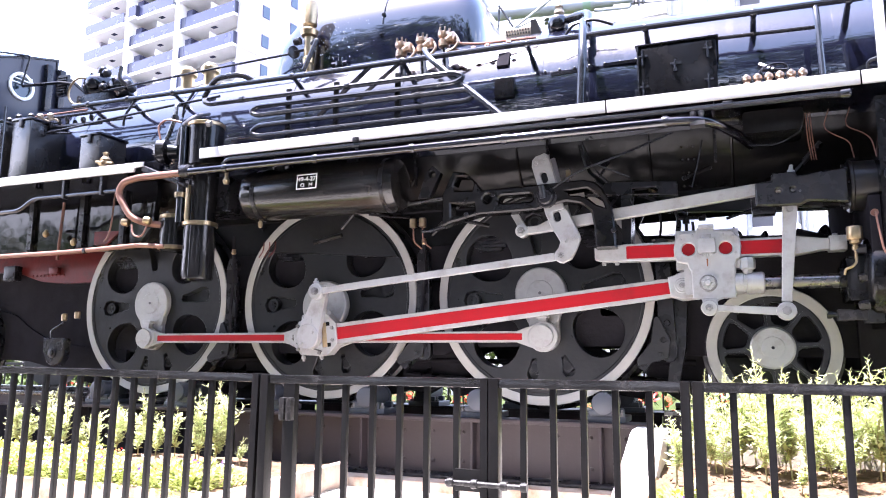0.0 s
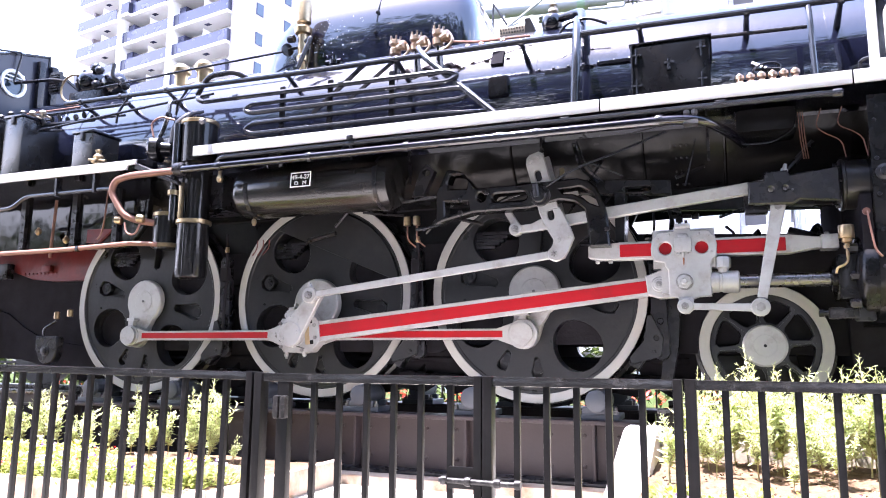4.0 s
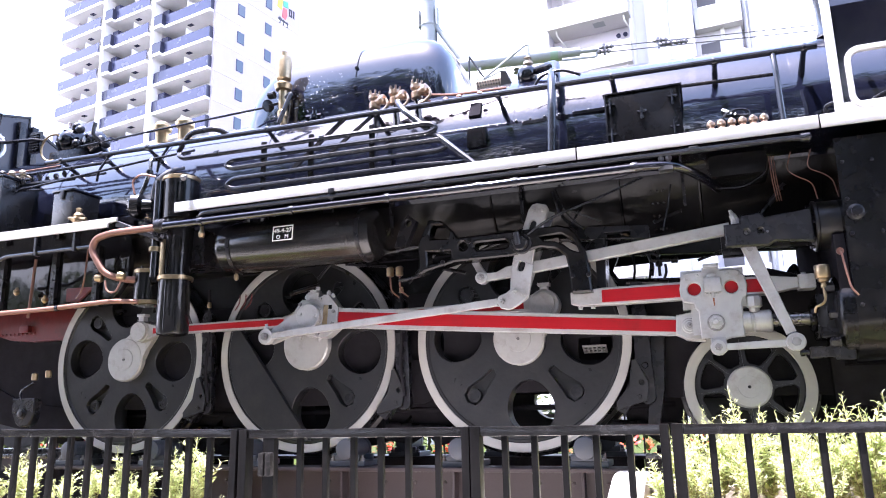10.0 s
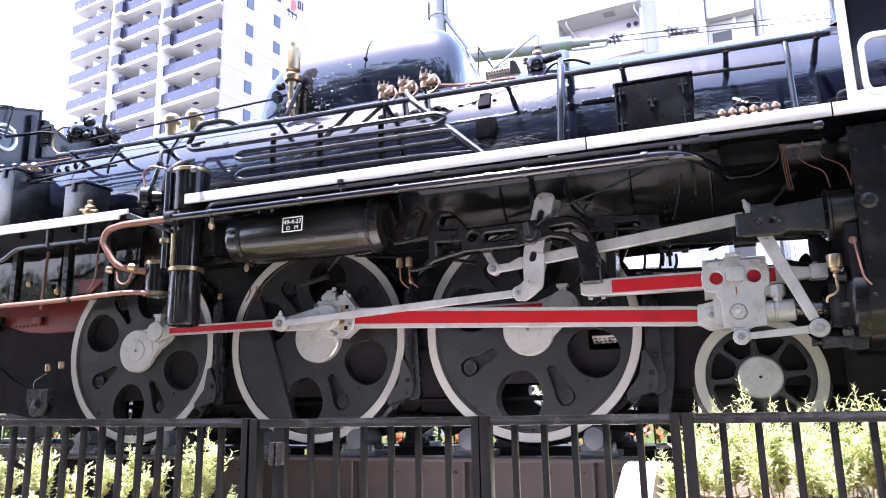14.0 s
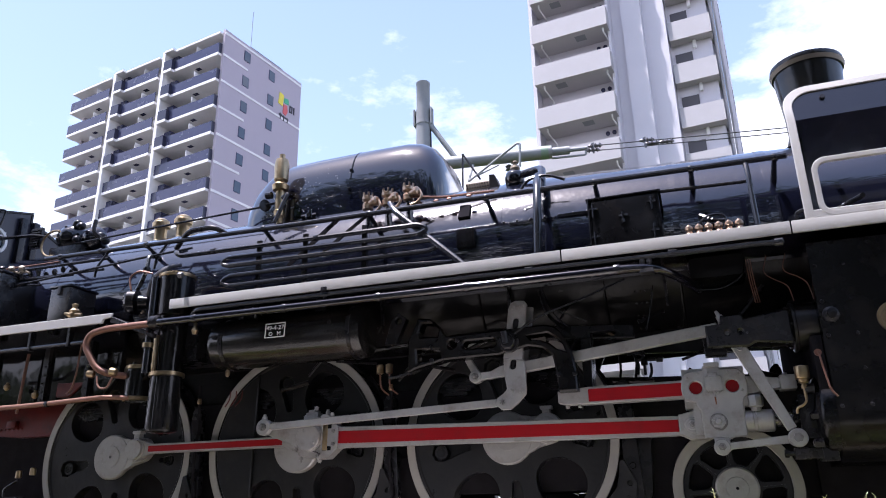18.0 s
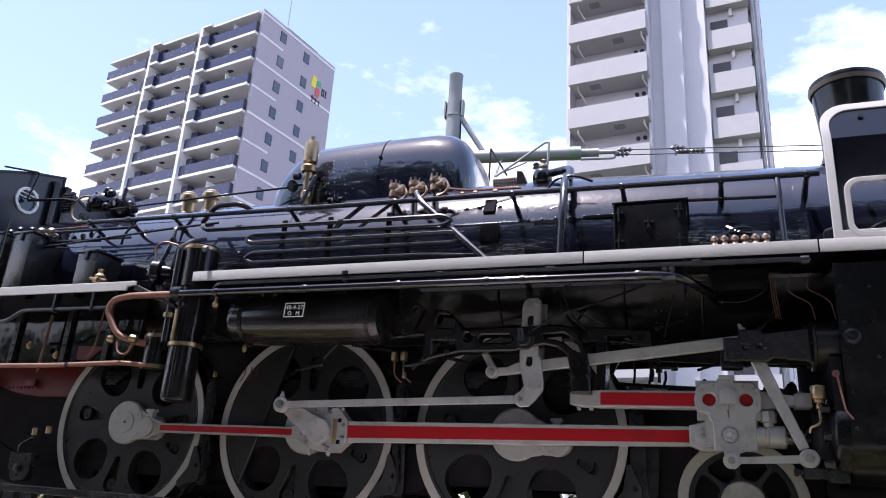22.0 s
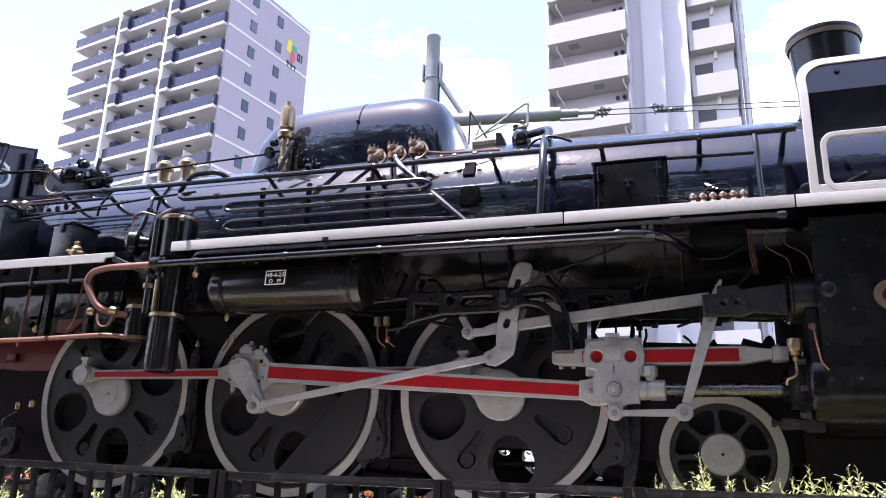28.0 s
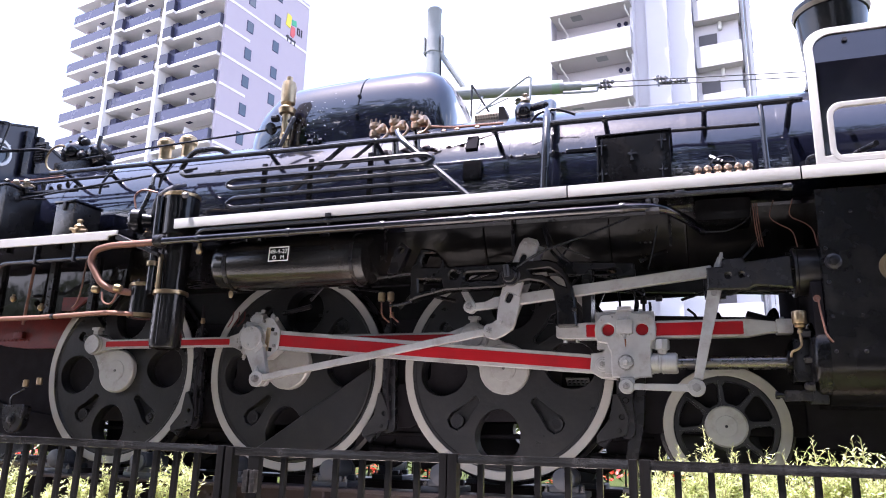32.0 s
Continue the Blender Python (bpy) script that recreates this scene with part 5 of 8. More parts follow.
lathe(bm, [(0.048, 0), (0.048, 0.012), (0.030, 0.014), (0.030, 0.03), (0.012, 0.034)], (-2.91, -0.84, 0.385), (0, -1, 0), 12)
tube(bm, [(-2.99, -0.79, 0.5), (-3.02, -0.79, 0.6), (-2.90, -0.75, 0.68)], 0.01, 6, 0.04)
part("trailing_axle_box", bm, FRAME, truck)

# cylinder block
bm = bmesh.new()
lathe(bm, [(0.17, 4.00), (0.18, 4.02), (0.25, 4.05), (0.27, 4.08), (0.27, 5.15), (0.25, 5.2)], (0, -0.95, AXLE), (1, 0, 0), 40)
cylb = part("cylinder", bm, CASING, loco)
shape("cylinder_end_plate", DEEP, cylb, soft_box, 4.07, 4.134, -1.17, -0.56, 0.70, 1.36, 0.006)
bm = bmesh.new()
ring = [(-0.55, 1.96), (-1.24, 1.96)] + [(-0.93 + 0.31 * math.cos(radians(180 + 7.5 * k)), AXLE + 0.02 + 0.31 * math.sin(radians(180 + 7.5 * k))) for k in range(13)] + [(-0.55, AXLE - 0.29)]
ends = [[bm.verts.new((x, y, z)) for y, z in ring] for x in (4.135, 5.3)]
bm.faces.new(ends[0])
bm.faces.new(ends[1][::-1])
for k in range(len(ring)):
    j = (k + 1) % len(ring)
    bm.faces.new((ends[0][k], ends[1][k], ends[1][j], ends[0][j]))
part("cylinder_casing", bm, CASING, cylb, "glossy black cylinder cladding")
for z in (0.9, 1.12, 1.34, 1.56, 1.8):
    shape("casing_rivet", FRAME, cylb, lathe, [(0.014, 0), (0.011, 0.008), (0.004, 0.011)], (4.165, -1.24, z), (0, -1, 0), 8)
    shape("casing_rivet", FRAME, cylb, lathe, [(0.014, 0), (0.011, 0.008), (0.004, 0.011)], (4.33, -1.24, z), (0, -1, 0), 8)
shape("inspection_cover", BRASS, cylb, lathe, [(0.02, 0), (0.07, 0), (0.075, 0.012), (0.098, 0.014), (0.098, -0.01)], (4.55, -1.245, 1.42), (0, -1, 0), 28, label="round brass inspection cover")
shape("cover_centre", RED_FRAME, cylb, disc, 4.55, 1.42, 0.05, -1.262, -1.25, 20)
shape("casing_cap", FRAME, cylb, lathe, [(0.05, 0), (0.05, 0.02), (0.03, 0.03), (0.03, 0.06), (0.01, 0.065)], (4.20, -1.24, 1.47), (0, -1, 0), 16)
bm = bmesh.new()
lathe(bm, [(0.13, 3.982), (0.160, 3.985), (0.166, 3.99), (0.166, 4.005), (0.160, 4.01), (0.158, 4.012), (0.158, 4.20)], (0, -1.0, 1.457), (1, 0, 0), 40)
part("valve_chest", bm, CHEST, cylb)
for k in range(8):
    a = 2 * math.pi * k / 8
    shape("chest_nut", FRAME, cylb, lathe, [(0.013, -0.025), (0.013, 0)], (3.984, -1.0 + 0.135 * math.cos(a), 1.457 + 0.135 * math.sin(a)), (1, 0, 0), 6)
bm = bmesh.new()
lathe(bm, [(0.06, 3.90), (0.085, 3.905), (0.085, 3.94), (0.13, 3.945), (0.14, 3.95), (0.14, 3.98)], (0, -0.98, AXLE), (1, 0, 0), 24)
part("piston_gland", bm, CASING, cylb)
relief = shape("relief_valve", BRASS, loco, lathe, [(0.010, -0.075), (0.010, -0.02), (0.020, -0.018), (0.020, 0.0), (0.014, 0.004), (0.014, 0.012), (0.030, 0.020), (0.032, 0.024), (0.032, 0.040), (0.043, 0.044), (0.045, 0.048), (0.045, 0.118), (0.042, 0.124), (0.030, 0.126)], (3.985, -1.15, 1.048), (0, 0, 1), 18, label="brass relief valve")
shape("relief_pipe", BRASS, relief, tube, [(3.985, -1.15, 0.99), (3.985, -1.15, 0.95), (3.96, -1.15, 0.925), (3.925, -1.13, 0.915), (3.92, -1.12, 0.88)], 0.008, 8, 0.03)
shape("copper_drain_pipe", COPPER, loco, tube, [(4.085, -1.22, 1.236), (4.088, -1.262, 1.236), (4.095, -1.268, 1.15), (4.115, -1.268, 1.0), (4.15, -1.265, 0.955)], 0.0065, 8, 0.03)
shape("drain_flange", COPPER, loco, lathe, [(0.022, 0), (0.022, 0.012)], (4.085, -1.24, 1.236), (0, -1, 0), 12)
bm = bmesh.new()
soft_box(bm, 3.865, 4.03, -1.13, -1.06, 0.60, 0.67, 0.012)
rod(bm, (3.81, -1.095, 0.64), (3.88, -1.095, 0.638), 0.016, 12)
rod(bm, (3.812, -1.095, 0.64), (3.835, -1.095, 0.64), 0.026, 10)
soft_box(bm, 4.01, 4.12, -1.11, -1.07, 0.585, 0.68, 0.01)
part("cylinder_cock_rod", bm, FRAME, loco)
for k, x in enumerate((3.90, 4.02)):
    shape("thin_copper_pipe", COPPER, loco, tube, [(x, -1.1, 1.95), (x - 0.04, -1.10, 1.83), (x + 0.02 + 0.04 * k, -1.12, 1.77), (x + 0.10, -1.14, 1.72), (x + 0.115, -1.16, 1.60)], 0.0035, 6, 0.05)
for k in range(3):
    shape("thin_copper_pipe", COPPER, loco, tube, [(3.775 + 0.014 * k, -1.0, 1.97), (3.78 + 0.014 * k, -1.0, 1.80), (3.80 + 0.014 * k, -0.96, 1.66)], 0.0035, 6, 0.05)
# drain cock with its handle, seen against the light under the guide
cock = shape("drain_cock", FRAME, loco, lathe, [(0.012, -0.10), (0.012, -0.03), (0.026, -0.025), (0.026, 0.02), (0.016, 0.03), (0.016, 0.07), (0.010, 0.075), (0.010, 0.12)], (2.985, -0.60, 1.375), (0, 0, 1), 10)
shape("cock_handle", FRAME, cock, tube, [(2.93, -0.61, 1.392), (3.06, -0.61, 1.388), (3.12, -0.61, 1.385)], 0.014, 8, 0.02)
shape("cock_handle_end", FRAME, cock, lathe, [(0.012, -0.03), (0.024, -0.025), (0.024, 0.02), (0.012, 0.025)], (3.10, -0.61, 1.386), (1, 0, 0), 8)
for pts in ([(2.93, -0.60, 1.50), (2.915, -0.60, 1.42), (2.945, -0.60, 1.36), (2.93, -0.60, 1.28)], [(3.03, -0.60, 1.36), (3.035, -0.60, 1.30), (3.0, -0.60, 1.22)], [(2.86, -0.60, 1.44), (2.93, -0.60, 1.45), (2.99, -0.60, 1.50)]):
    shape("cock_pipe", FRAME, cock, tube, pts, 0.011, 7, 0.04)
for x, z, r in ((3.50, 1.19, 0.035), (3.88, 1.21, 0.045)):
    shape("cover_lump", FRAME, loco, lathe, [(r, -0.06), (r * 1.1, 0.0), (r * 0.7, 0.05), (r * 0.2, 0.075)], (x, -0.62, z), (0.2, 0, 1), 10)
shape("belly_box", DULL_BLACK, loco, soft_box, 3.38, 3.78, -1.0, -0.66, 1.86, 2.04, 0.06)

shape("cylinder_saddle", DEEP, loco, soft_box, 4.05, 5.3, -0.55, 0.55, 0.30, 1.95, 0.02)
shape("pilot_truck_frame", DEEP, loco, plate, [(2.86, 0.60), (3.75, 0.58), (3.86, 0.02), (5.6, 0.0), (5.6, 0.95), (2.86, 0.95)], [], 0.30, 0.36)
shape("guard_iron", FRAME, loco, plate, [(2.84, 0.95), (2.98, 0.95), (2.95, 0.45), (2.88, 0.12), (2.80, 0.12), (2.84, 0.45)], [], -0.58, -0.52)

for x, z in ((3.99, 1.03), (3.99, 0.69), (4.0, 0.86)):
    shape("cover_nut", FRAME, cylb, lathe, [(0.03, 0), (0.03, 0.05), (0.02, 0.06)], (x + 0.05, -1.14, z), (-1, 0, 0), 6)
shape("cover_bracket", CASING, cylb, soft_box, 3.93, 4.06, -1.13, -0.85, 0.72, 1.0, 0.02)

# slide bar with red panel, on its hangers
bm = bmesh.new()
plate(bm, [(2.38, 1.055), (2.44, 1.04), (2.60, 1.035), (3.68, 1.035), (3.82, 1.06), (3.90, 1.065), (3.90, 1.13), (3.82, 1.135), (3.68, 1.155), (2.60, 1.155), (2.38, 1.135)], [], -1.01, -0.91)
bar = part("slide_bar", bm, ROD, loco, "silver slide bar with red panel")
bm = bmesh.new()
plate(bm, rounded(2.60, 3.655, 1.050, 1.138, 0.006, 3), [], -1.0145, -1.009)
part("red_panel", bm, RED, bar, "red painted panel")
shape("slide_bar_end", ROD, bar, soft_box, 3.86, 3.96, -1.03, -0.90, 1.05, 1.145, 0.008)
for x in (2.44, 2.53, 3.90):
    shape("slide_bar_bolt", ROD, bar, lathe, [(0.016, 0), (0.016, 0.02)], (x, -0.97, 1.035 if x < 3 else 1.145), (0, 0, -1 if x < 3 else 1), 6)

# gear bracket: the black casting with slots that carries the link
bm = bmesh.new()
outer = [(1.25, 1.345), (1.32, 1.37), (1.55, 1.42), (1.98, 1.425), (2.20, 1.472), (2.305, 1.45), (2.376, 1.39), (2.395, 1.28), (2.405, 1.12), (2.545, 1.12), (2.535, 1.31),
         (2.517, 1.41), (2.46, 1.545), (2.41, 1.595), (2.33, 1.62), (2.09, 1.612), (1.57, 1.60), (1.53, 1.66), (1.435, 1.75), (1.336, 1.765), (1.25, 1.59)]
holes = [[(1.366, 1.72), (1.47, 1.712), (1.506, 1.66), (1.493, 1.605), (1.352, 1.612), (1.341, 1.66)], [(1.32, 1.514), (1.505, 1.505), (1.515, 1.445), (1.325, 1.415)],
         circle(1.61, 1.535, 0.034, 16), rounded(1.70, 1.96, 1.488, 1.55, 0.03),
         [(2.20, 1.545), (2.35, 1.556), (2.42, 1.51), (2.455, 1.463), (2.474, 1.407), (2.413, 1.433), (2.36, 1.48), (2.295, 1.506), (2.23, 1.512)]]
plate(bm, outer, holes, -1.10, -0.98, edge=0.012)
bracket = part("gear_bracket", bm, CASING, loco, "black slotted casting that carries the link")
bm = bmesh.new()
plate(bm, circle(2.06, 1.505, 0.075, 28), [], -1.125, -1.09)
disc(bm, 2.06, 1.505, 0.055, -1.16, -1.12, 24, 0.008)
part("link_bearing", bm, FRAME, bracket)
for x, z in ((1.45, 1.52), (1.45, 1.42), (1.66, 1.56), (2.42, 1.24), (2.53, 1.24)):
    shape("bracket_bolt", FRAME, bracket, bolt, x, -1.10, z, 0.018, 0.016)
shape("bracket_tail", FRAME, bracket, tube, [(1.06, -1.02, 1.33), (1.14, -1.04, 1.325), (1.26, -1.05, 1.35)], 0.014, 8)
shape("bracket_tail", FRAME, bracket, tube, [(1.04, -1.02, 1.56), (1.14, -1.04, 1.575), (1.26, -1.05, 1.58)], 0.012, 8)
bm = bmesh.new()
plate(bm, [(1.0, 1.60), (1.06, 1.80), (1.12, 1.86), (1.19, 1.80), (1.10, 1.60)], [circle(1.12, 1.79, 0.03, 12)], -0.98, -0.92)
part("lifting_arm", bm, FRAME, bracket)
bm = bmesh.new()
plate(bm, [(2.30, 1.55), (2.95, 1.50), (2.95, 1.60), (2.30, 1.64)], [rounded(2.62, 2.82, 1.53, 1.57, 0.015)], -0.92, -0.84)
plate(bm, [(2.56, 1.12), (2.62, 1.12), (2.64, 1.6), (2.56, 1.6)], [], -0.915, -0.70)
part("cross_bracket", bm, FRAME, loco)
shape("drive_cable", PIPE, loco, tube, [(2.12, -1.15, 1.56), (2.30, -1.18, 1.66), (2.62, -1.2, 1.75), (2.95, -1.16, 1.88)], 0.009, 6, 0.1)
shape("drive_crank", FRAME, loco, rod, (2.05, -1.16, 1.49), (2.04, -1.17, 1.58), 0.022, 10)
shape("down_pipe", PIPE, loco, tube, [(2.28, -0.95, 1.92), (2.33, -0.97, 1.72), (2.46, -0.98, 1.60)], 0.014, 8)
shape("thin_pipe", ZINC, loco, tube, [(2.18, -0.9, 1.70), (2.19, -0.92, 1.60), (2.12, -0.94, 1.56), (2.06, -0.95, 1.57)], 0.006, 6)
shape("pipe_union", BRASS, loco, soft_box, 2.165, 2.20, -0.92, -0.89, 1.68, 1.75, 0.004)

for pts, mt in (([(3.13, -1.05, 1.84), (3.10, -1.04, 1.70), (3.05, -1.03, 1.52)], PIPE), ([(2.30, -0.98, 1.94), (2.36, -1.0, 1.78), (2.40, -1.0, 1.70), (2.50, -0.98, 1.60)], PIPE), ([(3.42, -1.02, 1.78), (3.60, -1.05, 1.76), (3.74, -1.05, 1.84), (3.76, -1.02, 1.93)], PIPE), ([(2.42, -1.0, 1.74), (2.52, -0.95, 1.70), (2.62, -0.9, 1.66)], PIPE)):
    shape("loose_wire", mt, loco, tube, pts, 0.006, 6, 0.06)
for x in (2.98, 3.02, 3.06):
    for z in (1.66, 1.74, 1.82, 1.90):
        yy = -math.sqrt((boiler_radius(x) + 0.007) ** 2 - (BZ - z) ** 2)
        shape("lagging_rivet", TANK, loco, lathe, [(0.012, -0.004), (0.010, 0.007), (0.004, 0.010)], (x, yy, z), (0, yy, z - BZ), 8)
for x in (0.62, 1.75, 2.75, 3.32):
    arc = [(x, -(boiler_radius(x) + 0.01) * math.cos(a), BZ - (boiler_radius(x) + 0.01) * math.sin(a)) for a in (radians(24 + 6 * k) for k in range(8))]
    shape("lagging_band", DULL_BLACK, loco, tube, arc, 0.012, 6, 0.02)
shape("belly_pipe", TANK, loco, tube, [(0.7, -0.80, 1.60), (1.6, -0.82, 1.655), (2.7, -0.80, 1.64), (2.8, -0.72, 1.56)], 0.022, 8)

# valve spindle guide
bm = bmesh.new()
plate(bm, [(3.42, 1.345), (3.60, 1.335), (3.66, 1.36), (3.95, 1.34), (3.95, 1.52), (3.64, 1.485), (3.60, 1.53), (3.50, 1.53), (3.49, 1.47), (3.42, 1.47)], [], -0.97, -0.90)
part("valve_spindle_guide", bm, FRAME, loco)
bm = bmesh.new()
plate(bm, [(3.44, 1.335), (3.70, 1.325), (3.74, 1.35), (3.97, 1.325), (3.97, 1.550), (3.69, 1.515), (3.675, 1.545), (3.545, 1.545), (3.535, 1.490), (3.44, 1.485)], [circle(3.575, 1.425, 0.016, 12), circle(3.66, 1.428, 0.014, 12)], -1.17, -1.13, edge=0.01)
part("guide_cheek", bm, FRAME, loco)
shape("guide_bolt", ZINC, loco, lathe, [(0.008, 0), (0.007, 0.01)], (3.70, -1.17, 1.415), (0, -1, 0), 8)
shape("guide_foot", FRAME, loco, soft_box, 3.42, 3.56, -1.06, -0.96, 1.30, 1.345, 0.006)
for pts in ([(2.80, -0.62, 1.48), (2.81, -0.62, 1.34), (2.79, -0.62, 1.22)], [(2.90, -0.60, 1.48), (2.93, -0.60, 1.38), (2.90, -0.60, 1.22)], [(3.30, -0.60, 1.30), (3.36, -0.58, 1.25), (3.34, -0.58, 1.20)]):
    shape("cock_pipe", FRAME, loco, tube, pts, 0.010, 6, 0.04)
shape("cock_shaft", FRAME, loco, rod, (2.74, -0.62, 1.24), (3.04, -0.62, 1.22), 0.022, 8)
shape("cross_shaft", FRAME, loco, rod, (3.70, -0.7, 1.22), (3.98, -0.75, 1.12), 0.04, 10)


# ---- wheels ----
def driving_wheel(main):
    """Box-section driving wheel turned so that its crank pin lies to +x at rest."""
    holes, sockets = [], []
    for a in (50, -50, 130, -130):
        ca, sa = math.cos(radians(a)), math.sin(radians(a))
        e = []
        for q in range(24):
            t = 2 * math.pi * q / 24
            u, v = 0.515 + 0.20 * math.cos(t), 0.183 * math.sin(t) * (1 + 0.10 * math.cos(t))
            e.append((u * ca - v * sa, u * sa + v * ca))
        holes.append(e)
    for a, k in ((92, 1.0), (-92, 1.0), (180, 1.0), (13, 0.62), (-13, 0.62)):
        ca, sa = math.cos(radians(a)), math.sin(radians(a))
        sl = []
        for u, v in ((0.33, 0.030), (0.45, 0.048), (0.56, 0.075), (0.62, 0.06), (0.645, 0.0), (0.62, -0.06), (0.56, -0.075), (0.45, -0.048), (0.33, -0.030), (0.315, 0.0)):
            if k < 1:
                u = 0.50 + (u - 0.315) * 0.5
            v *= k if k < 1 else 1
            sl.append((u * ca - v * sa, u * sa + v * ca))
        if not (main and a == 180):
            sockets.append((a, sl))
    bm = bmesh.new()
    plate(bm, circle(0, 0, 0.775, 72), holes + [s for _, s in sockets], -0.055, 0.02)
    body = part("driving_wheel", bm, WHEEL, loco)
    bm = bmesh.new()
    plate(bm, circle(0, 0, 0.72, 60), holes, 0.02, 0.10)
    for a, sl in sockets:
        disc(bm, 0.575 * math.cos(radians(a)), 0.575 * math.sin(radians(a)), 0.055, -0.03, 0.03, 16)
    part("wheel_back", bm, WHEEL, body)
    for a, sl in sockets:
        shape("socket_bore", FRAME, body, disc, 0.575 * math.cos(radians(a)), 0.575 * math.sin(radians(a)), 0.036, -0.034, -0.028, 16)
    bm = bmesh.new()
    lathe(bm, [(0.775, -0.068), (0.845, -0.068), (0.852, -0.060), (0.860, 0.04), (0.862, 0.055), (0.888, 0.07), (0.888, 0.085), (0.775, 0.085)], (0, 0, 0), (0, 1, 0), 96, cap=False)
    part("tread", bm, FRAME, body)
    bm = bmesh.new()
    plate(bm, circle(0, 0, 0.850, 96), [circle(0, 0, 0.782, 96)], -0.074, -0.05)
    part("tyre", bm, TYRE, body, "white painted tyre face")
    bm = bmesh.new()
    lathe(bm, [(0.755, -0.056), (0.762, -0.064), (0.778, -0.064), (0.782, -0.05)], (0, 0, 0), (0, 1, 0), 72, cap=False)
    part("rim_lip", bm, WHEEL, body)
    if main:
        bm = bmesh.new()
        plate(bm, [p for p in circle(0, 0, 0.757, 24, 111, 229)], [], -0.088, -0.05, edge=0.008)
        part("balance_weight", bm, WHEEL, body)
        bm = bmesh.new()
        disc(bm, 0.06, 0, 0.215, -0.13, -0.05, 48, 0.012)
        part("hub", bm, ROD, body, "silver painted hub disc")
        bm = bmesh.new()
        disc(bm, CRANK, 0, 0.11, -0.40, -0.05, 24)
        part("crank_pin", bm, ROD, body)
    else:
        bm = bmesh.new()
        disc(bm, 0, 0, 0.203, -0.115, -0.05, 44, 0.012)
        plate(bm, hull([(0.06, 0, 0.160), (0.15, 0, 0.138)]), [], -0.110, -0.05)
        plate(bm, hull([(0.12, 0, 0.128), (CRANK, 0, 0.108)]), [], -0.105, -0.05)
        hub = part("hub", bm, ROD, body, "silver painted hub and crank boss")
        shape("hub_plate", ROD, hub, disc, 0, 0, 0.10, -0.121, -0.11, 32, 0.003)
        shape("hub_centre", ZINC, hub, disc, 0, 0, 0.012, -0.128, -0.12, 10)
        bm = bmesh.new()
        disc(bm, CRANK, 0, 0.085, -0.22, -0.05, 24)
        part("crank_pin", bm, ROD, body)
    return body


WY = -0.553
wheels = []
for x, main in ((-S, False), (0, True), (S, False)):
    wheels.append((x, driving_wheel(main)))
# their partners on the far rail, plainer, seen through the openings
far_wheels = []
for x in (-S, 0, S):
    bm = bmesh.new()
    hs = []
    for k in range(5):
        a = radians((46, -46, 138, -138, 180)[k])
        hs.append(circle(0.46 * math.cos(a), 0.46 * math.sin(a), 0.165 if k < 4 else 0.06, 16))
    plate(bm, circle(0, 0, 0.86, 64), hs, -0.06, 0.06)
    fw = part("far_driving_wheel", bm, WHEEL, loco)
    far_wheels.append((x, fw))


def small_wheel(x, z, r, y, kind_name):
    bm = bmesh.new()
    hs = []
    for k in range(8):
        a0, a1 = 45 * k + 5, 45 * k + 50
        o, i = math.degrees(0.019 / (r * 0.72)), math.degrees(0.022 / (r * 0.40))
        hs.append(circle(0, 0, r * 0.73, 6, a0 + o + 4, a1 - o - 4) + circle(0, 0, r * 0.68, 2, a1 - o - 0.5, a1 - o) + circle(0, 0, r * 0.42, 2, a1 - i, a1 - i - 1)
                  + circle(0, 0, r * 0.38, 3, a1 - i - 5, a0 + i + 5) + circle(0, 0, r * 0.42, 2, a0 + i + 1, a0 + i) + circle(0, 0, r * 0.68, 2, a0 + o, a0 + o + 0.5))
    plate(bm, circle(0, 0, r * 0.83, 48), hs, -0.015, 0.03)
    w = part(kind_name, bm, WHEEL, loco, at=Matrix.Translation((x, y, z)))
    bm = bmesh.new()
    lathe(bm, [(r * 0.80, -0.05), (r * 0.98, -0.065), (r, -0.055), (r, 0.05), (r + 0.028, 0.06), (r + 0.028, 0.08), (r * 0.80, 0.08)], (0, 0, 0), (0, 1, 0), 64, cap=False)
    part("tread", bm, FRAME, w)
    for k in range(8):
        shape("spoke_rib", WHEEL, w, box, r * 0.33, r * 0.76, -0.034, -0.012, -0.007, 0.007, Matrix.Rotation(-radians(45 * k + 5), 4, "Y"))
    bm = bmesh.new()
    plate(bm, circle(0, 0, r * 0.985, 64), [circle(0, 0, r * 0.82, 64)], -0.072, -0.05)
    part("tyre", bm, TYRE, w, "white painted tyre face")
    bm = bmesh.new()
    disc(bm, 0, 0, 0.145, -0.12, 0.0, 36, 0.012)
    hub = part("hub", bm, ROD, w, "silver painted hub disc")
    shape("hub_plate", ROD, hub, disc, 0, 0, 0.076, -0.126, -0.115, 28, 0.003)
    shape("hub_centre", FRAME, hub, disc, 0, 0, 0.011, -0.129, -0.12, 10)
    return w


small_wheel(3.515, 0.445, 0.437, WY, "leading_wheel")
small_wheel(-4.48, 0.50, 0.50, WY, "trailing_wheel")
for x, z, r in ((3.515, 0.445, 0.43), (-4.48, 0.5, 0.5)):
    shape("far_small_wheel", WHEEL, loco, disc, x, z, r, 0.50, 0.6, 40)
    shape("axle", FRAME, loco, rod, (x, -0.5, z), (x, 0.5, z), 0.07, 16)
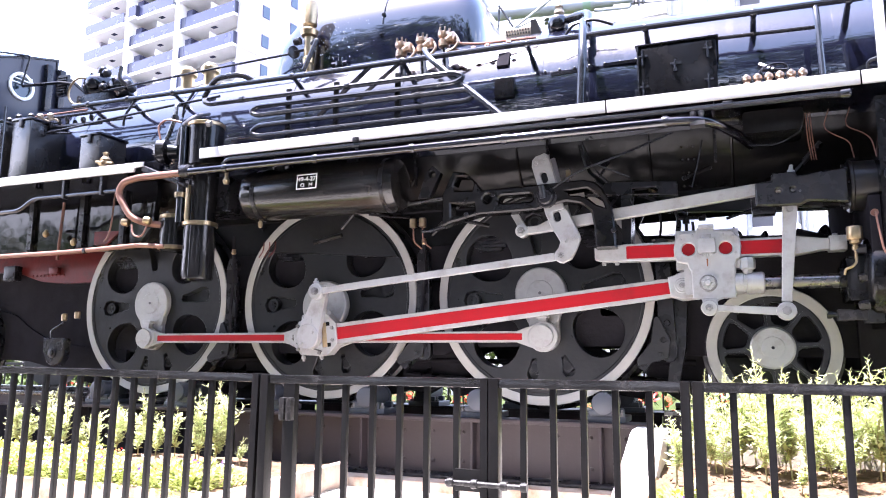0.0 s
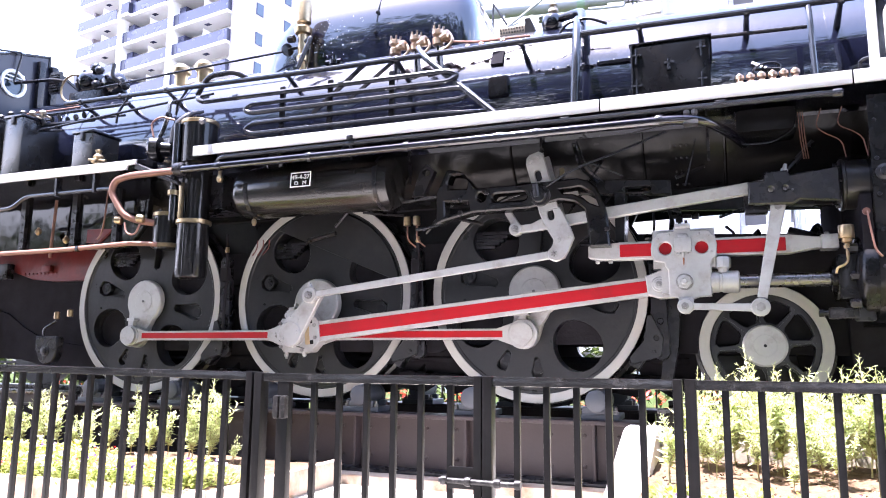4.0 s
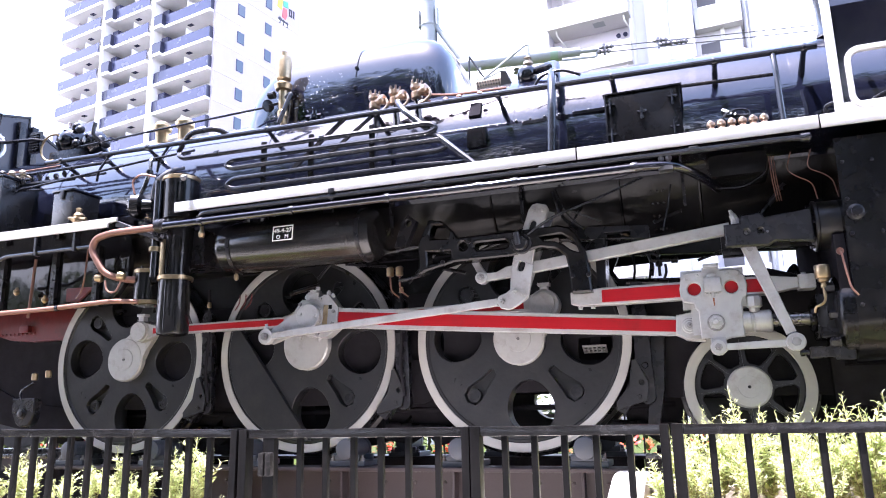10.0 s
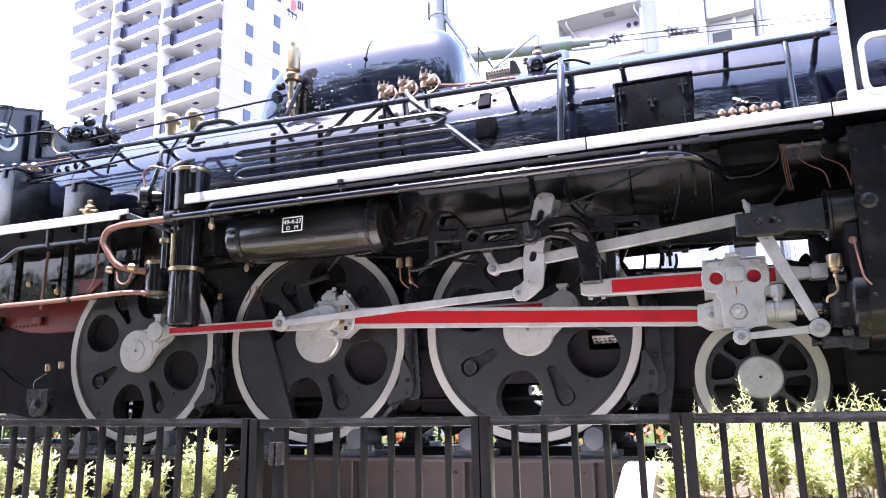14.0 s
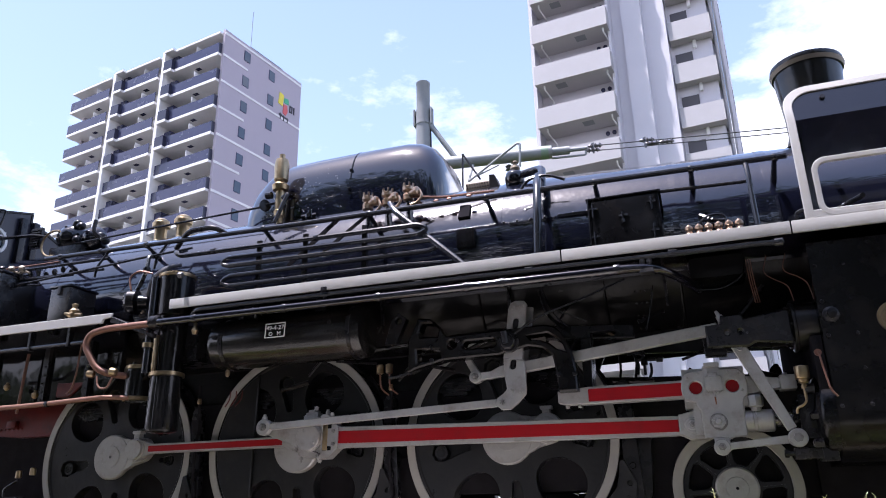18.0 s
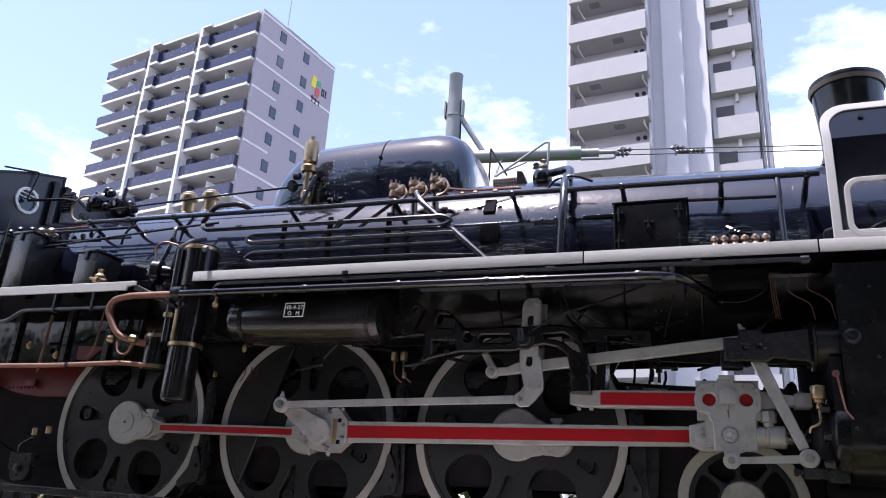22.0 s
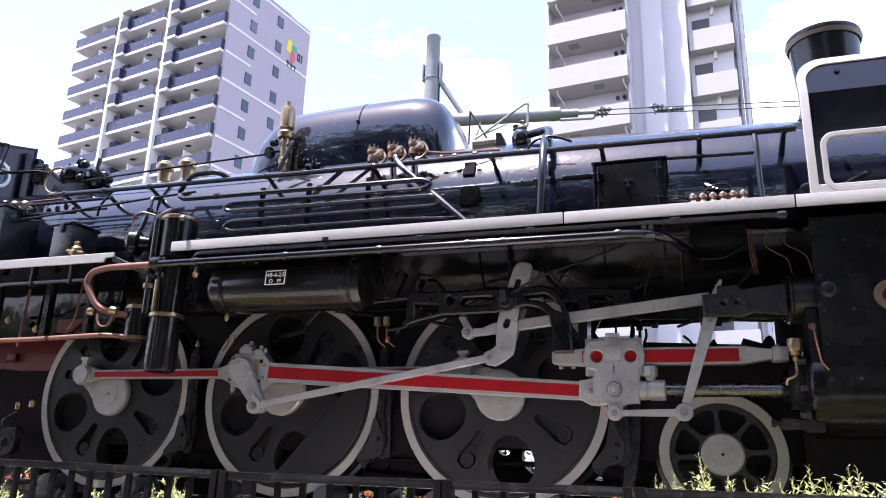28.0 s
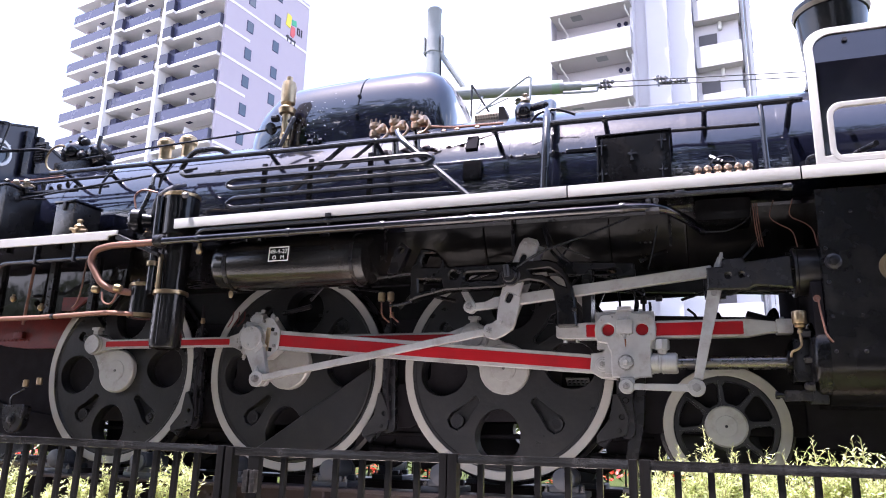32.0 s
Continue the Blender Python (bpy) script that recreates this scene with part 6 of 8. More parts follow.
shape("leading_truck_frame", FRAME, loco, plate, [(3.0, 0.55), (3.9, 0.55), (5.0, 0.6), (5.0, 0.75), (3.9, 0.72), (3.0, 0.70)], [], -0.44, -0.40)


# ---- moving rods ----
def lined_bar(name, c0, c1, half0, half1, y0, y1, panel, mat_label, ends):
    """A silver rod between two eyes with a red panel let into its face."""
    bm = bmesh.new()
    (xa, za, ra), (xb, zb, rb) = ends
    top = [(xa + ra * 0.55, ra * 0.80), (xa + ra * 1.8, half0), (xb - rb * 1.8, half1), (xb - rb * 0.55, rb * 0.80)]
    plate(bm, top + [(x, -z) for x, z in top[::-1]], [], y0, y1)
    for x, z, r in ends:
        disc(bm, x, z, r, y0 - 0.012, y1 + 0.012, 32, 0.006)
    ob = part(name, bm, ROD, loco, mat_label)
    p0, p1 = panel
    q = lambda x: half0 + (half1 - half0) * (x - xa) / (xb - xa)
    bm = bmesh.new()
    m = 0.60
    plate(bm, [(p0, q(p0) * m), (p1, q(p1) * m), (p1, -q(p1) * m), (p0, -q(p0) * m)], [], y0 - 0.0035, y0 + 0.004)
    part("red_panel", bm, RED, ob, "red painted panel")
    return ob


CY0, CY1 = -0.735, -0.685
coupling_rear = lined_bar("coupling_rod", None, None, 0.042, 0.045, CY0, CY1, (-S + 0.14, -0.20), "silver coupling rod lined in red", ((-S, 0, 0.10), (-0.05, 0, 0.12)))
coupling_front = lined_bar("coupling_rod", None, None, 0.045, 0.042, CY0, CY1, (0.20, S - 0.16), "silver coupling rod lined in red", ((0.05, 0, 0.12), (S, 0, 0.115)))
for ob, x in ((coupling_rear, -S), (coupling_front, S)):
    shape("pin_cap", ROD, ob, disc, x, 0, 0.075, CY0 - 0.024, CY0, 28, 0.006)
    for a in (20, 70, 140):
        shape("cap_mark", ZINC, ob, box, -0.022, 0.022, CY0 - 0.027, CY0 - 0.02, -0.004, 0.004, pose(x, 0, 0, 0, a, 0))
    bm = bmesh.new()
    soft_box(bm, x - 0.03, x + 0.03, CY0 - 0.005, CY1 + 0.005, 0.085, 0.15, 0.006)
    soft_box(bm, x - 0.045, x + 0.045, CY0 - 0.01, CY1 + 0.01, 0.14, 0.165, 0.004)
    part("oil_cup", bm, ROD, ob)
bm = bmesh.new()
plate(bm, [(-0.36, 0.045), (-0.30, 0.06), (-0.10, 0.15), (0.0, 0.15), (0.0, -0.15), (-0.10, -0.15), (-0.30, -0.06), (-0.36, -0.045)], [], CY0 - 0.03, CY1)
part("knuckle", bm, ROD, coupling_rear)
bm = bmesh.new()
castle_nut(bm, -0.23, CY0 - 0.03, 0, 0.038, 0.034)
part("knuckle_nut", bm, NUT, coupling_rear)

# main rod: from the crank pin (its origin) to the crosshead pin
ROD_L = 2.950
MY0, MY1 = -0.905, -0.835
main_rod = lined_bar("main_rod", None, None, 0.082, 0.068, MY0, MY1, (0.24, ROD_L - 0.095), "silver main rod lined in red", ((0, 0, 0.15), (ROD_L, 0, 0.075)))
bm = bmesh.new()
plate(bm, [(0.02, 0.13), (0.10, 0.185), (0.15, 0.185), (0.24, 0.085), (0.24, -0.085), (0.15, -0.165), (0.06, -0.165), (0.0, -0.15), (-0.10, -0.14), (-0.16, -0.05), (-0.16, 0.05), (-0.10, 0.14)],
      [rounded(0.105, 0.15, -0.10, 0.10, 0.01)], MY0 - 0.02, MY1 + 0.02)
part("big_end", bm, ROD, main_rod)
shape("big_end_brass", BRASS, main_rod, soft_box, 0.100, 0.155, MY0 - 0.014, MY0 + 0.02, -0.105, 0.105, 0.004, label="worn brass wedge of the big end")
for z in (0.085, -0.085):
    shape("key_slot", DULL_BLACK, main_rod, box, 0.155, 0.185, MY0 - 0.0235, MY0 - 0.015, z - 0.016, z + 0.016)
bm = bmesh.new()
soft_box(bm, -0.06, 0.05, MY0 - 0.01, MY1 + 0.01, 0.12, 0.205, 0.01)
soft_box(bm, -0.035, 0.025, MY0 - 0.015, MY1 + 0.015, 0.20, 0.225, 0.006)
part("oil_box", bm, ROD, main_rod)
for x, z in ((0.075, 0.15), (0.075, -0.14), (-0.11, 0.10), (-0.12, -0.09), (0.205, 0.05), (0.205, -0.05)):
    shape("big_end_bolt", NUT, main_rod, bolt, x, MY0 - 0.02, z, 0.016, 0.02)
for x, z0, z1 in ((0.125, 0.18, 0.225), (0.165, 0.16, 0.20), (-0.075, 0.14, 0.19), (0.02, 0.225, 0.255), (-0.10, -0.19, -0.13), (0.07, -0.195, -0.15)):
    bm = bmesh.new()
    rod(bm, (x, MY0 + 0.02, z0), (x, MY0 + 0.02, z1), 0.011, 8)
    lathe(bm, [(0.019, -0.012), (0.019, 0.012)], (x, MY0 + 0.02, (z0 + z1) / 2), (0, 0, 1), 6)
    part("big_end_stud", bm, ROD, main_rod)
shape("safety_wire", ZINC, main_rod, rod, (-0.13, MY0 - 0.03, -0.04), (0.10, MY0 - 0.03, -0.13), 0.006, 6)
bm = bmesh.new()
plate(bm, [(ROD_L - 0.09, 0.067), (ROD_L - 0.05, 0.074), (ROD_L + 0.03, 0.100), (ROD_L + 0.10, 0.118), (ROD_L + 0.10, -0.100), (ROD_L - 0.02, -0.098), (ROD_L - 0.07, -0.072), (ROD_L - 0.09, -0.066)], [], MY0 - 0.075, MY1, edge=0.008)
part("small_end", bm, ROD, main_rod)
bm = bmesh.new()
disc(bm, ROD_L - 0.003, -0.004, 0.052, MY0 - 0.088, MY0, 28, 0.005)
disc(bm, ROD_L - 0.003, -0.004, 0.036, MY0 - 0.096, MY0 - 0.08, 24, 0.004)
part("wrist_pin", bm, ROD, main_rod)
shape("wrist_bolt", NUT, main_rod, castle_nut, ROD_L - 0.003, MY0 - 0.096, -0.004, 0.021, 0.020)

# return crank, fixed to the main crank pin (rest: crank pin to +x)
E_R, E_A = 0.145, 94.8
ex, ez = E_R * math.cos(radians(E_A)) , E_R * math.sin(radians(E_A))
bm = bmesh.new()
plate(bm, hull([(CRANK, 0, 0.095), (CRANK * 0.55 + ex * 0.45, ez * 0.45, 0.06), (ex, ez, 0.055)]), [], -0.975, -0.925)
disc(bm, CRANK, 0, 0.105, -0.985, -0.91, 32, 0.008)
return_crank = part("return_crank", bm, ROD, loco, "silver return crank")
bm = bmesh.new()
disc(bm, ex, ez, 0.032, -1.075, -0.97, 16)
disc(bm, ex, ez, 0.018, -1.095, -1.07, 6)
part("return_crank_pin", bm, NUT, return_crank)
shape("crank_bolt", ROD, return_crank, bolt, CRANK - 0.03, -0.985, 0.06, 0.014, 0.012)
shape("crank_bolt", ROD, return_crank, bolt, CRANK + 0.05, -0.985, -0.05, 0.014, 0.012)
bm = bmesh.new()
soft_box(bm, CRANK - 0.14, CRANK - 0.09, -0.98, -0.92, -0.05, 0.05, 0.006)
part("crank_clamp", bm, ROD, return_crank)

# eccentric rod: origin at the return crank pin
ECC_L = 2.02
EY0, EY1 = -1.055, -1.015
bm = bmesh.new()
plate(bm, [(0.05, 0.026), (ECC_L - 0.05, 0.028), (ECC_L - 0.05, -0.028), (0.05, -0.026)], [], EY0, EY1)
disc(bm, 0, 0, 0.065, EY0 - 0.008, EY1 + 0.008, 28, 0.006)
disc(bm, ECC_L, 0, 0.052, EY0 - 0.006, EY1 + 0.006, 24, 0.006)
rod(bm, (0, -1.035, 0.055), (0, -1.035, 0.085), 0.022, 10)
rod(bm, (0, -1.035, 0.08), (0, -1.035, 0.105), 0.012, 8)
ecc_rod = part("eccentric_rod", bm, ROD, loco, "plain silver eccentric rod")
bm = bmesh.new()
castle_nut(bm, ECC_L, EY0 - 0.006, 0, 0.026, 0.024)
part("rod_pin", bm, NUT, ecc_rod)
shape("rod_pin", NUT, ecc_rod, castle_nut, 0, EY0 - 0.008, 0, 0.030, 0.026)

# expansion link: origin at its pivot
LINK = (2.05, 1.49)
FOOT = 0.415
bm = bmesh.new()
plate(bm, [(-0.030, 0.06), (-0.035, 0.28), (-0.020, 0.325), (0.010, 0.345), (0.080, 0.350), (0.105, 0.325), (0.110, 0.10), (0.105, 0.0), (0.115, -0.10), (-0.030, -0.10)],
      [rounded(0.008, 0.056, 0.13, 0.215, 0.022)], -1.075, -1.045, edge=0.006)
plate(bm, [(-0.030, -0.092), (0.125, -0.10), (0.138, -0.15), (0.165, -0.30), (0.165, -0.345), (0.110, -0.42), (0.065, -0.465), (0.0, -0.475), (-0.048, -0.44), (-0.045, -0.395), (0.0, -0.355), (0.022, -0.32), (-0.015, -0.20)],
      [rounded(0.022, 0.072, -0.175, -0.095, 0.024)], -1.077, -1.045, edge=0.006)
box(bm, 0.0, 0.125, -0.955, -0.925, -0.30, 0.33)
link = part("expansion_link", bm, ROD, loco, "silver expansion link")
for x, z in ((0.0, 0.293), (0.07, 0.308), (0.129, -0.324), (0.055, -0.325)):
    shape("link_bolt", ROD, link, castle_nut, x, -1.077, z, 0.019, 0.015)
shape("link_slot_block", FRAME, link, box, 0.0, 0.07, -1.04, -0.99, -0.25, 0.30)

# radius rod: origin at its tail pin
RAD_L = 1.765
bm = bmesh.new()
plate(bm, [(0.0, 0.028), (0.12, 0.020), (0.20, 0.045), (RAD_L, 0.045), (RAD_L, -0.035), (0.20, -0.035), (0.12, -0.035), (0.0, -0.030)], [], -1.035, -0.985)
disc(bm, 0, 0, 0.048, -1.045, -0.975, 24, 0.006)
radius_rod = part("radius_rod", bm, ROD, loco, "silver radius rod")
bm = bmesh.new()
castle_nut(bm, 0, -1.045, 0, 0.028, 0.024)
part("tail_nut", bm, NUT, radius_rod)
bm = bmesh.new()
plate(bm, hull([(0.0, 0.02, 0.03), (-0.06, 0.16, 0.025)]), [], -0.975, -0.95)
part("lifting_link", bm, ROD, radius_rod)

# combination lever: origin at its top pin, hanging down
COMB_L = 0.830
bm = bmesh.new()
plate(bm, [(-0.03, 0.03), (0.03, 0.03), (0.045, -0.16), (0.040, -0.30), (0.030, -COMB_L + 0.06), (-0.030, -COMB_L + 0.06), (-0.040, -0.30), (-0.045, -0.16)], [], -1.125, -1.095)
disc(bm, 0, -COMB_L, 0.058, -1.135, -1.085, 24, 0.006)
rod(bm, (0, -1.11, 0.0), (0.0, -1.11, 0.075), 0.03, 8, 0.022)
rod(bm, (0, -1.11, 0.07), (0.0, -1.11, 0.11), 0.016, 6, 0.010)
comb = part("combination_lever", bm, ROD, loco, "silver combination lever")
shape("lever_pin", NUT, comb, disc, 0, -0.18, 0.022, -1.145, -1.12, 8)
shape("lever_pin", NUT, comb, disc, 0, -COMB_L, 0.03, -1.155, -1.13, 6)

# union link: origin at the crosshead arm pin
UNI_L = 0.457
bm = bmesh.new()
plate(bm, [(0, 0.020), (UNI_L, 0.026), (UNI_L, -0.026), (0, -0.020)], [], -1.085, -1.055)
disc(bm, 0, 0, 0.052, -1.095, -1.045, 24, 0.006)
disc(bm, UNI_L, 0, 0.055, -1.093, -1.047, 24, 0.006)
union = part("union_link", bm, ROD, loco, "silver union link")
bm = bmesh.new()
castle_nut(bm, 0, -1.095, 0, 0.026, 0.022)
part("union_nut", bm, NUT, union)
shape("union_nut", NUT, union, castle_nut, UNI_L, -1.093, 0, 0.022, 0.02)

# crosshead: origin at its piston nut
bm = bmesh.new()
plate(bm, [(-0.210, 0.190), (-0.212, 0.240), (-0.200, 0.300), (-0.185, 0.315), (-0.175, 0.338), (-0.150, 0.345), (-0.065, 0.352), (-0.058, 0.375), (0.045, 0.375), (0.052, 0.352), (0.150, 0.350), (0.175, 0.338),
           (0.185, 0.318), (0.204, 0.305), (0.214, 0.245), (0.206, 0.165), (0.182, 0.150), (0.170, 0.115), (0.170, -0.098), (0.090, -0.102), (0.056, -0.115), (0.045, -0.140), (-0.020, -0.140), (-0.030, -0.105), (-0.100, -0.100),
           (-0.104, 0.085), (-0.122, 0.108), (-0.126, 0.135), (-0.192, 0.150)],
      [circle(-0.117, 0.233, 0.043, 24), circle(0.117, 0.233, 0.043, 24)], -1.045, -1.015, edge=0.007)
cross = part("crosshead", bm, ROD, loco, "silver crosshead plate with two round openings")
bm = bmesh.new()
box(bm, -0.20, 0.20, -1.015, -0.90, 0.305, 0.365)
box(bm, -0.20, 0.20, -1.015, -0.90, 0.10, 0.178)
box(bm, -0.15, 0.175, -1.015, -0.90, -0.07, 0.10)
part("crosshead_shoe", bm, ROD, cross)
bm = bmesh.new()
soft_box(bm, -0.055, 0.055, -1.085, -1.04, 0.20, 0.30, 0.008)
soft_box(bm, -0.03, 0.03, -1.075, -1.04, 0.295, 0.325, 0.004)
soft_box(bm, -0.05, 0.05, -1.07, -1.04, 0.365, 0.395, 0.006)
rod(bm, (0.0, -1.07, 0.20), (0.0, -1.07, 0.165), 0.008, 6)
rod(bm, (-0.025, -1.07, 0.20), (-0.025, -1.07, 0.185), 0.012, 6)
rod(bm, (0.025, -1.07, 0.20), (0.025, -1.07, 0.185), 0.012, 6)
part("lubricator_box", bm, ROD, cross)
bm = bmesh.new()
disc(bm, 0, 0, 0.056, -1.057, -1.04, 32, 0.004)
part("crosshead_washer", bm, NUT, cross)
bm = bmesh.new()
castle_nut(bm, 0, -1.057, 0, 0.047, 0.045)
part("crosshead_nut", bm, ROD, cross)
for x, z in ((-0.165, 0.30), (0.165, 0.31), (-0.09, 0.325), (0.10, 0.325), (0.175, 0.20)):
    shape("crosshead_rivet", ROD, cross, lathe, [(0.010, 0), (0.008, 0.005), (0.003, 0.007)], (x, -1.045, z), (0, -1, 0), 8)
shape("crosshead_stain", RUST_STREAK, cross, plate, [(-0.006, 0.165), (0.006, 0.165), (0.004, 0.120), (-0.002, 0.110)], [], -1.0465, -1.0445)
bm = bmesh.new()
plate(bm, [(-0.045, -0.10), (0.05, -0.10), (0.06, -0.18), (0.02, -0.215), (-0.03, -0.20)], [], -1.06, -1.04)
part("drop_arm", bm, ROD, cross)
bm = bmesh.new()
lathe(bm, [(0.066, 0.165), (0.070, 0.17), (0.070, 0.215), (0.066, 0.22), (0.066, 0.235), (0.073, 0.24), (0.073, 0.335), (0.064, 0.345)], (0, -0.98, 0.0), (1, 0, 0), 28)
part("piston_boss", bm, ROD, cross)
bm = bmesh.new()
rod(bm, (0.30, -0.98, 0.0), (1.25, -0.98, 0.0), 0.045, 24)
part("piston_rod", bm, STEEL, cross, "polished steel piston rod")
bm = bmesh.new()
lathe(bm, [(0.030, 0.06), (0.034, 0.085), (0.050, 0.095), (0.052, 0.15), (0.044, 0.165)], (0.245, -1.0, 0.0), (0, 0, 1), 8)
part("oil_cup", bm, ROD, cross)
# ---- ground and display bed ----
GZ = -0.62
bm = bmesh.new()
n = 60
grid = {}
for i in range(n + 1):
    for j in range(n + 1):
        u, v = (i / n * 2 - 1), (j / n * 2 - 1)
        grid[i, j] = bm.verts.new((math.copysign(abs(u) ** 3, u) * 1500, math.copysign(abs(v) ** 3, v) * 1500, GZ - 0.02))
for i in range(n):
    for j in range(n):
        bm.faces.new((grid[i, j], grid[i + 1, j], grid[i + 1, j + 1], grid[i, j + 1]))
structure("ground", bm, GROUND, "dark trodden ground of the park", "ground")
bm = bmesh.new()
box(bm, -30, 30, 2.2, 26, GZ - 0.01, GZ + 0.10)
structure("lawn", bm, LAWN, "sunlit grass behind the locomotive", "lawn")

# paved apron inside the fence, laid in slabs
bm = bmesh.new()
box(bm, -9, 9, -4.4, -0.98, GZ - 0.015, GZ + 0.0)
apron = structure("pavement", bm, CONCRETE, "pale concrete apron under paving slabs", "pavement")
slab_me = None
for i in range(10):
    for j in range(7):
        if slab_me is None:
            bm = bmesh.new()
            soft_box(bm, -0.147, 0.147, -0.147, 0.147, 0, 0.03, 0.004)
            slab_me = finish(bm, "paving_slab", PAVING)
        ob = new("paving_slab", slab_me)
        ob.parent = apron
        ob.matrix_basis = pose(-0.30 + 0.3 * i, -3.10 + 0.3 * j, GZ, 0, 0, 0)

# plinth under the girder
bm = bmesh.new()
soft_box(bm, -9, 9, -1.06, 1.6, GZ - 0.02, -0.533, 0.015)
structure("plinth", bm, RUST_SLAB, "rust-stained concrete plinth under the display track", "plinth")

# brown girder that carries the rollers
girder = thing("track_girder", "brown painted steel girder with rivets under the driving wheels", "girder")
for y0, s in ((-0.74, 1), (0.66, 1)):
    shape("girder_web", GIRDER, girder, box, -0.80, 2.66, y0, y0 + 0.02, -0.53, -0.115)
    shape("top_flange", GIRDER, girder, soft_box, -0.84, 2.70, y0 - 0.10, y0 + 0.16, -0.118, -0.088, 0.006)
    shape("bottom_flange", FRAME, girder, soft_box, -0.84, 2.70, y0 - 0.16, y0 + 0.16, -0.532, -0.505, 0.006)
for x in (-0.45, 0.47, 1.40, 2.36):
    shape("stiffener", GIRDER, girder, plate, [(x - 0.01, -0.505), (x + 0.01, -0.505), (x + 0.01, -0.118), (x - 0.01, -0.118)], [], -0.835, -0.74)
for k in range(14):
    x = -0.66 + k * 0.245
    for z in (-0.20, -0.42):
        shape("rivet", GIRDER, girder, lathe, [(0.016, 0), (0.014, 0.008), (0.006, 0.013)], (x, -0.74, z), (0, -1, 0), 8)

# the same girder goes on under the rear driving wheels, web coloured black as shade
rear = thing("track_girder", "steel girder under the rear driving wheels, web coloured black as shade", "girder")
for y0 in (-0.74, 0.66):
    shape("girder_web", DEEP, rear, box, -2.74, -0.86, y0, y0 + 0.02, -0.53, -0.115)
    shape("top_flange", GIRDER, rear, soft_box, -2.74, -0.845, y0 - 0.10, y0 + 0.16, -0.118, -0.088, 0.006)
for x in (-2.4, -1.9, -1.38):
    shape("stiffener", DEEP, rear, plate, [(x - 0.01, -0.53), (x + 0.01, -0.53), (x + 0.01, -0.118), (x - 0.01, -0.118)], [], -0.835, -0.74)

# roller stands under the driving wheels
stand = None
for wx in (-S, 0, S):
    for dx in (-0.475, 0.475):
        for sy in (-1, 1):
            x = wx + dx
            if stand is None:
                stand = thing("roller_stand", "blue-grey roller in a cast stand under a driving wheel", "roller stand", "rollers under the wheels")
                bm = bmesh.new()
                soft_box(bm, -0.16, 0.16, -0.16, 0.14, -0.088, -0.045, 0.008)
                soft_box(bm, -0.11, 0.11, -0.15, -0.10, -0.05, 0.0, 0.01)
                soft_box(bm, -0.11, 0.11, 0.08, 0.13, -0.05, 0.0, 0.01)
                part("stand_base", bm, ROLLER, stand)
                bm = bmesh.new()
                lathe(bm, [(0.065, -0.19), (0.078, -0.185), (0.078, -0.16), (0.082, -0.155), (0.082, -0.10), (0.078, -0.095), (0.078, 0.10), (0.082, 0.105), (0.082, 0.14), (0.06, 0.15)], (0, 0, 0.046), (0, 1, 0), 32)
                part("roller", bm, ROLLER, stand, "blue-grey painted roller")
                for bx in (-0.13, 0.13):
                    shape("anchor_nut", ZINC, stand, lathe, [(0.02, 0), (0.02, 0.02), (0.01, 0.022), (0.01, 0.045)], (bx, -0.13, -0.045), (0, 0, 1), 6)
                stand.matrix_basis = Matrix.Translation((x, sy * 0.60, 0))
            else:
                copy_thing(stand, Matrix.Translation((x, sy * 0.60, 0)))

# plain rails fore and aft of the girder
for x0, x1 in ((-12, -2.75), (2.78, 12)):
    for y in (-0.565, 0.565):
        rail = thing("rail", "dull steel rail on the display track", "rail", "display rails")
        shape("rail_head", STEEL, rail, soft_box, x0, x1, y - 0.033, y + 0.033, -0.04, 0.0, 0.008)
        shape("rail_web", GIRDER, rail, box, x0, x1, y - 0.009, y + 0.009, -0.13, -0.04)
        shape("rail_foot", GIRDER, rail, box, x0, x1, y - 0.06, y + 0.06, -0.15, -0.13)
        # rear bearer goes deeper and black, filling the shade under the rail
        shape("rail_bearer", DEEP if x0 < 0 else GIRDER, rail, soft_box, x0, x1, y - 0.10, y + 0.10, -0.54 if x0 < 0 else -0.31, -0.152, 0.01)
bm = bmesh.new()
for x0, x1 in ((-12, -0.86), (2.72, 12)):
    box(bm, x0, x1, -0.64 if x0 < 0 else -1.0, 0.9, -0.54, -0.30)
structure("track_bed", bm, BALLAST, "dark ballast bed of the display track", "ballast")

# ---- iron fence and gate ----
FY = -3.33
FT = 0.268


def fence_panel(name, x0, x1, bars, label, posts, top0=None):
    f = thing(name, label, "gate" if "gate" in name else "fence", "park fence")
    shape("top_rail", FENCE_RAIL, f, soft_box, x0, x1, FY - 0.022, FY + 0.022, FT - 0.036, FT, 0.004)
    shape("bottom_rail", FENCE, f, soft_box, x0, x1, FY - 0.018, FY + 0.018, GZ + 0.10, GZ + 0.135, 0.004)
    for x in bars:
        shape("bar", FENCE, f, soft_box, x - 0.0125, x + 0.0125, FY - 0.012, FY + 0.012, GZ + 0.10, FT - 0.03, 0.003)
    for x, w in posts:
        shape("post", FENCE, f, soft_box, x - w, x + w, FY - 0.03, FY + 0.03, GZ, FT + 0.002, 0.004)
    return f


side = fence_panel("fence_panel", -1.60, 1.238, [1.102 - 0.1165 * k for k in range(23)], "dark brown iron fence panel with square bars", [(1.243, 0.017)])
side.matrix_basis = Matrix.Translation((1.238, 0, FT + 0.004)) @ Matrix.Rotation(0.0115, 4, "Y") @ Matrix.Translation((-1.238, 0, -FT))
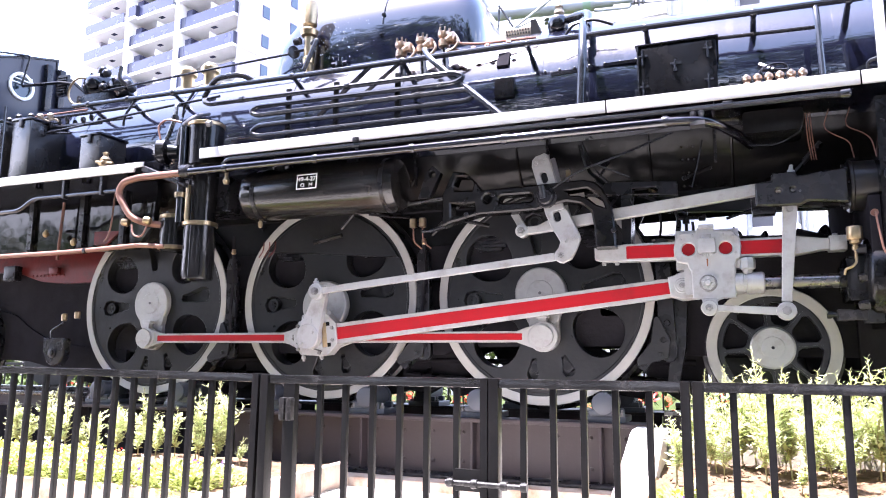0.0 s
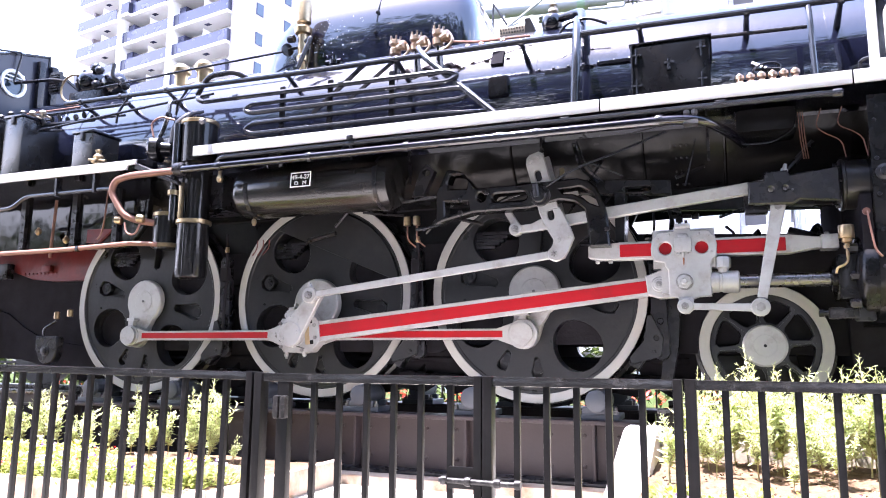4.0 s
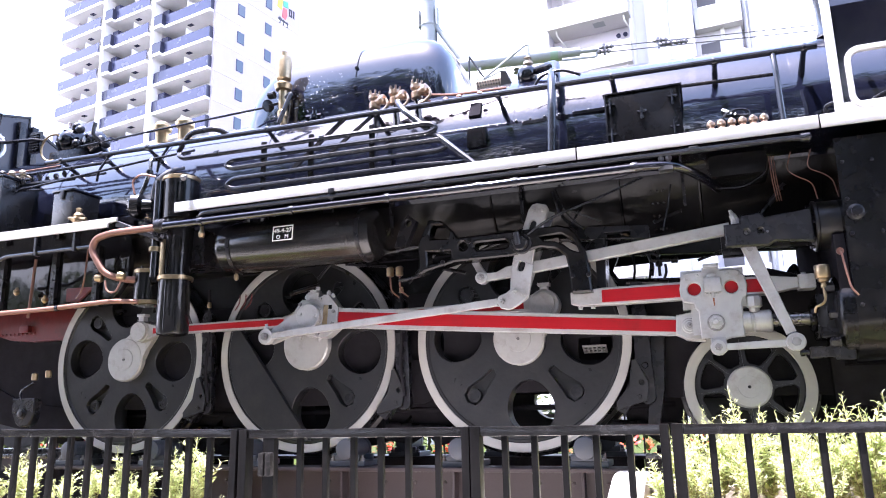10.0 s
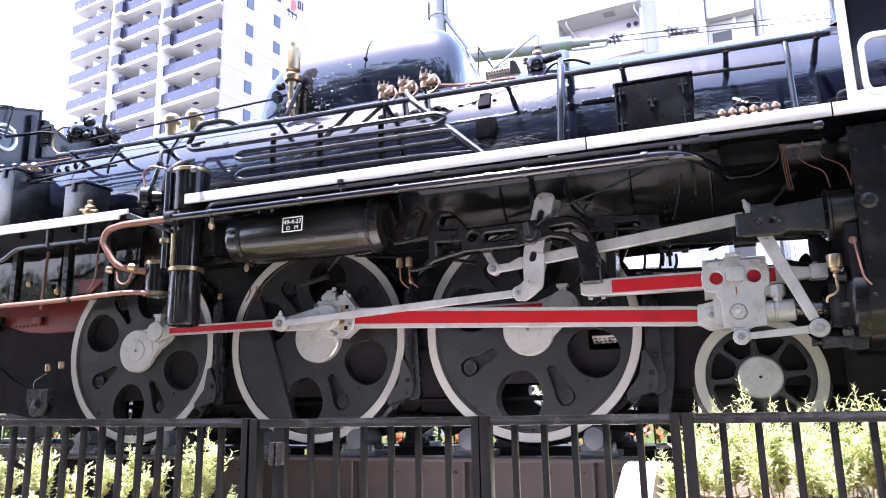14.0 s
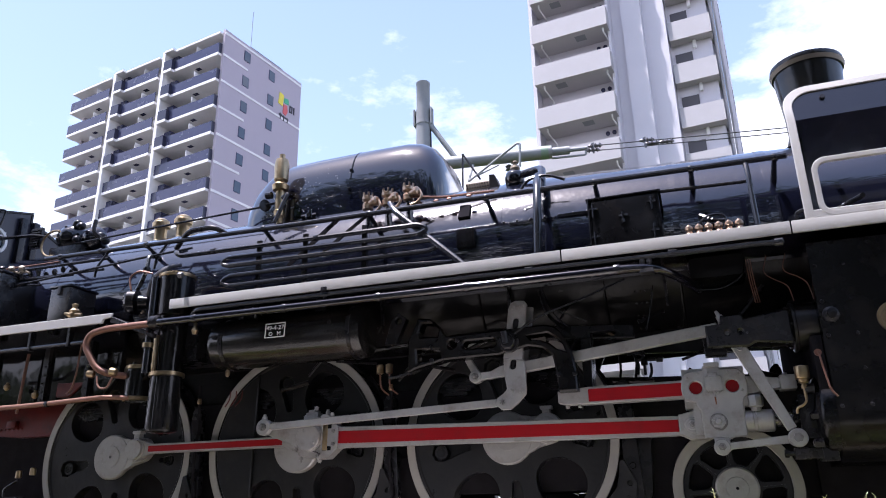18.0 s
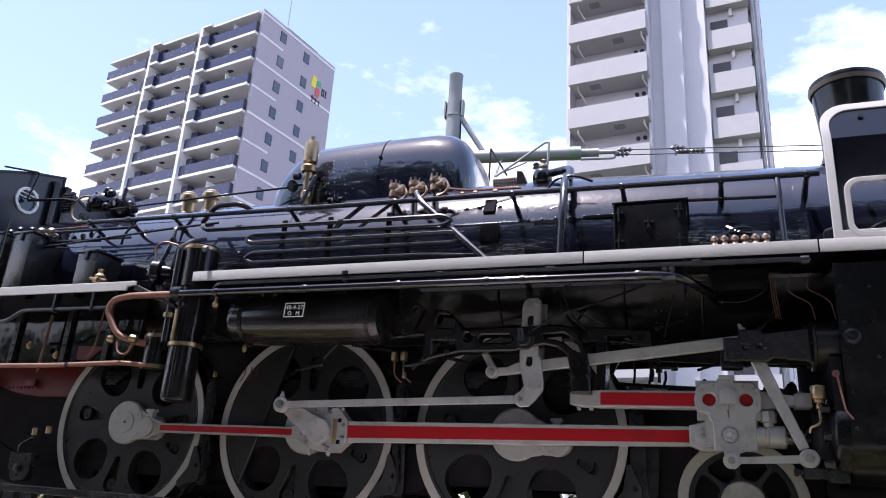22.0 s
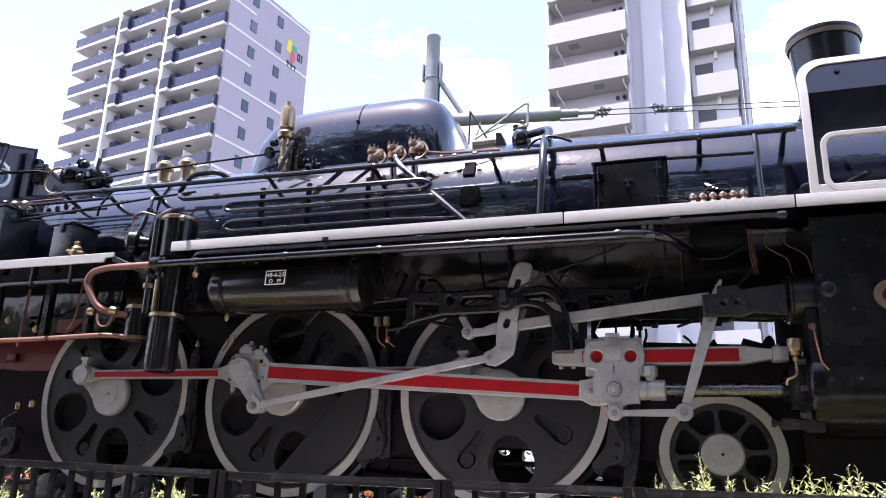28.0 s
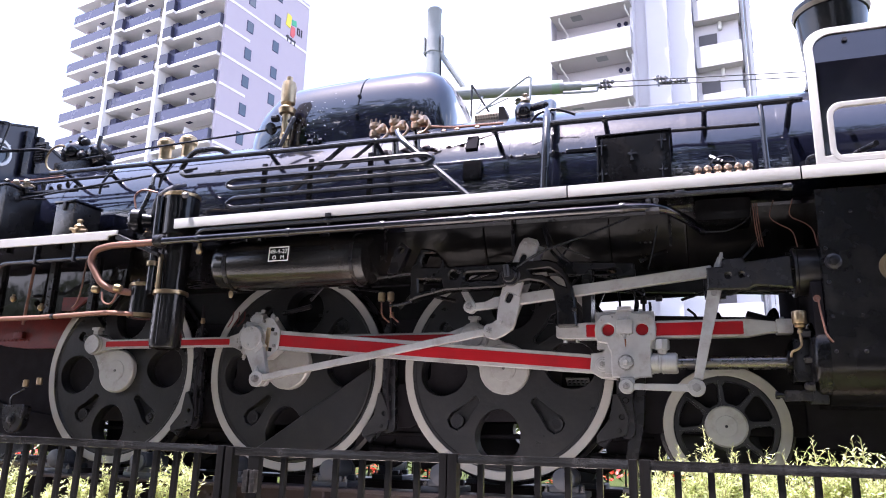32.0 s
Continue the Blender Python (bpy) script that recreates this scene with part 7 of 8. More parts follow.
fence_panel("fence_panel", -5.2, -1.64, [-5.1 + 0.1175 * k for k in range(29)], "dark brown iron fence panel with square bars", [(-1.62, 0.025)])
fence_panel("fence_panel", 3.11, 6.6, [3.245 + 0.1185 * k for k in range(27)], "dark brown iron fence panel with square bars", [(3.128, 0.02)])
gate_a = fence_panel("gate_leaf", 1.275, 2.338, [1.565, 1.69, 1.822, 1.947, 2.07, 2.2], "dark brown iron gate leaf, closed", [(1.29, 0.02), (2.322, 0.016)])
shape("lock_stile", FENCE, gate_a, soft_box, 1.388, 1.445, FY - 0.02, FY + 0.02, GZ + 0.1, FT - 0.03, 0.004)
bm = bmesh.new()
soft_box(bm, 1.385, 1.412, FY - 0.05, FY - 0.018, 0.075, 0.172, 0.004)
soft_box(bm, 1.420, 1.447, FY - 0.05, FY - 0.018, 0.075, 0.172, 0.004)
part("hinge_plate", bm, WORN, gate_a, "worn grey hinge plates")
fence_panel("gate_leaf", 2.342, 3.098, [2.478, 2.596, 2.713, 2.833, 2.956], "dark brown iron gate leaf, closed", [(2.362, 0.02), (3.083, 0.016)])
bm = bmesh.new()
soft_box(bm, 2.20, 2.345, FY - 0.022, FY - 0.012, -0.17, -0.085, 0.003)
part("latch_plate", bm, FENCE, gate_a)
bm = bmesh.new()
rod(bm, (2.17, FY - 0.045, -0.135), (2.50, FY - 0.045, -0.138), 0.011, 12)
rod(bm, (2.20, FY - 0.045, -0.135), (2.20, FY - 0.075, -0.13), 0.009, 8)
for x in (2.19, 2.29, 2.41, 2.49):
    lathe(bm, [(0.017, -0.012), (0.019, 0), (0.017, 0.012)], (x, FY - 0.045, -0.136), (1, 0, 0), 12)
part("slide_bolt", bm, WORN, gate_a, "worn dark slide bolt")

# ---- planting beds ----
bm = bmesh.new()
n, m = 150, 46
for x0, x1, y0, y1, z in ((2.83, 8.0, -3.05, -1.22, -0.258), (-8.0, 0.46, -2.62, -1.12, -0.44)):
    box(bm, x0, x1, y0, y1, GZ - 0.018, z - (0.12 if x0 > 0 else 0.055))
    g = [[bm.verts.new((x0 + (x1 - x0) * i / n, y0 + (y1 - y0) * j / m, z - 0.01 - (0.06 * (1 - j / m) if x0 > 0 else 0) + 0.03 * noise.noise((i * 0.11, j * 0.11, x0)) + 0.022 * noise.noise((i * 0.55, j * 0.6, x0 + 4)))) for j in range(m + 1)] for i in range(n + 1)]
    for i in range(n):
        for j in range(m):
            bm.faces.new((g[i][j], g[i + 1][j], g[i + 1][j + 1], g[i][j + 1]))
structure("bed_soil", bm, SOIL, "reddish crumbly soil of the flower beds", "soil")
bm = bmesh.new()
soft_box(bm, 2.85, 8.0, -1.22, -1.10, -0.54, -0.155, 0.015)
structure("kerb_back", bm, KERB, "pale concrete kerb behind the bed", "kerb")
bm = bmesh.new()
plate(bm, [(-3.1, -0.69), (-3.1, -0.60), (-1.42, -0.10), (-1.30, -0.085), (-1.02, -0.085), (-1.02, -0.69)], [], 0, 0.2)
w = structure("kerb_end", bm, CONCRETE, "sun-bleached sloping concrete kerb at the end of the bed", "kerb")
w.matrix_basis = Matrix.Translation((2.84, 0, 0)) @ Matrix.Rotation(radians(90), 4, "Z")
bm = bmesh.new()
soft_box(bm, -8.0, 0.47, -2.685, -2.622, GZ - 0.01, -0.408, 0.012)
soft_box(bm, 0.44, 0.50, -2.62, -1.08, GZ - 0.01, -0.418, 0.012)
structure("kerb_front", bm, RUST_SLAB, "rough pale concrete kerb before the flowers", "kerb")


# crumbs and clods on the soil
rng = random.Random(21)
bm = bmesh.new()
for k in range(1500):
    x, y = rng.uniform(2.9, 6.5), rng.uniform(-3.0, -1.26)
    r = rng.uniform(0.004, 0.011) * (1.7 if k % 12 == 0 else 1.0)
    c = Vector((x, y, -0.268 - 0.0328 * (-1.22 - y) + rng.uniform(-0.008, 0.012)))
    ring = [bm.verts.new(c + Vector((r * rng.uniform(0.7, 1.3) * math.cos(q * 1.2566), r * rng.uniform(0.7, 1.3) * math.sin(q * 1.2566), rng.uniform(-0.2, 0.3) * r))) for q in range(5)]
    top, low = bm.verts.new(c + Vector((0, 0, r * rng.uniform(0.5, 0.9)))), bm.verts.new(c - Vector((0, 0, r * 0.8)))
    for q in range(5):
        bm.faces.new((ring[q], ring[(q + 1) % 5], top))
        bm.faces.new((ring[(q + 1) % 5], ring[q], low))
tagged(part("soil_clods", bm, SOIL), "loose clods of reddish soil", "soil", kind="stuff")


def leaf(bm, p, d, up, length, width, fold=0.25):
    """A pointed leaf of two halves."""
    d = d.normalized()
    s = d.cross(up).normalized() * width
    n = s.cross(d).normalized() * width * fold
    tip = p + d * length - n * 0.6
    mid = p + d * length * 0.45 - n
    a, b, c, e, f = (bm.verts.new(q) for q in (p, p + d * length * 0.45 + s, tip, p + d * length * 0.45 - s, mid))
    bm.faces.new((a, b, f))
    bm.faces.new((b, c, f))
    bm.faces.new((a, f, e))
    bm.faces.new((f, c, e))


def shrub(seed, height, spread, shoots, leaf_len, bare, label):
    """An upright plant: a bare stalk that forks, broad pale leaves half way up, narrow pods at the tips."""
    rng = random.Random(seed)
    ob = thing("shrub", label, "shrub", "shrubs in the beds")
    sb, lb = bmesh.new(), bmesh.new()
    fork = Vector((rng.uniform(-0.015, 0.015), rng.uniform(-0.015, 0.015), height * bare))
    tube(sb, [Vector((0, 0, -0.03)), fork * 0.55 + Vector((0.004, 0, 0)), fork], 0.0055, 6, 0.03)
    for s in range(shoots):
        a = 6.28 * s / shoots + rng.uniform(-0.7, 0.7)
        h = height * (1.0 if s == 0 else rng.uniform(0.55, 0.92))
        lean = Vector((math.cos(a), math.sin(a), 0)) * spread * (0.3 if s == 0 else rng.uniform(0.5, 1.1))
        start = fork * rng.uniform(0.75, 1.0)
        arch_out, wob = rng.uniform(0.45, 1.0), Vector((rng.uniform(-0.03, 0.03), rng.uniform(-0.03, 0.03), 0))
        pts = [start + lean * (k / 4) ** arch_out + wob * math.sin(k * 0.9) + Vector((rng.uniform(-0.008, 0.008), rng.uniform(-0.008, 0.008), (h - start.z) * k / 4)) for k in range(5)]
        tube(sb, pts, 0.0028, 5, 0.03)
        def dress(p, al, size, rise, width):
            leaf(lb, p, Vector((math.cos(al), math.sin(al), rise)), Vector((rng.uniform(-0.7, 0.7), rng.uniform(-0.9, 0.4), 1)), size, size * width)
        for k in range(40):
            f = 0.78 * (k / 39) ** 0.8
            i = min(3, int(f * 4))
            p = pts[i].lerp(pts[i + 1], f * 4 - i)
            al = k * 2.4 + rng.uniform(-0.9, 0.9)
            if rng.random() < 0.8:
                dress(p, al, leaf_len * rng.uniform(0.5, 1.5) * (1.15 - 0.5 * f), rng.uniform(-0.4, 1.0), rng.uniform(0.12, 0.21))
            if k % 5 == 2:
                d = Vector((math.cos(al), math.sin(al), rng.uniform(0.4, 1.4))) * rng.uniform(0.04, 0.10)
                tube(sb, [p, p + d], 0.0016, 4, 0.02)
                for q in range(9):
                    dress(p + d * (0.3 + 0.7 * q / 8), q * 2.4 + al, leaf_len * rng.uniform(0.4, 1.0), rng.uniform(-0.1, 1.3), rng.uniform(0.10, 0.19))
        for k in range(20):
            f = 0.60 + 0.40 * k / 19
            i = min(3, int(f * 4))
            p = pts[i].lerp(pts[i + 1], f * 4 - i)
            dress(p, k * 2.4 + rng.uniform(-0.6, 0.6), leaf_len * rng.uniform(0.6, 1.1) * (1.2 - 0.5 * f), rng.uniform(0.5, 1.8), rng.uniform(0.045, 0.075))
    part("woody_base", sb, STEM, ob)
    part("foliage", lb, LEAF, ob, angle=180)
    return ob


def bed(variants, spots, rng):
    for k, (x, y, z, size) in enumerate(spots):
        v = variants[k % len(variants)]
        m = pose(x, y, z, rng.uniform(-5, 5), rng.uniform(-5, 5), rng.uniform(0, 360)) @ Matrix.Scale(size, 4)
        if not v.get("placed"):
            v["placed"] = 1
            v.matrix_basis = m
        else:
            c = copy_thing(v, m)
            if "placed" in c:
                del c["placed"]
    for v in variants:
        if "placed" in v:
            del v["placed"]


rng = random.Random(11)
# the front bed: tall plants by the back kerb, each with its own height above the soil
TALL = "tall pale green plant with seed pods in the front bed"
tall = [shrub(100 + i, 0.66, 0.150, 7 + i % 3, 0.050, 0.23, TALL) for i in range(8)]
spots = []
for x, top in ((3.05, 0.28), (3.14, 0.16), (3.26, 0.31), (3.36, 0.26), (3.45, 0.42), (3.53, 0.32), (3.63, 0.27), (3.73, 0.29), (3.81, 0.38), (3.88, 0.40), (3.95, 0.44), (4.03, 0.39)):
    y = rng.choice((-1.34, -1.42, -1.62))
    spots.append((x, y, -0.275 - 0.033 * (-1.22 - y), (top + 0.29) / 0.66))
x = 4.10
while x < 6.2:
    spots.append((x, rng.uniform(-1.75, -1.33), -0.285, rng.uniform(0.92, 1.12)))
    x += rng.uniform(0.08, 0.12)
x = 3.10
while x < 5.6:
    spots.append((x, rng.uniform(-1.98, -1.30), -0.29, rng.uniform(0.66, 0.90)))
    x += rng.uniform(0.06, 0.11)
bed(tall, spots, rng)
spots = [(2.96, -2.12, -0.30, 0.95), (3.54, -2.05, -0.30, 0.42), (3.06, -2.45, -0.31, 0.40), (3.86, -2.35, -0.31, 0.5), (4.3, -2.3, -0.31, 0.6)]
bed([shrub(130 + i, 0.36, 0.07, 4, 0.058, 0.34, "small pale green plant on a bare stalk") for i in range(2)], spots, rng)
# the rear bed: one row of slimmer plants before the track
low = [shrub(200 + i, 0.52, 0.085, 4 + i % 2, 0.052, 0.22, "pale green plant with seed pods in the rear bed") for i in range(5)]
spots = []
for x, y, h in ((-2.89, -1.22, 0.36), (-2.62, -1.36, 0.42), (-2.40, -1.45, 0.36), (-2.17, -1.43, 0.53), (-1.92, -1.48, 0.48), (-1.93, -1.32, 0.42), (-1.81, -1.27, 0.44), (-1.62, -1.24, 0.62), (-1.52, -1.36, 0.42), (-1.39, -1.24, 0.58), (-1.19, -1.26, 0.47), (-1.08, -1.38, 0.40),
                (-0.97, -1.29, 0.57), (-0.68, -1.39, 0.53), (-0.60, -1.45, 0.42), (-1.30, -1.34, 0.42), (-1.72, -1.38, 0.42), (-2.28, -1.36, 0.40), (-0.46, -1.43, 0.62), (-0.40, -1.50, 0.42), (-0.21, -1.46, 0.30)):
    spots.append((x, y, -0.445, h / 0.52))
x = -4.4
while x < -3.0:
    spots.append((x, rng.uniform(-1.5, -1.25), -0.445, rng.uniform(0.7, 1.1)))
    x += rng.uniform(0.14, 0.24)
bed(low, spots, rng)


def pansy(seed, petal, label):
    """A low cushion of leaves with small open flowers."""
    rng = random.Random(seed)
    ob = thing("flowering_plant", label, "flower", "bedding flowers")
    lb, fb = bmesh.new(), bmesh.new()
    for k in range(230):
        a, r = rng.uniform(0, 6.28), 0.105 * math.sqrt(rng.random())
        p = Vector((r * math.cos(a), r * math.sin(a), rng.uniform(0.0, 0.10)))
        d = Vector((math.cos(a) + rng.uniform(-0.7, 0.7), math.sin(a) + rng.uniform(-0.7, 0.7), rng.uniform(0.1, 1.1)))
        leaf(lb, p, d, Vector((0, 0, 1)), rng.uniform(0.022, 0.042), 0.009)
    for k in range(9):
        a, r = rng.uniform(0, 6.28), 0.10 * math.sqrt(rng.random())
        c = Vector((r * math.cos(a), r * math.sin(a), rng.uniform(0.09, 0.135)))
        nrm = Vector((rng.uniform(-0.6, 0.6), rng.uniform(-1.2, 0.1), rng.uniform(0.4, 1))).normalized()
        u = nrm.orthogonal().normalized()
        w = nrm.cross(u)
        for q in range(5):
            t = 2 * math.pi * q / 5 + k
            d = u * math.cos(t) + w * math.sin(t)
            sd = nrm.cross(d)
            rr = rng.uniform(0.008, 0.012)
            vs = [fb.verts.new(c + v) for v in (Vector(), d * rr * 0.5 + sd * rr * 0.5, d * rr + sd * rr * 0.3 + nrm * 0.004, d * rr - sd * rr * 0.3 + nrm * 0.004, d * rr * 0.5 - sd * rr * 0.5)]
            fb.faces.new(vs)
    part("foliage", lb, LEAF_CUSHION, ob, angle=180)
    part("blossom", fb, petal, ob, angle=180)
    return ob


yellow = [pansy(301, PETAL_Y, "low bedding plant with yellow flowers"), pansy(302, PETAL_Y, "low bedding plant with yellow flowers")]
mixed = [pansy(303, PETAL_W, "low bedding plant with white flowers"), pansy(304, PETAL_P, "low bedding plant with purple flowers"), pansy(305, PETAL_W, "low bedding plant with white flowers"), pansy(306, PETAL_R, "low bedding plant with red flowers")]
rng = random.Random(5)
ysp, msp, wsp = [], [], []
for row, y in enumerate((-1.96, -2.12, -2.28, -2.44, -2.57)):
    x = -3.9 + 0.06 * row
    while x < 0.40:
        q = (x, y + rng.uniform(-0.04, 0.04), -0.44, rng.uniform(0.85, 1.2))
        u = x - 1.2 * (y + 2.1)
        x += rng.uniform(0.12, 0.18)
        if x > -0.75 and y > -2.2:
            continue
        (ysp if u < -1.3 and rng.random() < 0.55 or -0.85 < u < -0.55 or u > 0.0 and rng.random() < 0.4 else msp).append(q)
for y in (-2.72, -2.93):
    x = 3.02
    while x < 6.6:
        q = (x, y, -0.325, rng.uniform(0.8, 1.1))
        (ysp if rng.random() < 0.55 else wsp).append(q)
        x += rng.uniform(0.14, 0.3)
bed(yellow, ysp, rng)
bed(mixed, msp, rng)
bed([pansy(311, PETAL_W, "low bedding plant with white flowers"), pansy(312, PETAL_P, "low bedding plant with purple flowers"), pansy(313, PETAL_W, "low bedding plant with white flowers")], wsp, rng)
# ---- far apartment house with dark blue balconies ----
def building_frame(origin, u):
    """Matrix with local x along the front (to u), local -y out of the front, z up."""
    u = Vector((u[0], u[1], 0)).normalized()
    v = Vector((-u.y, u.x, 0))
    return Matrix(((u.x, v.x, 0, origin[0]), (u.y, v.y, 0, origin[1]), (0, 0, 1, origin[2]), (0, 0, 0, 1)))


FL = 3.0
house = thing("apartment_house", "tall mauve-grey apartment house with dark blue balconies", "building")
house.matrix_basis = building_frame((-61.07, 50.68, GZ), (22.43, -3.98))
LW, LD, NF = 23.68, 11.95, 15
TOPZ = 47.12 - GZ
ROOF = TOPZ - 0.42
BASE = TOPZ - NF * FL
bm = bmesh.new()
box(bm, 0, LW, 1.8, LD, 0, ROOF)
box(bm, LW - 0.3, LW, 0.0, 1.8, 0, ROOF)
box(bm, 0.6, 0.9, 0.9, 1.8, 0, ROOF - 0.5)
part("wall", bm, B_WALL, house)
bays = ((0.0, 7.56), (7.92, 15.42), (15.78, LW - 0.3))
for x in (7.74, 15.60):
    shape("pillar", B_WHITE, house, box, x - 0.2, x + 0.2, -0.75, 1.8, 0, ROOF + 0.05)
for k in range(NF + 1):
    z = BASE + k * FL if k < NF else ROOF
    for b, (x0, x1) in enumerate(bays):
        boxed = k >= NF - 4
        xb, xe = x0 + (1.25 if b and boxed else 0.0), x1 - (0.9 if b < 2 and boxed else 0.0)
        bm = bmesh.new()
        zl, zh = (z - 0.16, z + 0.14) if k < NF else (z - 0.22, z + 0.02)
        box(bm, xb, xe, -0.45, 1.8, zl, zh)
        if b and boxed:
            box(bm, x0, xb, -0.85, 1.8, zl - 0.002, zh + 0.002)
        if b < 2 and boxed:
            box(bm, xe, x1, -0.1, 1.8, zl - 0.002, zh + 0.002)
        part("roof_slab" if k == NF else "balcony_slab", bm, B_WHITE, house)
        if k == NF:
            continue
        bm = bmesh.new()
        box(bm, xb, xe, -0.42, -0.36, z + 0.10, z + 1.25)
        if b < 2 and boxed:
            box(bm, xe, x1, -0.08, -0.02, z + 0.10, z + 1.25)
        if b == 0:
            box(bm, x0, x0 + 0.06, -0.42, 0.9, z + 0.10, z + 1.25)
        part("balcony_panel", bm, B_PANEL, house)
        if b and boxed:
            shape("balcony_box", B_DARK, house, box, x0 + 0.02, xb + 0.02, -0.82, -0.36, z + 0.10, z + 1.27)
        elif b:
            shape("balcony_end", B_DARK, house, box, x0 + 0.3, x0 + 0.75, -0.44, -0.34, z + 0.10, z + 1.26)
        if b == 2:
            shape("balcony_end", B_DARK, house, box, x1 - 0.04, x1 + 0.02, -0.44, 0.0, z + 0.10, z + 1.26)
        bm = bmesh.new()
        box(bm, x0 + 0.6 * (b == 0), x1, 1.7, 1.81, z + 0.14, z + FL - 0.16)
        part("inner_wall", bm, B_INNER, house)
        for wx in (x0 + 1.0, x0 + 4.2):
            shape("balcony_door", B_GLASS, house, box, wx, wx + 1.7, 1.64, 1.72, z + 0.2, z + 2.15)
        shape("dividing_panel", B_WHITE, house, box, (x0 + x1) / 2 + 0.4, (x0 + x1) / 2 + 0.46, -0.3, 1.7, z + 0.14, z + 2.0)
        if b:
            shape("balcony_beam", B_PANEL, house, box, x0 + 0.1, x0 + 1.0, 0.2, 1.7, z + 1.4, z + 2.3)
        for q in range(4):
            shape("air_unit", B_WHITE, house, soft_box, x1 - 3.2 + 0.62 * q, x1 - 2.85 + 0.62 * q, 1.45, 1.7, z + 1.75 + 0.1 * (q % 2), z + 2.4, 0.04)
        for q in (0.35, 3.0, 5.6):
            shape("window_frame", B_WHITE, house, box, x0 + q + 0.35, x0 + q + 0.55, 1.30, 1.72, z + 0.14, z + 2.35)
        shape("drying_pole", POLE, house, rod, (x0 + 1.6, 0.35, z + 1.62), (x1 - 1.0, 0.35, z + 1.62), 0.035, 6)
        shape("outdoor_unit", R_BALC, house, soft_box, x0 + 2.9, x0 + 3.7, 0.9, 1.3, z + 1.05, z + 1.75, 0.04)
        shape("balcony_door_dark", B_DOOR, house, box, x0 + 0.15, x0 + 0.95, 1.60, 1.69, z + 0.2, z + 2.3)
        shape("ceiling_grille", B_PANEL, house, box, x1 - 4.0, x1 - 3.4, 0.3, 0.7, z - 0.20, z - 0.15)
# side wall: bands and windows
for k in range(NF + 1):
    z = BASE + k * FL if k < NF else ROOF
    y1 = LD if k % 2 == (NF % 2) else 3.4
    shape("wall_band", B_WHITE, house, box, LW - 0.02, LW + 0.05, -0.02, y1, z - 0.16, z + 0.10)
    if k < NF:
        for wy, wz in ((3.25, 0.95), (7.05, 0.7)):
            win_ob = shape("window", B_PANEL, house, box, LW - 0.02, LW + 0.04, wy - 0.46, wy + 0.46, z + wz - 0.06, z + wz + 1.16)
            shape("pane", B_GLASS, win_ob, box, LW - 0.01, LW + 0.055, wy - 0.39, wy + 0.39, z + wz, z + wz + 1.1)
bm = bmesh.new()
box(bm, 0.6, LW, 1.0, LD, ROOF - 0.02, ROOF + 0.4)
box(bm, LW - 0.3, LW + 0.01, -0.02, 1.0, ROOF - 0.02, ROOF + 0.4)
part("parapet", bm, B_WALL, house)
shape("roof_plant_screen", DARK_SIGN, house, box, LW - 2.5, LW - 0.5, 4.2, 9.2, ROOF + 0.3, ROOF + 0.95)
shape("roof_mast", POLE, house, rod, (LW - 0.6, 4.2, ROOF), (LW - 0.6, 4.2, ROOF + 5.5), 0.03, 6)
SX = LW + 0.03
zs = 42.15 - GZ
for nm, mt, q in (("sign_shape", YELLOW_SIGN, [(8.3, 0.55), (9.0, 0.45), (9.15, 1.9), (8.45, 2.0)]), ("sign_shape", GREEN_SIGN, [(9.25, 1.0), (10.0, 1.1), (9.9, 1.75), (9.2, 1.6)]), ("sign_shape", RED_SIGN, [(9.1, -0.35), (9.6, -0.45), (9.85, 0.1), (9.75, 0.85), (9.15, 0.8)])):
    bm = bmesh.new()
    plate(bm, q, [], -0.03, 0.03, Matrix.Translation((SX, 0, zs)) @ Matrix.Rotation(radians(90), 4, "Z"))
    part(nm, bm, mt, house)
for a, b, z0, z1 in ((10.15, 10.55, 0.25, 0.4), (10.15, 10.27, 0.25, 1.1), (10.48, 10.6, 0.25, 1.1), (10.15, 10.55, 0.98, 1.12), (10.8, 10.95, 0.25, 1.15), (8.5, 9.0, -0.8, -0.62), (8.65, 8.8, -1.2, -0.5), (9.05, 9.45, -0.85, -0.68), (9.2, 9.34, -1.25, -0.6), (9.5, 10.0, -0.85, -0.7), (9.8, 9.94, -1.25, -0.65)):
    shape("sign_bar", DARK_SIGN, house, box, SX - 0.02, SX + 0.05, a, b, zs + z0, zs + z1)

# ---- nearer white apartment house ----
house2 = thing("apartment_house", "white and lavender apartment house with solid balconies", "building")
house2.matrix_basis = building_frame((-3.8, 33.8, GZ), (5.0, -0.55))
bm = bmesh.new()
plate(bm, [(0, 0.9), (0, 9), (11.6, 9), (11.6, 4.3), (8.9, 4.3), (8.9, 1.2), (7.45, 1.2), (7.45, 0.55), (6.14, 0.55), (6.14, 0.9)], [], 0, 44, Matrix(((0.9, 0, 0, 0), (0, 0, 1, 0), (0, 1, 0, 0), (0, 0, 0, 1))))
part("wall", bm, R_WALL, house2)
bm = bmesh.new()
box(bm, -0.225, 0.000, -0.2, 9, 0, 44)
box(bm, 4.72, 4.86, -0.1, 1.0, 0, 44)
part("wall_fin", bm, R_WALL, house2)
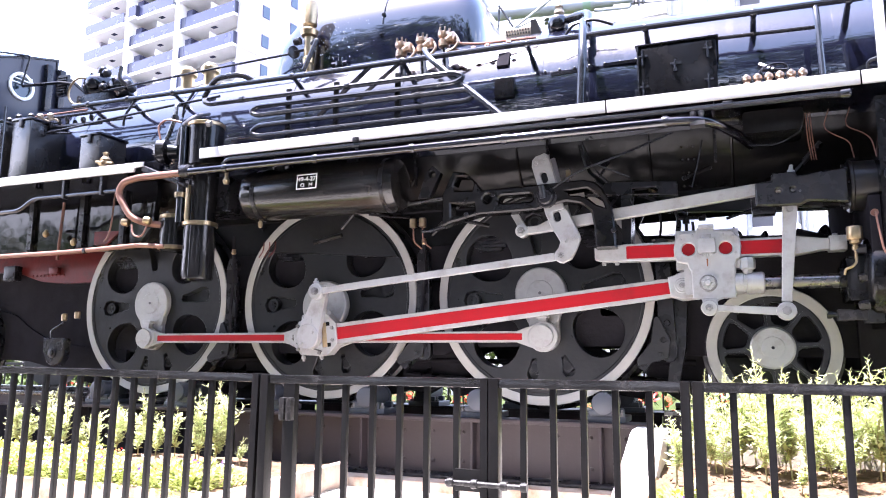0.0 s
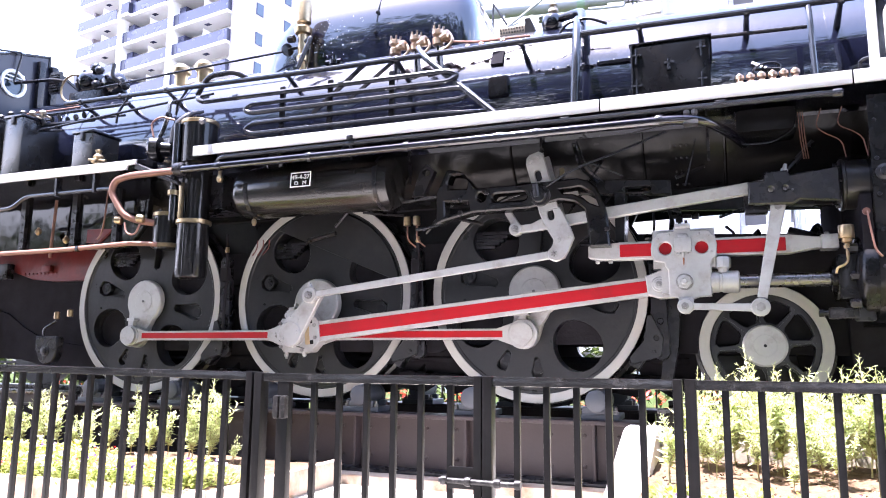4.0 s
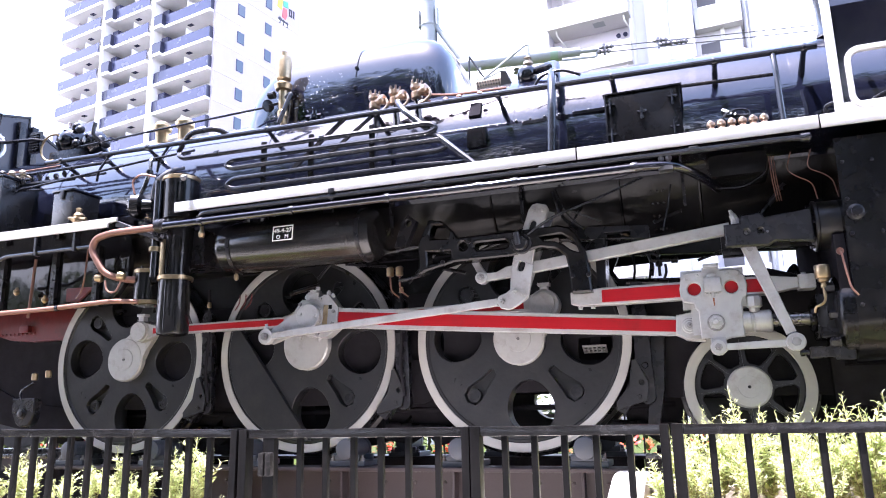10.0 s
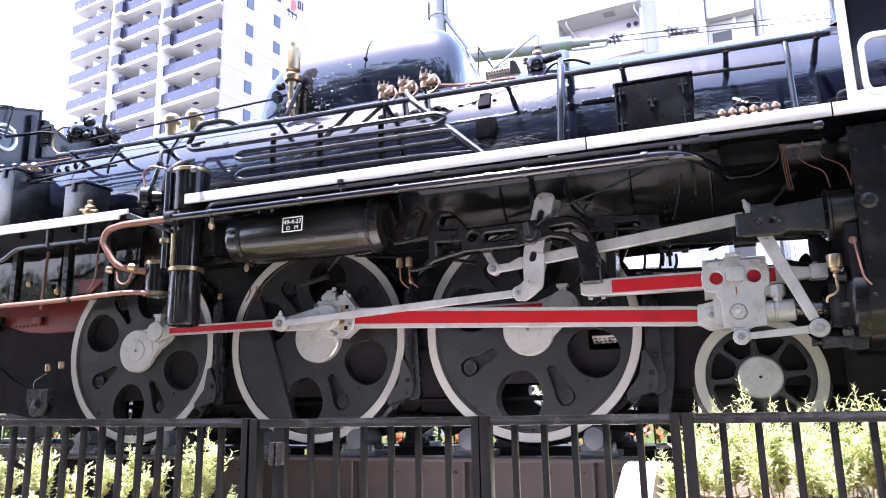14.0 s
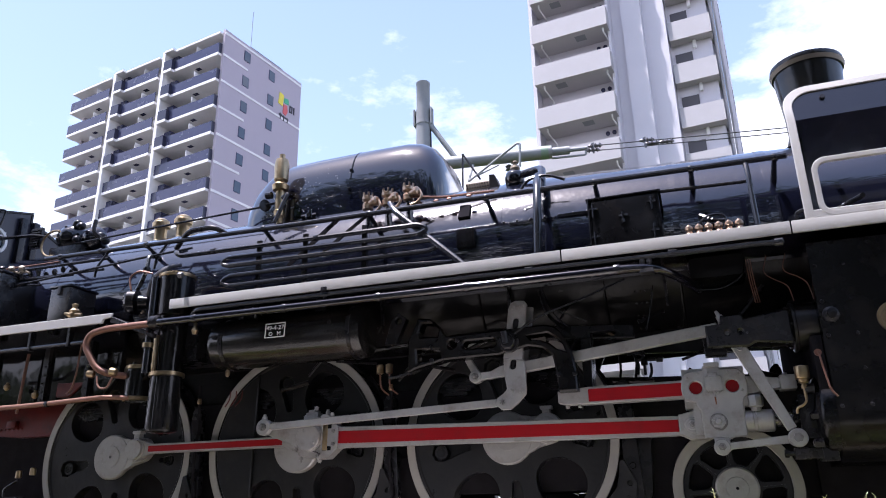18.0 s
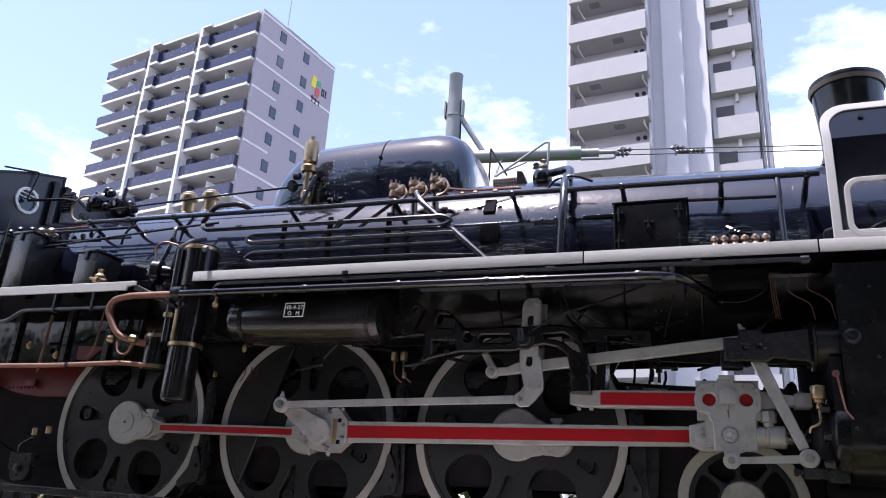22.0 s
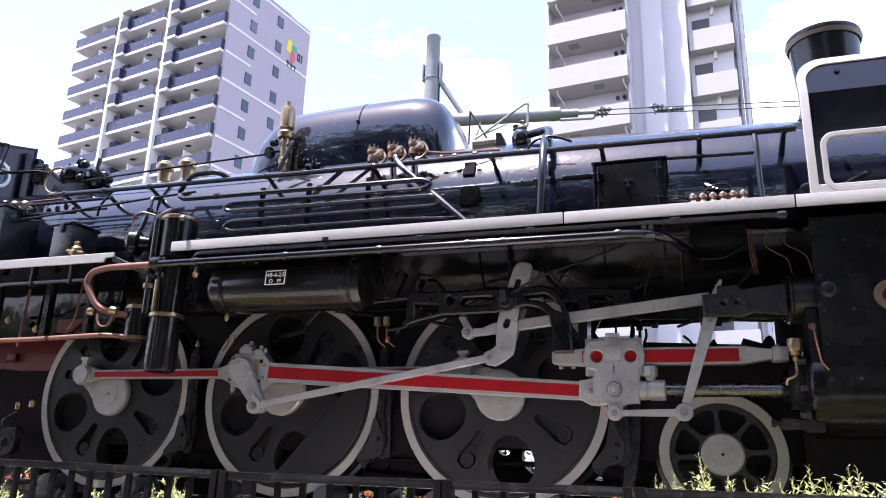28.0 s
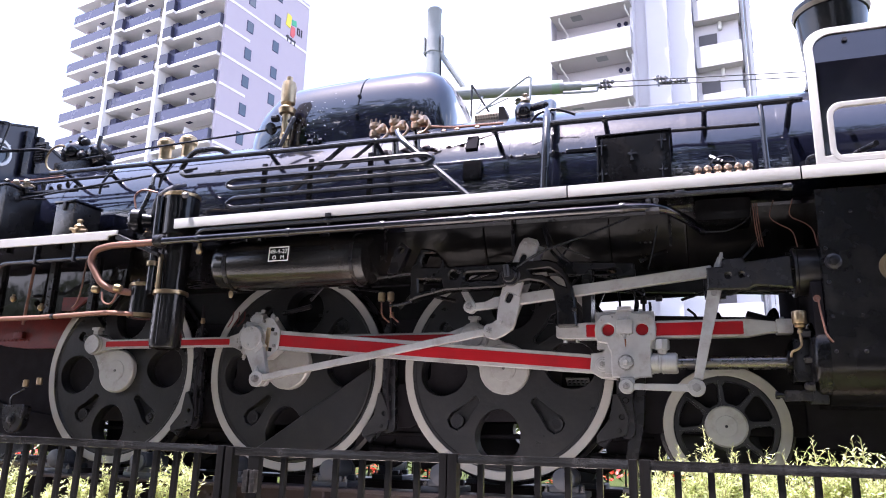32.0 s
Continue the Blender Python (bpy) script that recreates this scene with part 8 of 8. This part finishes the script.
for k in range(14):
    z = 1.70 + k * FL
    zs = z - 0.88
    bm = bmesh.new()
    box(bm, 0.10, 4.85, -0.9, 0.9, z - 0.18, z)
    part("balcony_slab", bm, R_BALC, house2)
    bm = bmesh.new()
    box(bm, 0.10, 4.85, -0.92, -0.78, z - 0.22, z + 1.12)
    box(bm, 4.72, 4.85, -0.8, 0.9, z - 0.22, z + 1.12)
    part("balcony_parapet", bm, R_BALC, house2)
    shape("balcony_door", B_GLASS, house2, box, 1.080, 2.610, 0.82, 0.94, z + 0.1, z + 2.0)
    shape("balcony_door", B_GLASS, house2, box, 0.315, 0.630, 0.82, 0.94, z + 0.4, z + 2.2)
    for q in range(2):
        shape("air_outlet", B_PANEL, house2, disc, 3.9 + 0.4 * q, z + 2.35, 0.13, 0.80, 0.92, 10)
    shape("ceiling_hatch", POLE, house2, box, 1.25 + 1.45 * (k % 2), 1.9 + 1.45 * (k % 2), -0.4, 0.2, z - 0.19, z - 0.17)
    for px in (0.6, 4.52):
        shape("drain_pipe", B_WHITE, house2, tube, [(px, -0.55, z + FL - 0.2), (px, -0.5, z + FL - 0.45), (px + 0.2, 0.6, z + FL - 0.75), (px + 0.2, 0.7, z)], 0.05, 7, 0.1)
    bm = bmesh.new()
    box(bm, 8.10, 10.55, 1.5, 4.35, zs - 0.16, zs)
    box(bm, 8.10, 10.55, 1.45, 1.58, zs - 0.2, zs + 1.12)
    box(bm, 10.42, 10.55, 1.5, 2.95, zs - 0.2, zs + 1.12)
    part("balcony_parapet", bm, R_BALC, house2)
    shape("stair_door", B_DOOR, house2, box, 8.25, 9.25, 2.10, 2.22, zs, zs + 2.15)
    shape("stair_lamp", B_WHITE, house2, soft_box, 9.35, 9.55, 1.95, 2.15, zs + 2.3, zs + 2.83, 0.03)
for x in (10.66, 10.86):
    shape("down_pipe", R_BALC, house2, rod, (x, 2.6, 0), (x, 2.6, 44), 0.09, 8)
shape("stair_back_wall", R_WALL, house2, box, 8.02, 10.43, 2.2, 4.29, 0, 44)
shape("side_fin", R_WALL, house2, box, 10.90, 11.08, 2.4, 8.8, 0, 44)
shape("recess_wall", R_WALL, house2, box, 10.43, 10.55, 2.96, 4.4, 0, 44)
for k in range(14):
    shape("side_window", B_DOOR, house2, box, 11.06, 11.10, 3.0, 3.5, 2.0 + k * FL, 3.4 + k * FL)

# low white building seen between boiler and wheels
low_house = thing("white_building", "low white building across the street with dark windows", "building")
bm = bmesh.new()
box(bm, 6, 46, 44, 56, GZ, 9.5)
part("wall", bm, B_WHITE, low_house)
for k in range(9):
    shape("window", B_GLASS, low_house, box, 8 + 4 * k, 10.4 + 4 * k, 43.93, 44.02, 3.2, 4.6)
    shape("window", B_GLASS, low_house, box, 8 + 4 * k, 10.4 + 4 * k, 43.93, 44.02, 6.4, 7.8)

# ---- overhead line pole behind the locomotive ----
pole = thing("catenary_pole", "grey galvanised pole with horizontal boom and insulators", "pole")
PXY = Vector((-3.45, 12.0, 0))
shape("mast", POLE, pole, lathe, [(0.24, GZ), (0.22, 11.7), (0.22, 11.72), (0.205, 11.72), (0.205, 12.58), (0.215, 12.6), (0.215, 12.66), (0.02, 12.68)], PXY, (0, 0, 1), 24)
shape("mast_collar", POLE, pole, lathe, [(0.23, 11.2), (0.24, 11.21), (0.24, 11.26), (0.23, 11.27)], PXY, (0, 0, 1), 24)
for s in (-1, 1):
    shape("mast_plate", POLE, pole, box, PXY.x + s * 0.27 - 0.02, PXY.x + s * 0.27 + 0.02, 11.9, 12.1, 11.2, 11.75)
bd = Vector((1, 0.13, 0)).normalized()
b0, bz = PXY + Vector((0, 0, 9.86)), 9.86
shape("boom", POLE, pole, rod, b0 - bd * 0.1, b0 + bd * 3.75, 0.19, 20)
shape("boom_tip", POLE, pole, rod, b0 + bd * 3.7, b0 + bd * 4.25, 0.12, 16)
shape("boom_tip", POLE, pole, rod, b0 + bd * 4.2, b0 + bd * 4.75, 0.06, 12)
shape("boom_band", GREEN_BAND, pole, rod, b0 + bd * 3.45, b0 + bd * 3.66, 0.196, 20, label="pale green band")
shape("boom_bracket", POLE, pole, tube, [b0 + bd * 3.75 - Vector((0, 0, 0.2)), b0 + bd * 4.7 - Vector((0, 0, 0.2)), b0 + bd * 4.7], 0.03, 6)
shape("strut", POLE, pole, rod, PXY + Vector((0.15, 0, 11.3)), b0 + bd * 0.95 + Vector((0, 0, 0.15)), 0.08, 10)
shape("strut", POLE, pole, rod, PXY + Vector((0.15, 0, 8.0)), b0 + bd * 0.8 - Vector((0, 0, 0.1)), 0.08, 10)
shape("stay", FRAME, pole, rod, PXY + Vector((0.22, 0, 11.2)), PXY + Vector((0.25, 0, 8.8)), 0.03, 6)
for dz in (0.06, -0.10):
    shape("wire", ZINC, pole, rod, b0 + bd * 4.75 + Vector((0, 0, dz)), b0 + bd * 30 + Vector((0, 0, dz * 0.6 - 0.45)), 0.016, 6)
for k, dz in ((4.78, -0.08), (4.86, 0.05), (6.28, 0.05), (6.40, -0.07), (6.80, -0.06)):
    at = b0 + bd * k + Vector((0, 0, dz))
    bm = bmesh.new()
    lathe(bm, [(0.02, -0.10), (0.045, -0.06), (0.05, -0.02), (0.09, 0), (0.04, 0.04), (0.04, 0.08), (0.085, 0.11), (0.04, 0.15), (0.04, 0.20), (0.08, 0.23), (0.02, 0.30)], at, bd, 12)
    part("insulator", bm, ZINC, pole)
    if k in (4.86, 6.28):
        shape("wire_clamp", ZINC, pole, box, -0.03, 0.03, -0.03, 0.03, -0.17, 0.14, Matrix.Translation(b0 + bd * (k + 0.05)))
for mt, p, q, r in ((FRAME, (-2.129, 11.6, 9.82), (-1.632, 11.6, 8.95), 0.028), (FRAME, (-2.129, 11.6, 9.82), (-2.149, 11.6, 8.70), 0.028), (POLE, (-1.743, 11.6, 9.06), (-1.068, 11.6, 9.30), 0.025)):
    shape("bracket_arm", mt, pole, rod, p, q, r, 8)
shape("bracket_arm", POLE, pole, tube, [(-1.97, 11.6, 8.94), (-0.56, 11.6, 9.85), (-0.46, 11.6, 9.84), (-0.49, 11.6, 9.15)], 0.034, 8, 0.06)
shape("bracket_foot", POLE, pole, rod, (-1.97, 11.6, 8.96), (-1.97, 12.2, 9.8), 0.04, 8)
shape("pole_insulator", ZINC, pole, lathe, [(0.05, -0.45), (0.11, -0.42), (0.06, -0.36), (0.11, -0.32), (0.05, -0.26)], b0 + bd * 2.5, (0, 0, 1), 12)


# ---- hedges behind the locomotive; unseen trees on the viewer's side, mirrored in the paint ----
def leafy(bm, rng, centre, size, count, ll):
    for k in range(count):
        d = Vector((rng.gauss(0, 1), rng.gauss(0, 1), rng.gauss(0, 1))).normalized()
        p = Vector(centre) + Vector((d.x * size[0], d.y * size[1], d.z * size[2])) * rng.uniform(0.55, 1.0)
        leaf(bm, p, d + Vector((rng.uniform(-0.8, 0.8), rng.uniform(-0.8, 0.8), rng.uniform(-0.8, 0.5))), Vector((0.1, 0.2, 1)), ll * rng.uniform(0.6, 1.3), ll * 0.3)


rng = random.Random(77)
hb = bmesh.new()
for k in range(64):
    leafy(hb, rng, (-17 + k * 0.55 + rng.uniform(-0.2, 0.2), 7.6 + rng.uniform(-0.3, 0.3), 0.5 + rng.uniform(-0.15, 0.3)), (0.60, 0.5, 1.15), 300, 0.19)
tagged(part("hedge", hb, LEAF_HEDGE, angle=180), "sunlit green hedge beyond the track", "hedge", kind="stuff")
back_fence = thing("back_fence", "low dark iron fence behind the track", "fence", "park fence")
shape("top_rail", FENCE, back_fence, box, -12, 12, 2.58, 2.62, 0.22, 0.26)
for k in range(120):
    shape("bar", FENCE, back_fence, box, -11.9 + 0.2 * k, -11.88 + 0.2 * k, 2.59, 2.61, GZ, 0.23)
rb = bmesh.new()
for k in range(26):
    c = (-8 + k * 0.7 + rng.uniform(-0.3, 0.3), 3.6 + rng.uniform(-0.3, 0.6), -0.25)
    for q in range(40):
        d = Vector((rng.gauss(0, 1), rng.gauss(0, 1), abs(rng.gauss(0, 1)))).normalized()
        leaf(rb, Vector(c) + d * 0.2, d, Vector((0, 0, 1)), 0.07, 0.025)
tagged(part("red_flower_bed", rb, PETAL_R, angle=180), "bed of red flowers behind the track", "flowers", kind="stuff")

# out of view: set to hold back sky light and darken reflections
for tx, ty, th in ((-21.5, -13.5, 5.4), (-16.8, -13.2, 4.6), (-12.6, -12.8, 5.0), (-7.6, -11.2, 12.0), (-3.6, -10.9, 13.5), (1.5, -11.1, 13), (7, -10.9, 13.5), (12.5, -11.2, 12.5), (18, -11.0, 12)):
    rng = random.Random(int(tx * 7 + 1000))
    tree = thing("tree", "leafy tree with spreading crown, unseen behind the viewer", "tree", "park trees")
    bm = bmesh.new()
    tube(bm, [(tx, ty, GZ), (tx + 0.1, ty, th * 0.17), (tx - 0.1, ty + 0.1, th * 0.47)], 0.24, 10, 0.5)
    for k in range(7):
        a = 2 * math.pi * k / 7
        rod(bm, (tx, ty, th * (0.25 + 0.04 * (k % 3))), (tx + 2.2 * math.cos(a), ty + 2.0 * math.sin(a), th * (0.58 + 0.06 * (k % 3))), 0.1, 6, 0.03)
    part("trunk", bm, STEM, tree)
    bm = bmesh.new()
    for k in range(140 if th > 8 else 60):
        a, r = rng.uniform(0, 6.28), rng.uniform(0.3, 3.4)
        z = rng.uniform(0.8, th - 1.0)
        leafy(bm, rng, (tx + r * math.cos(a), ty + r * math.sin(a) * 0.7, z), (1.1, 0.9, 0.9), 44, 0.5)
    part("crown", bm, LEAF_DARK, tree, angle=180)


# ---- what moves: wheels, rods and valve gear, all driven by the crank angle ----
TURN = [-84.4, -271.7, -462.6, -652.8, -844.2, -1033.3, -1223.3, -1411.7, -1602.1, -1791.4, -1979.6, -2168.1, -2356.1, -2543.9, -2731.2, -2919.7, -3106.8]


def crank_angle(t):
    return radians(float(np.interp(t, np.linspace(0, 32, len(TURN)), TURN)))


def meet(a, ra, b, rb, side):
    """The point at ra from a and rb from b, to the given side of the way from a to b."""
    d = math.hypot(b[0] - a[0], b[1] - a[1])
    d = min(d, ra + rb - 1e-6)
    k = (ra * ra - rb * rb + d * d) / (2 * d)
    h = math.sqrt(max(0, ra * ra - k * k)) * side
    ux, uz = (b[0] - a[0]) / d, (b[1] - a[1]) / d
    return a[0] + k * ux - h * uz, a[1] + k * uz + h * ux


def lay(p, q, rest=0.0):
    """The pose of a rod whose origin lies at p and that points to q; rest: the angle at which it was drawn."""
    return pose(p[0], 0, p[1], 0, -math.degrees(math.atan2(q[1] - p[1], q[0] - p[0])) + rest, 0)


def motions():
    times = [k * 0.2 for k in range(161)]
    rows = {}

    def add(ob, t, m):
        rows.setdefault(ob, []).append((t, m))
    for t in times:
        a = crank_angle(t)
        deg = -math.degrees(a)
        pin = (CRANK * math.cos(a), AXLE + CRANK * math.sin(a))
        for x, w in wheels:
            add(w, t, pose(x, WY, AXLE, 0, deg, 0))
        for x, w in far_wheels:
            add(w, t, pose(x, 0.55, AXLE, 0, deg + 90, 0))
        for c in (coupling_rear, coupling_front):
            add(c, t, pose(pin[0], 0, pin[1]))
        wx = pin[0] + math.sqrt(ROD_L ** 2 - (AXLE - pin[1]) ** 2)
        add(main_rod, t, lay(pin, (wx, AXLE)))
        nut = (wx + 0.165, AXLE)
        add(cross, t, pose(nut[0], 0, nut[1]))
        add(return_crank, t, pose(0, 0, AXLE, 0, deg, 0))
        e = (E_R * math.cos(a + radians(E_A)), AXLE + E_R * math.sin(a + radians(E_A)))
        foot = meet(e, ECC_L, LINK, FOOT, -1)
        add(ecc_rod, t, lay(e, foot))
        swing = math.atan2(foot[0] - LINK[0], LINK[1] - foot[1])
        add(link, t, pose(LINK[0], 0, LINK[1], 0, -math.degrees(swing), 0))
        die = (LINK[0] + 0.21 * math.sin(swing), LINK[1] - 0.21 * math.cos(swing))
        tail = (die[0] - 0.245, die[1] + 0.0)
        top = (tail[0] + 1.796, 1.492)
        add(radius_rod, t, lay(tail, top))
        arm = (nut[0], nut[1] - 0.164)
        low_pin = meet(top, COMB_L, arm, UNI_L, 1)
        if low_pin[0] < arm[0]:
            low_pin = meet(top, COMB_L, arm, UNI_L, -1)
        add(comb, t, lay(top, low_pin, -90))
        add(union, t, lay(arm, low_pin))
    for ob, r in rows.items():
        walk(ob, r)


motions()
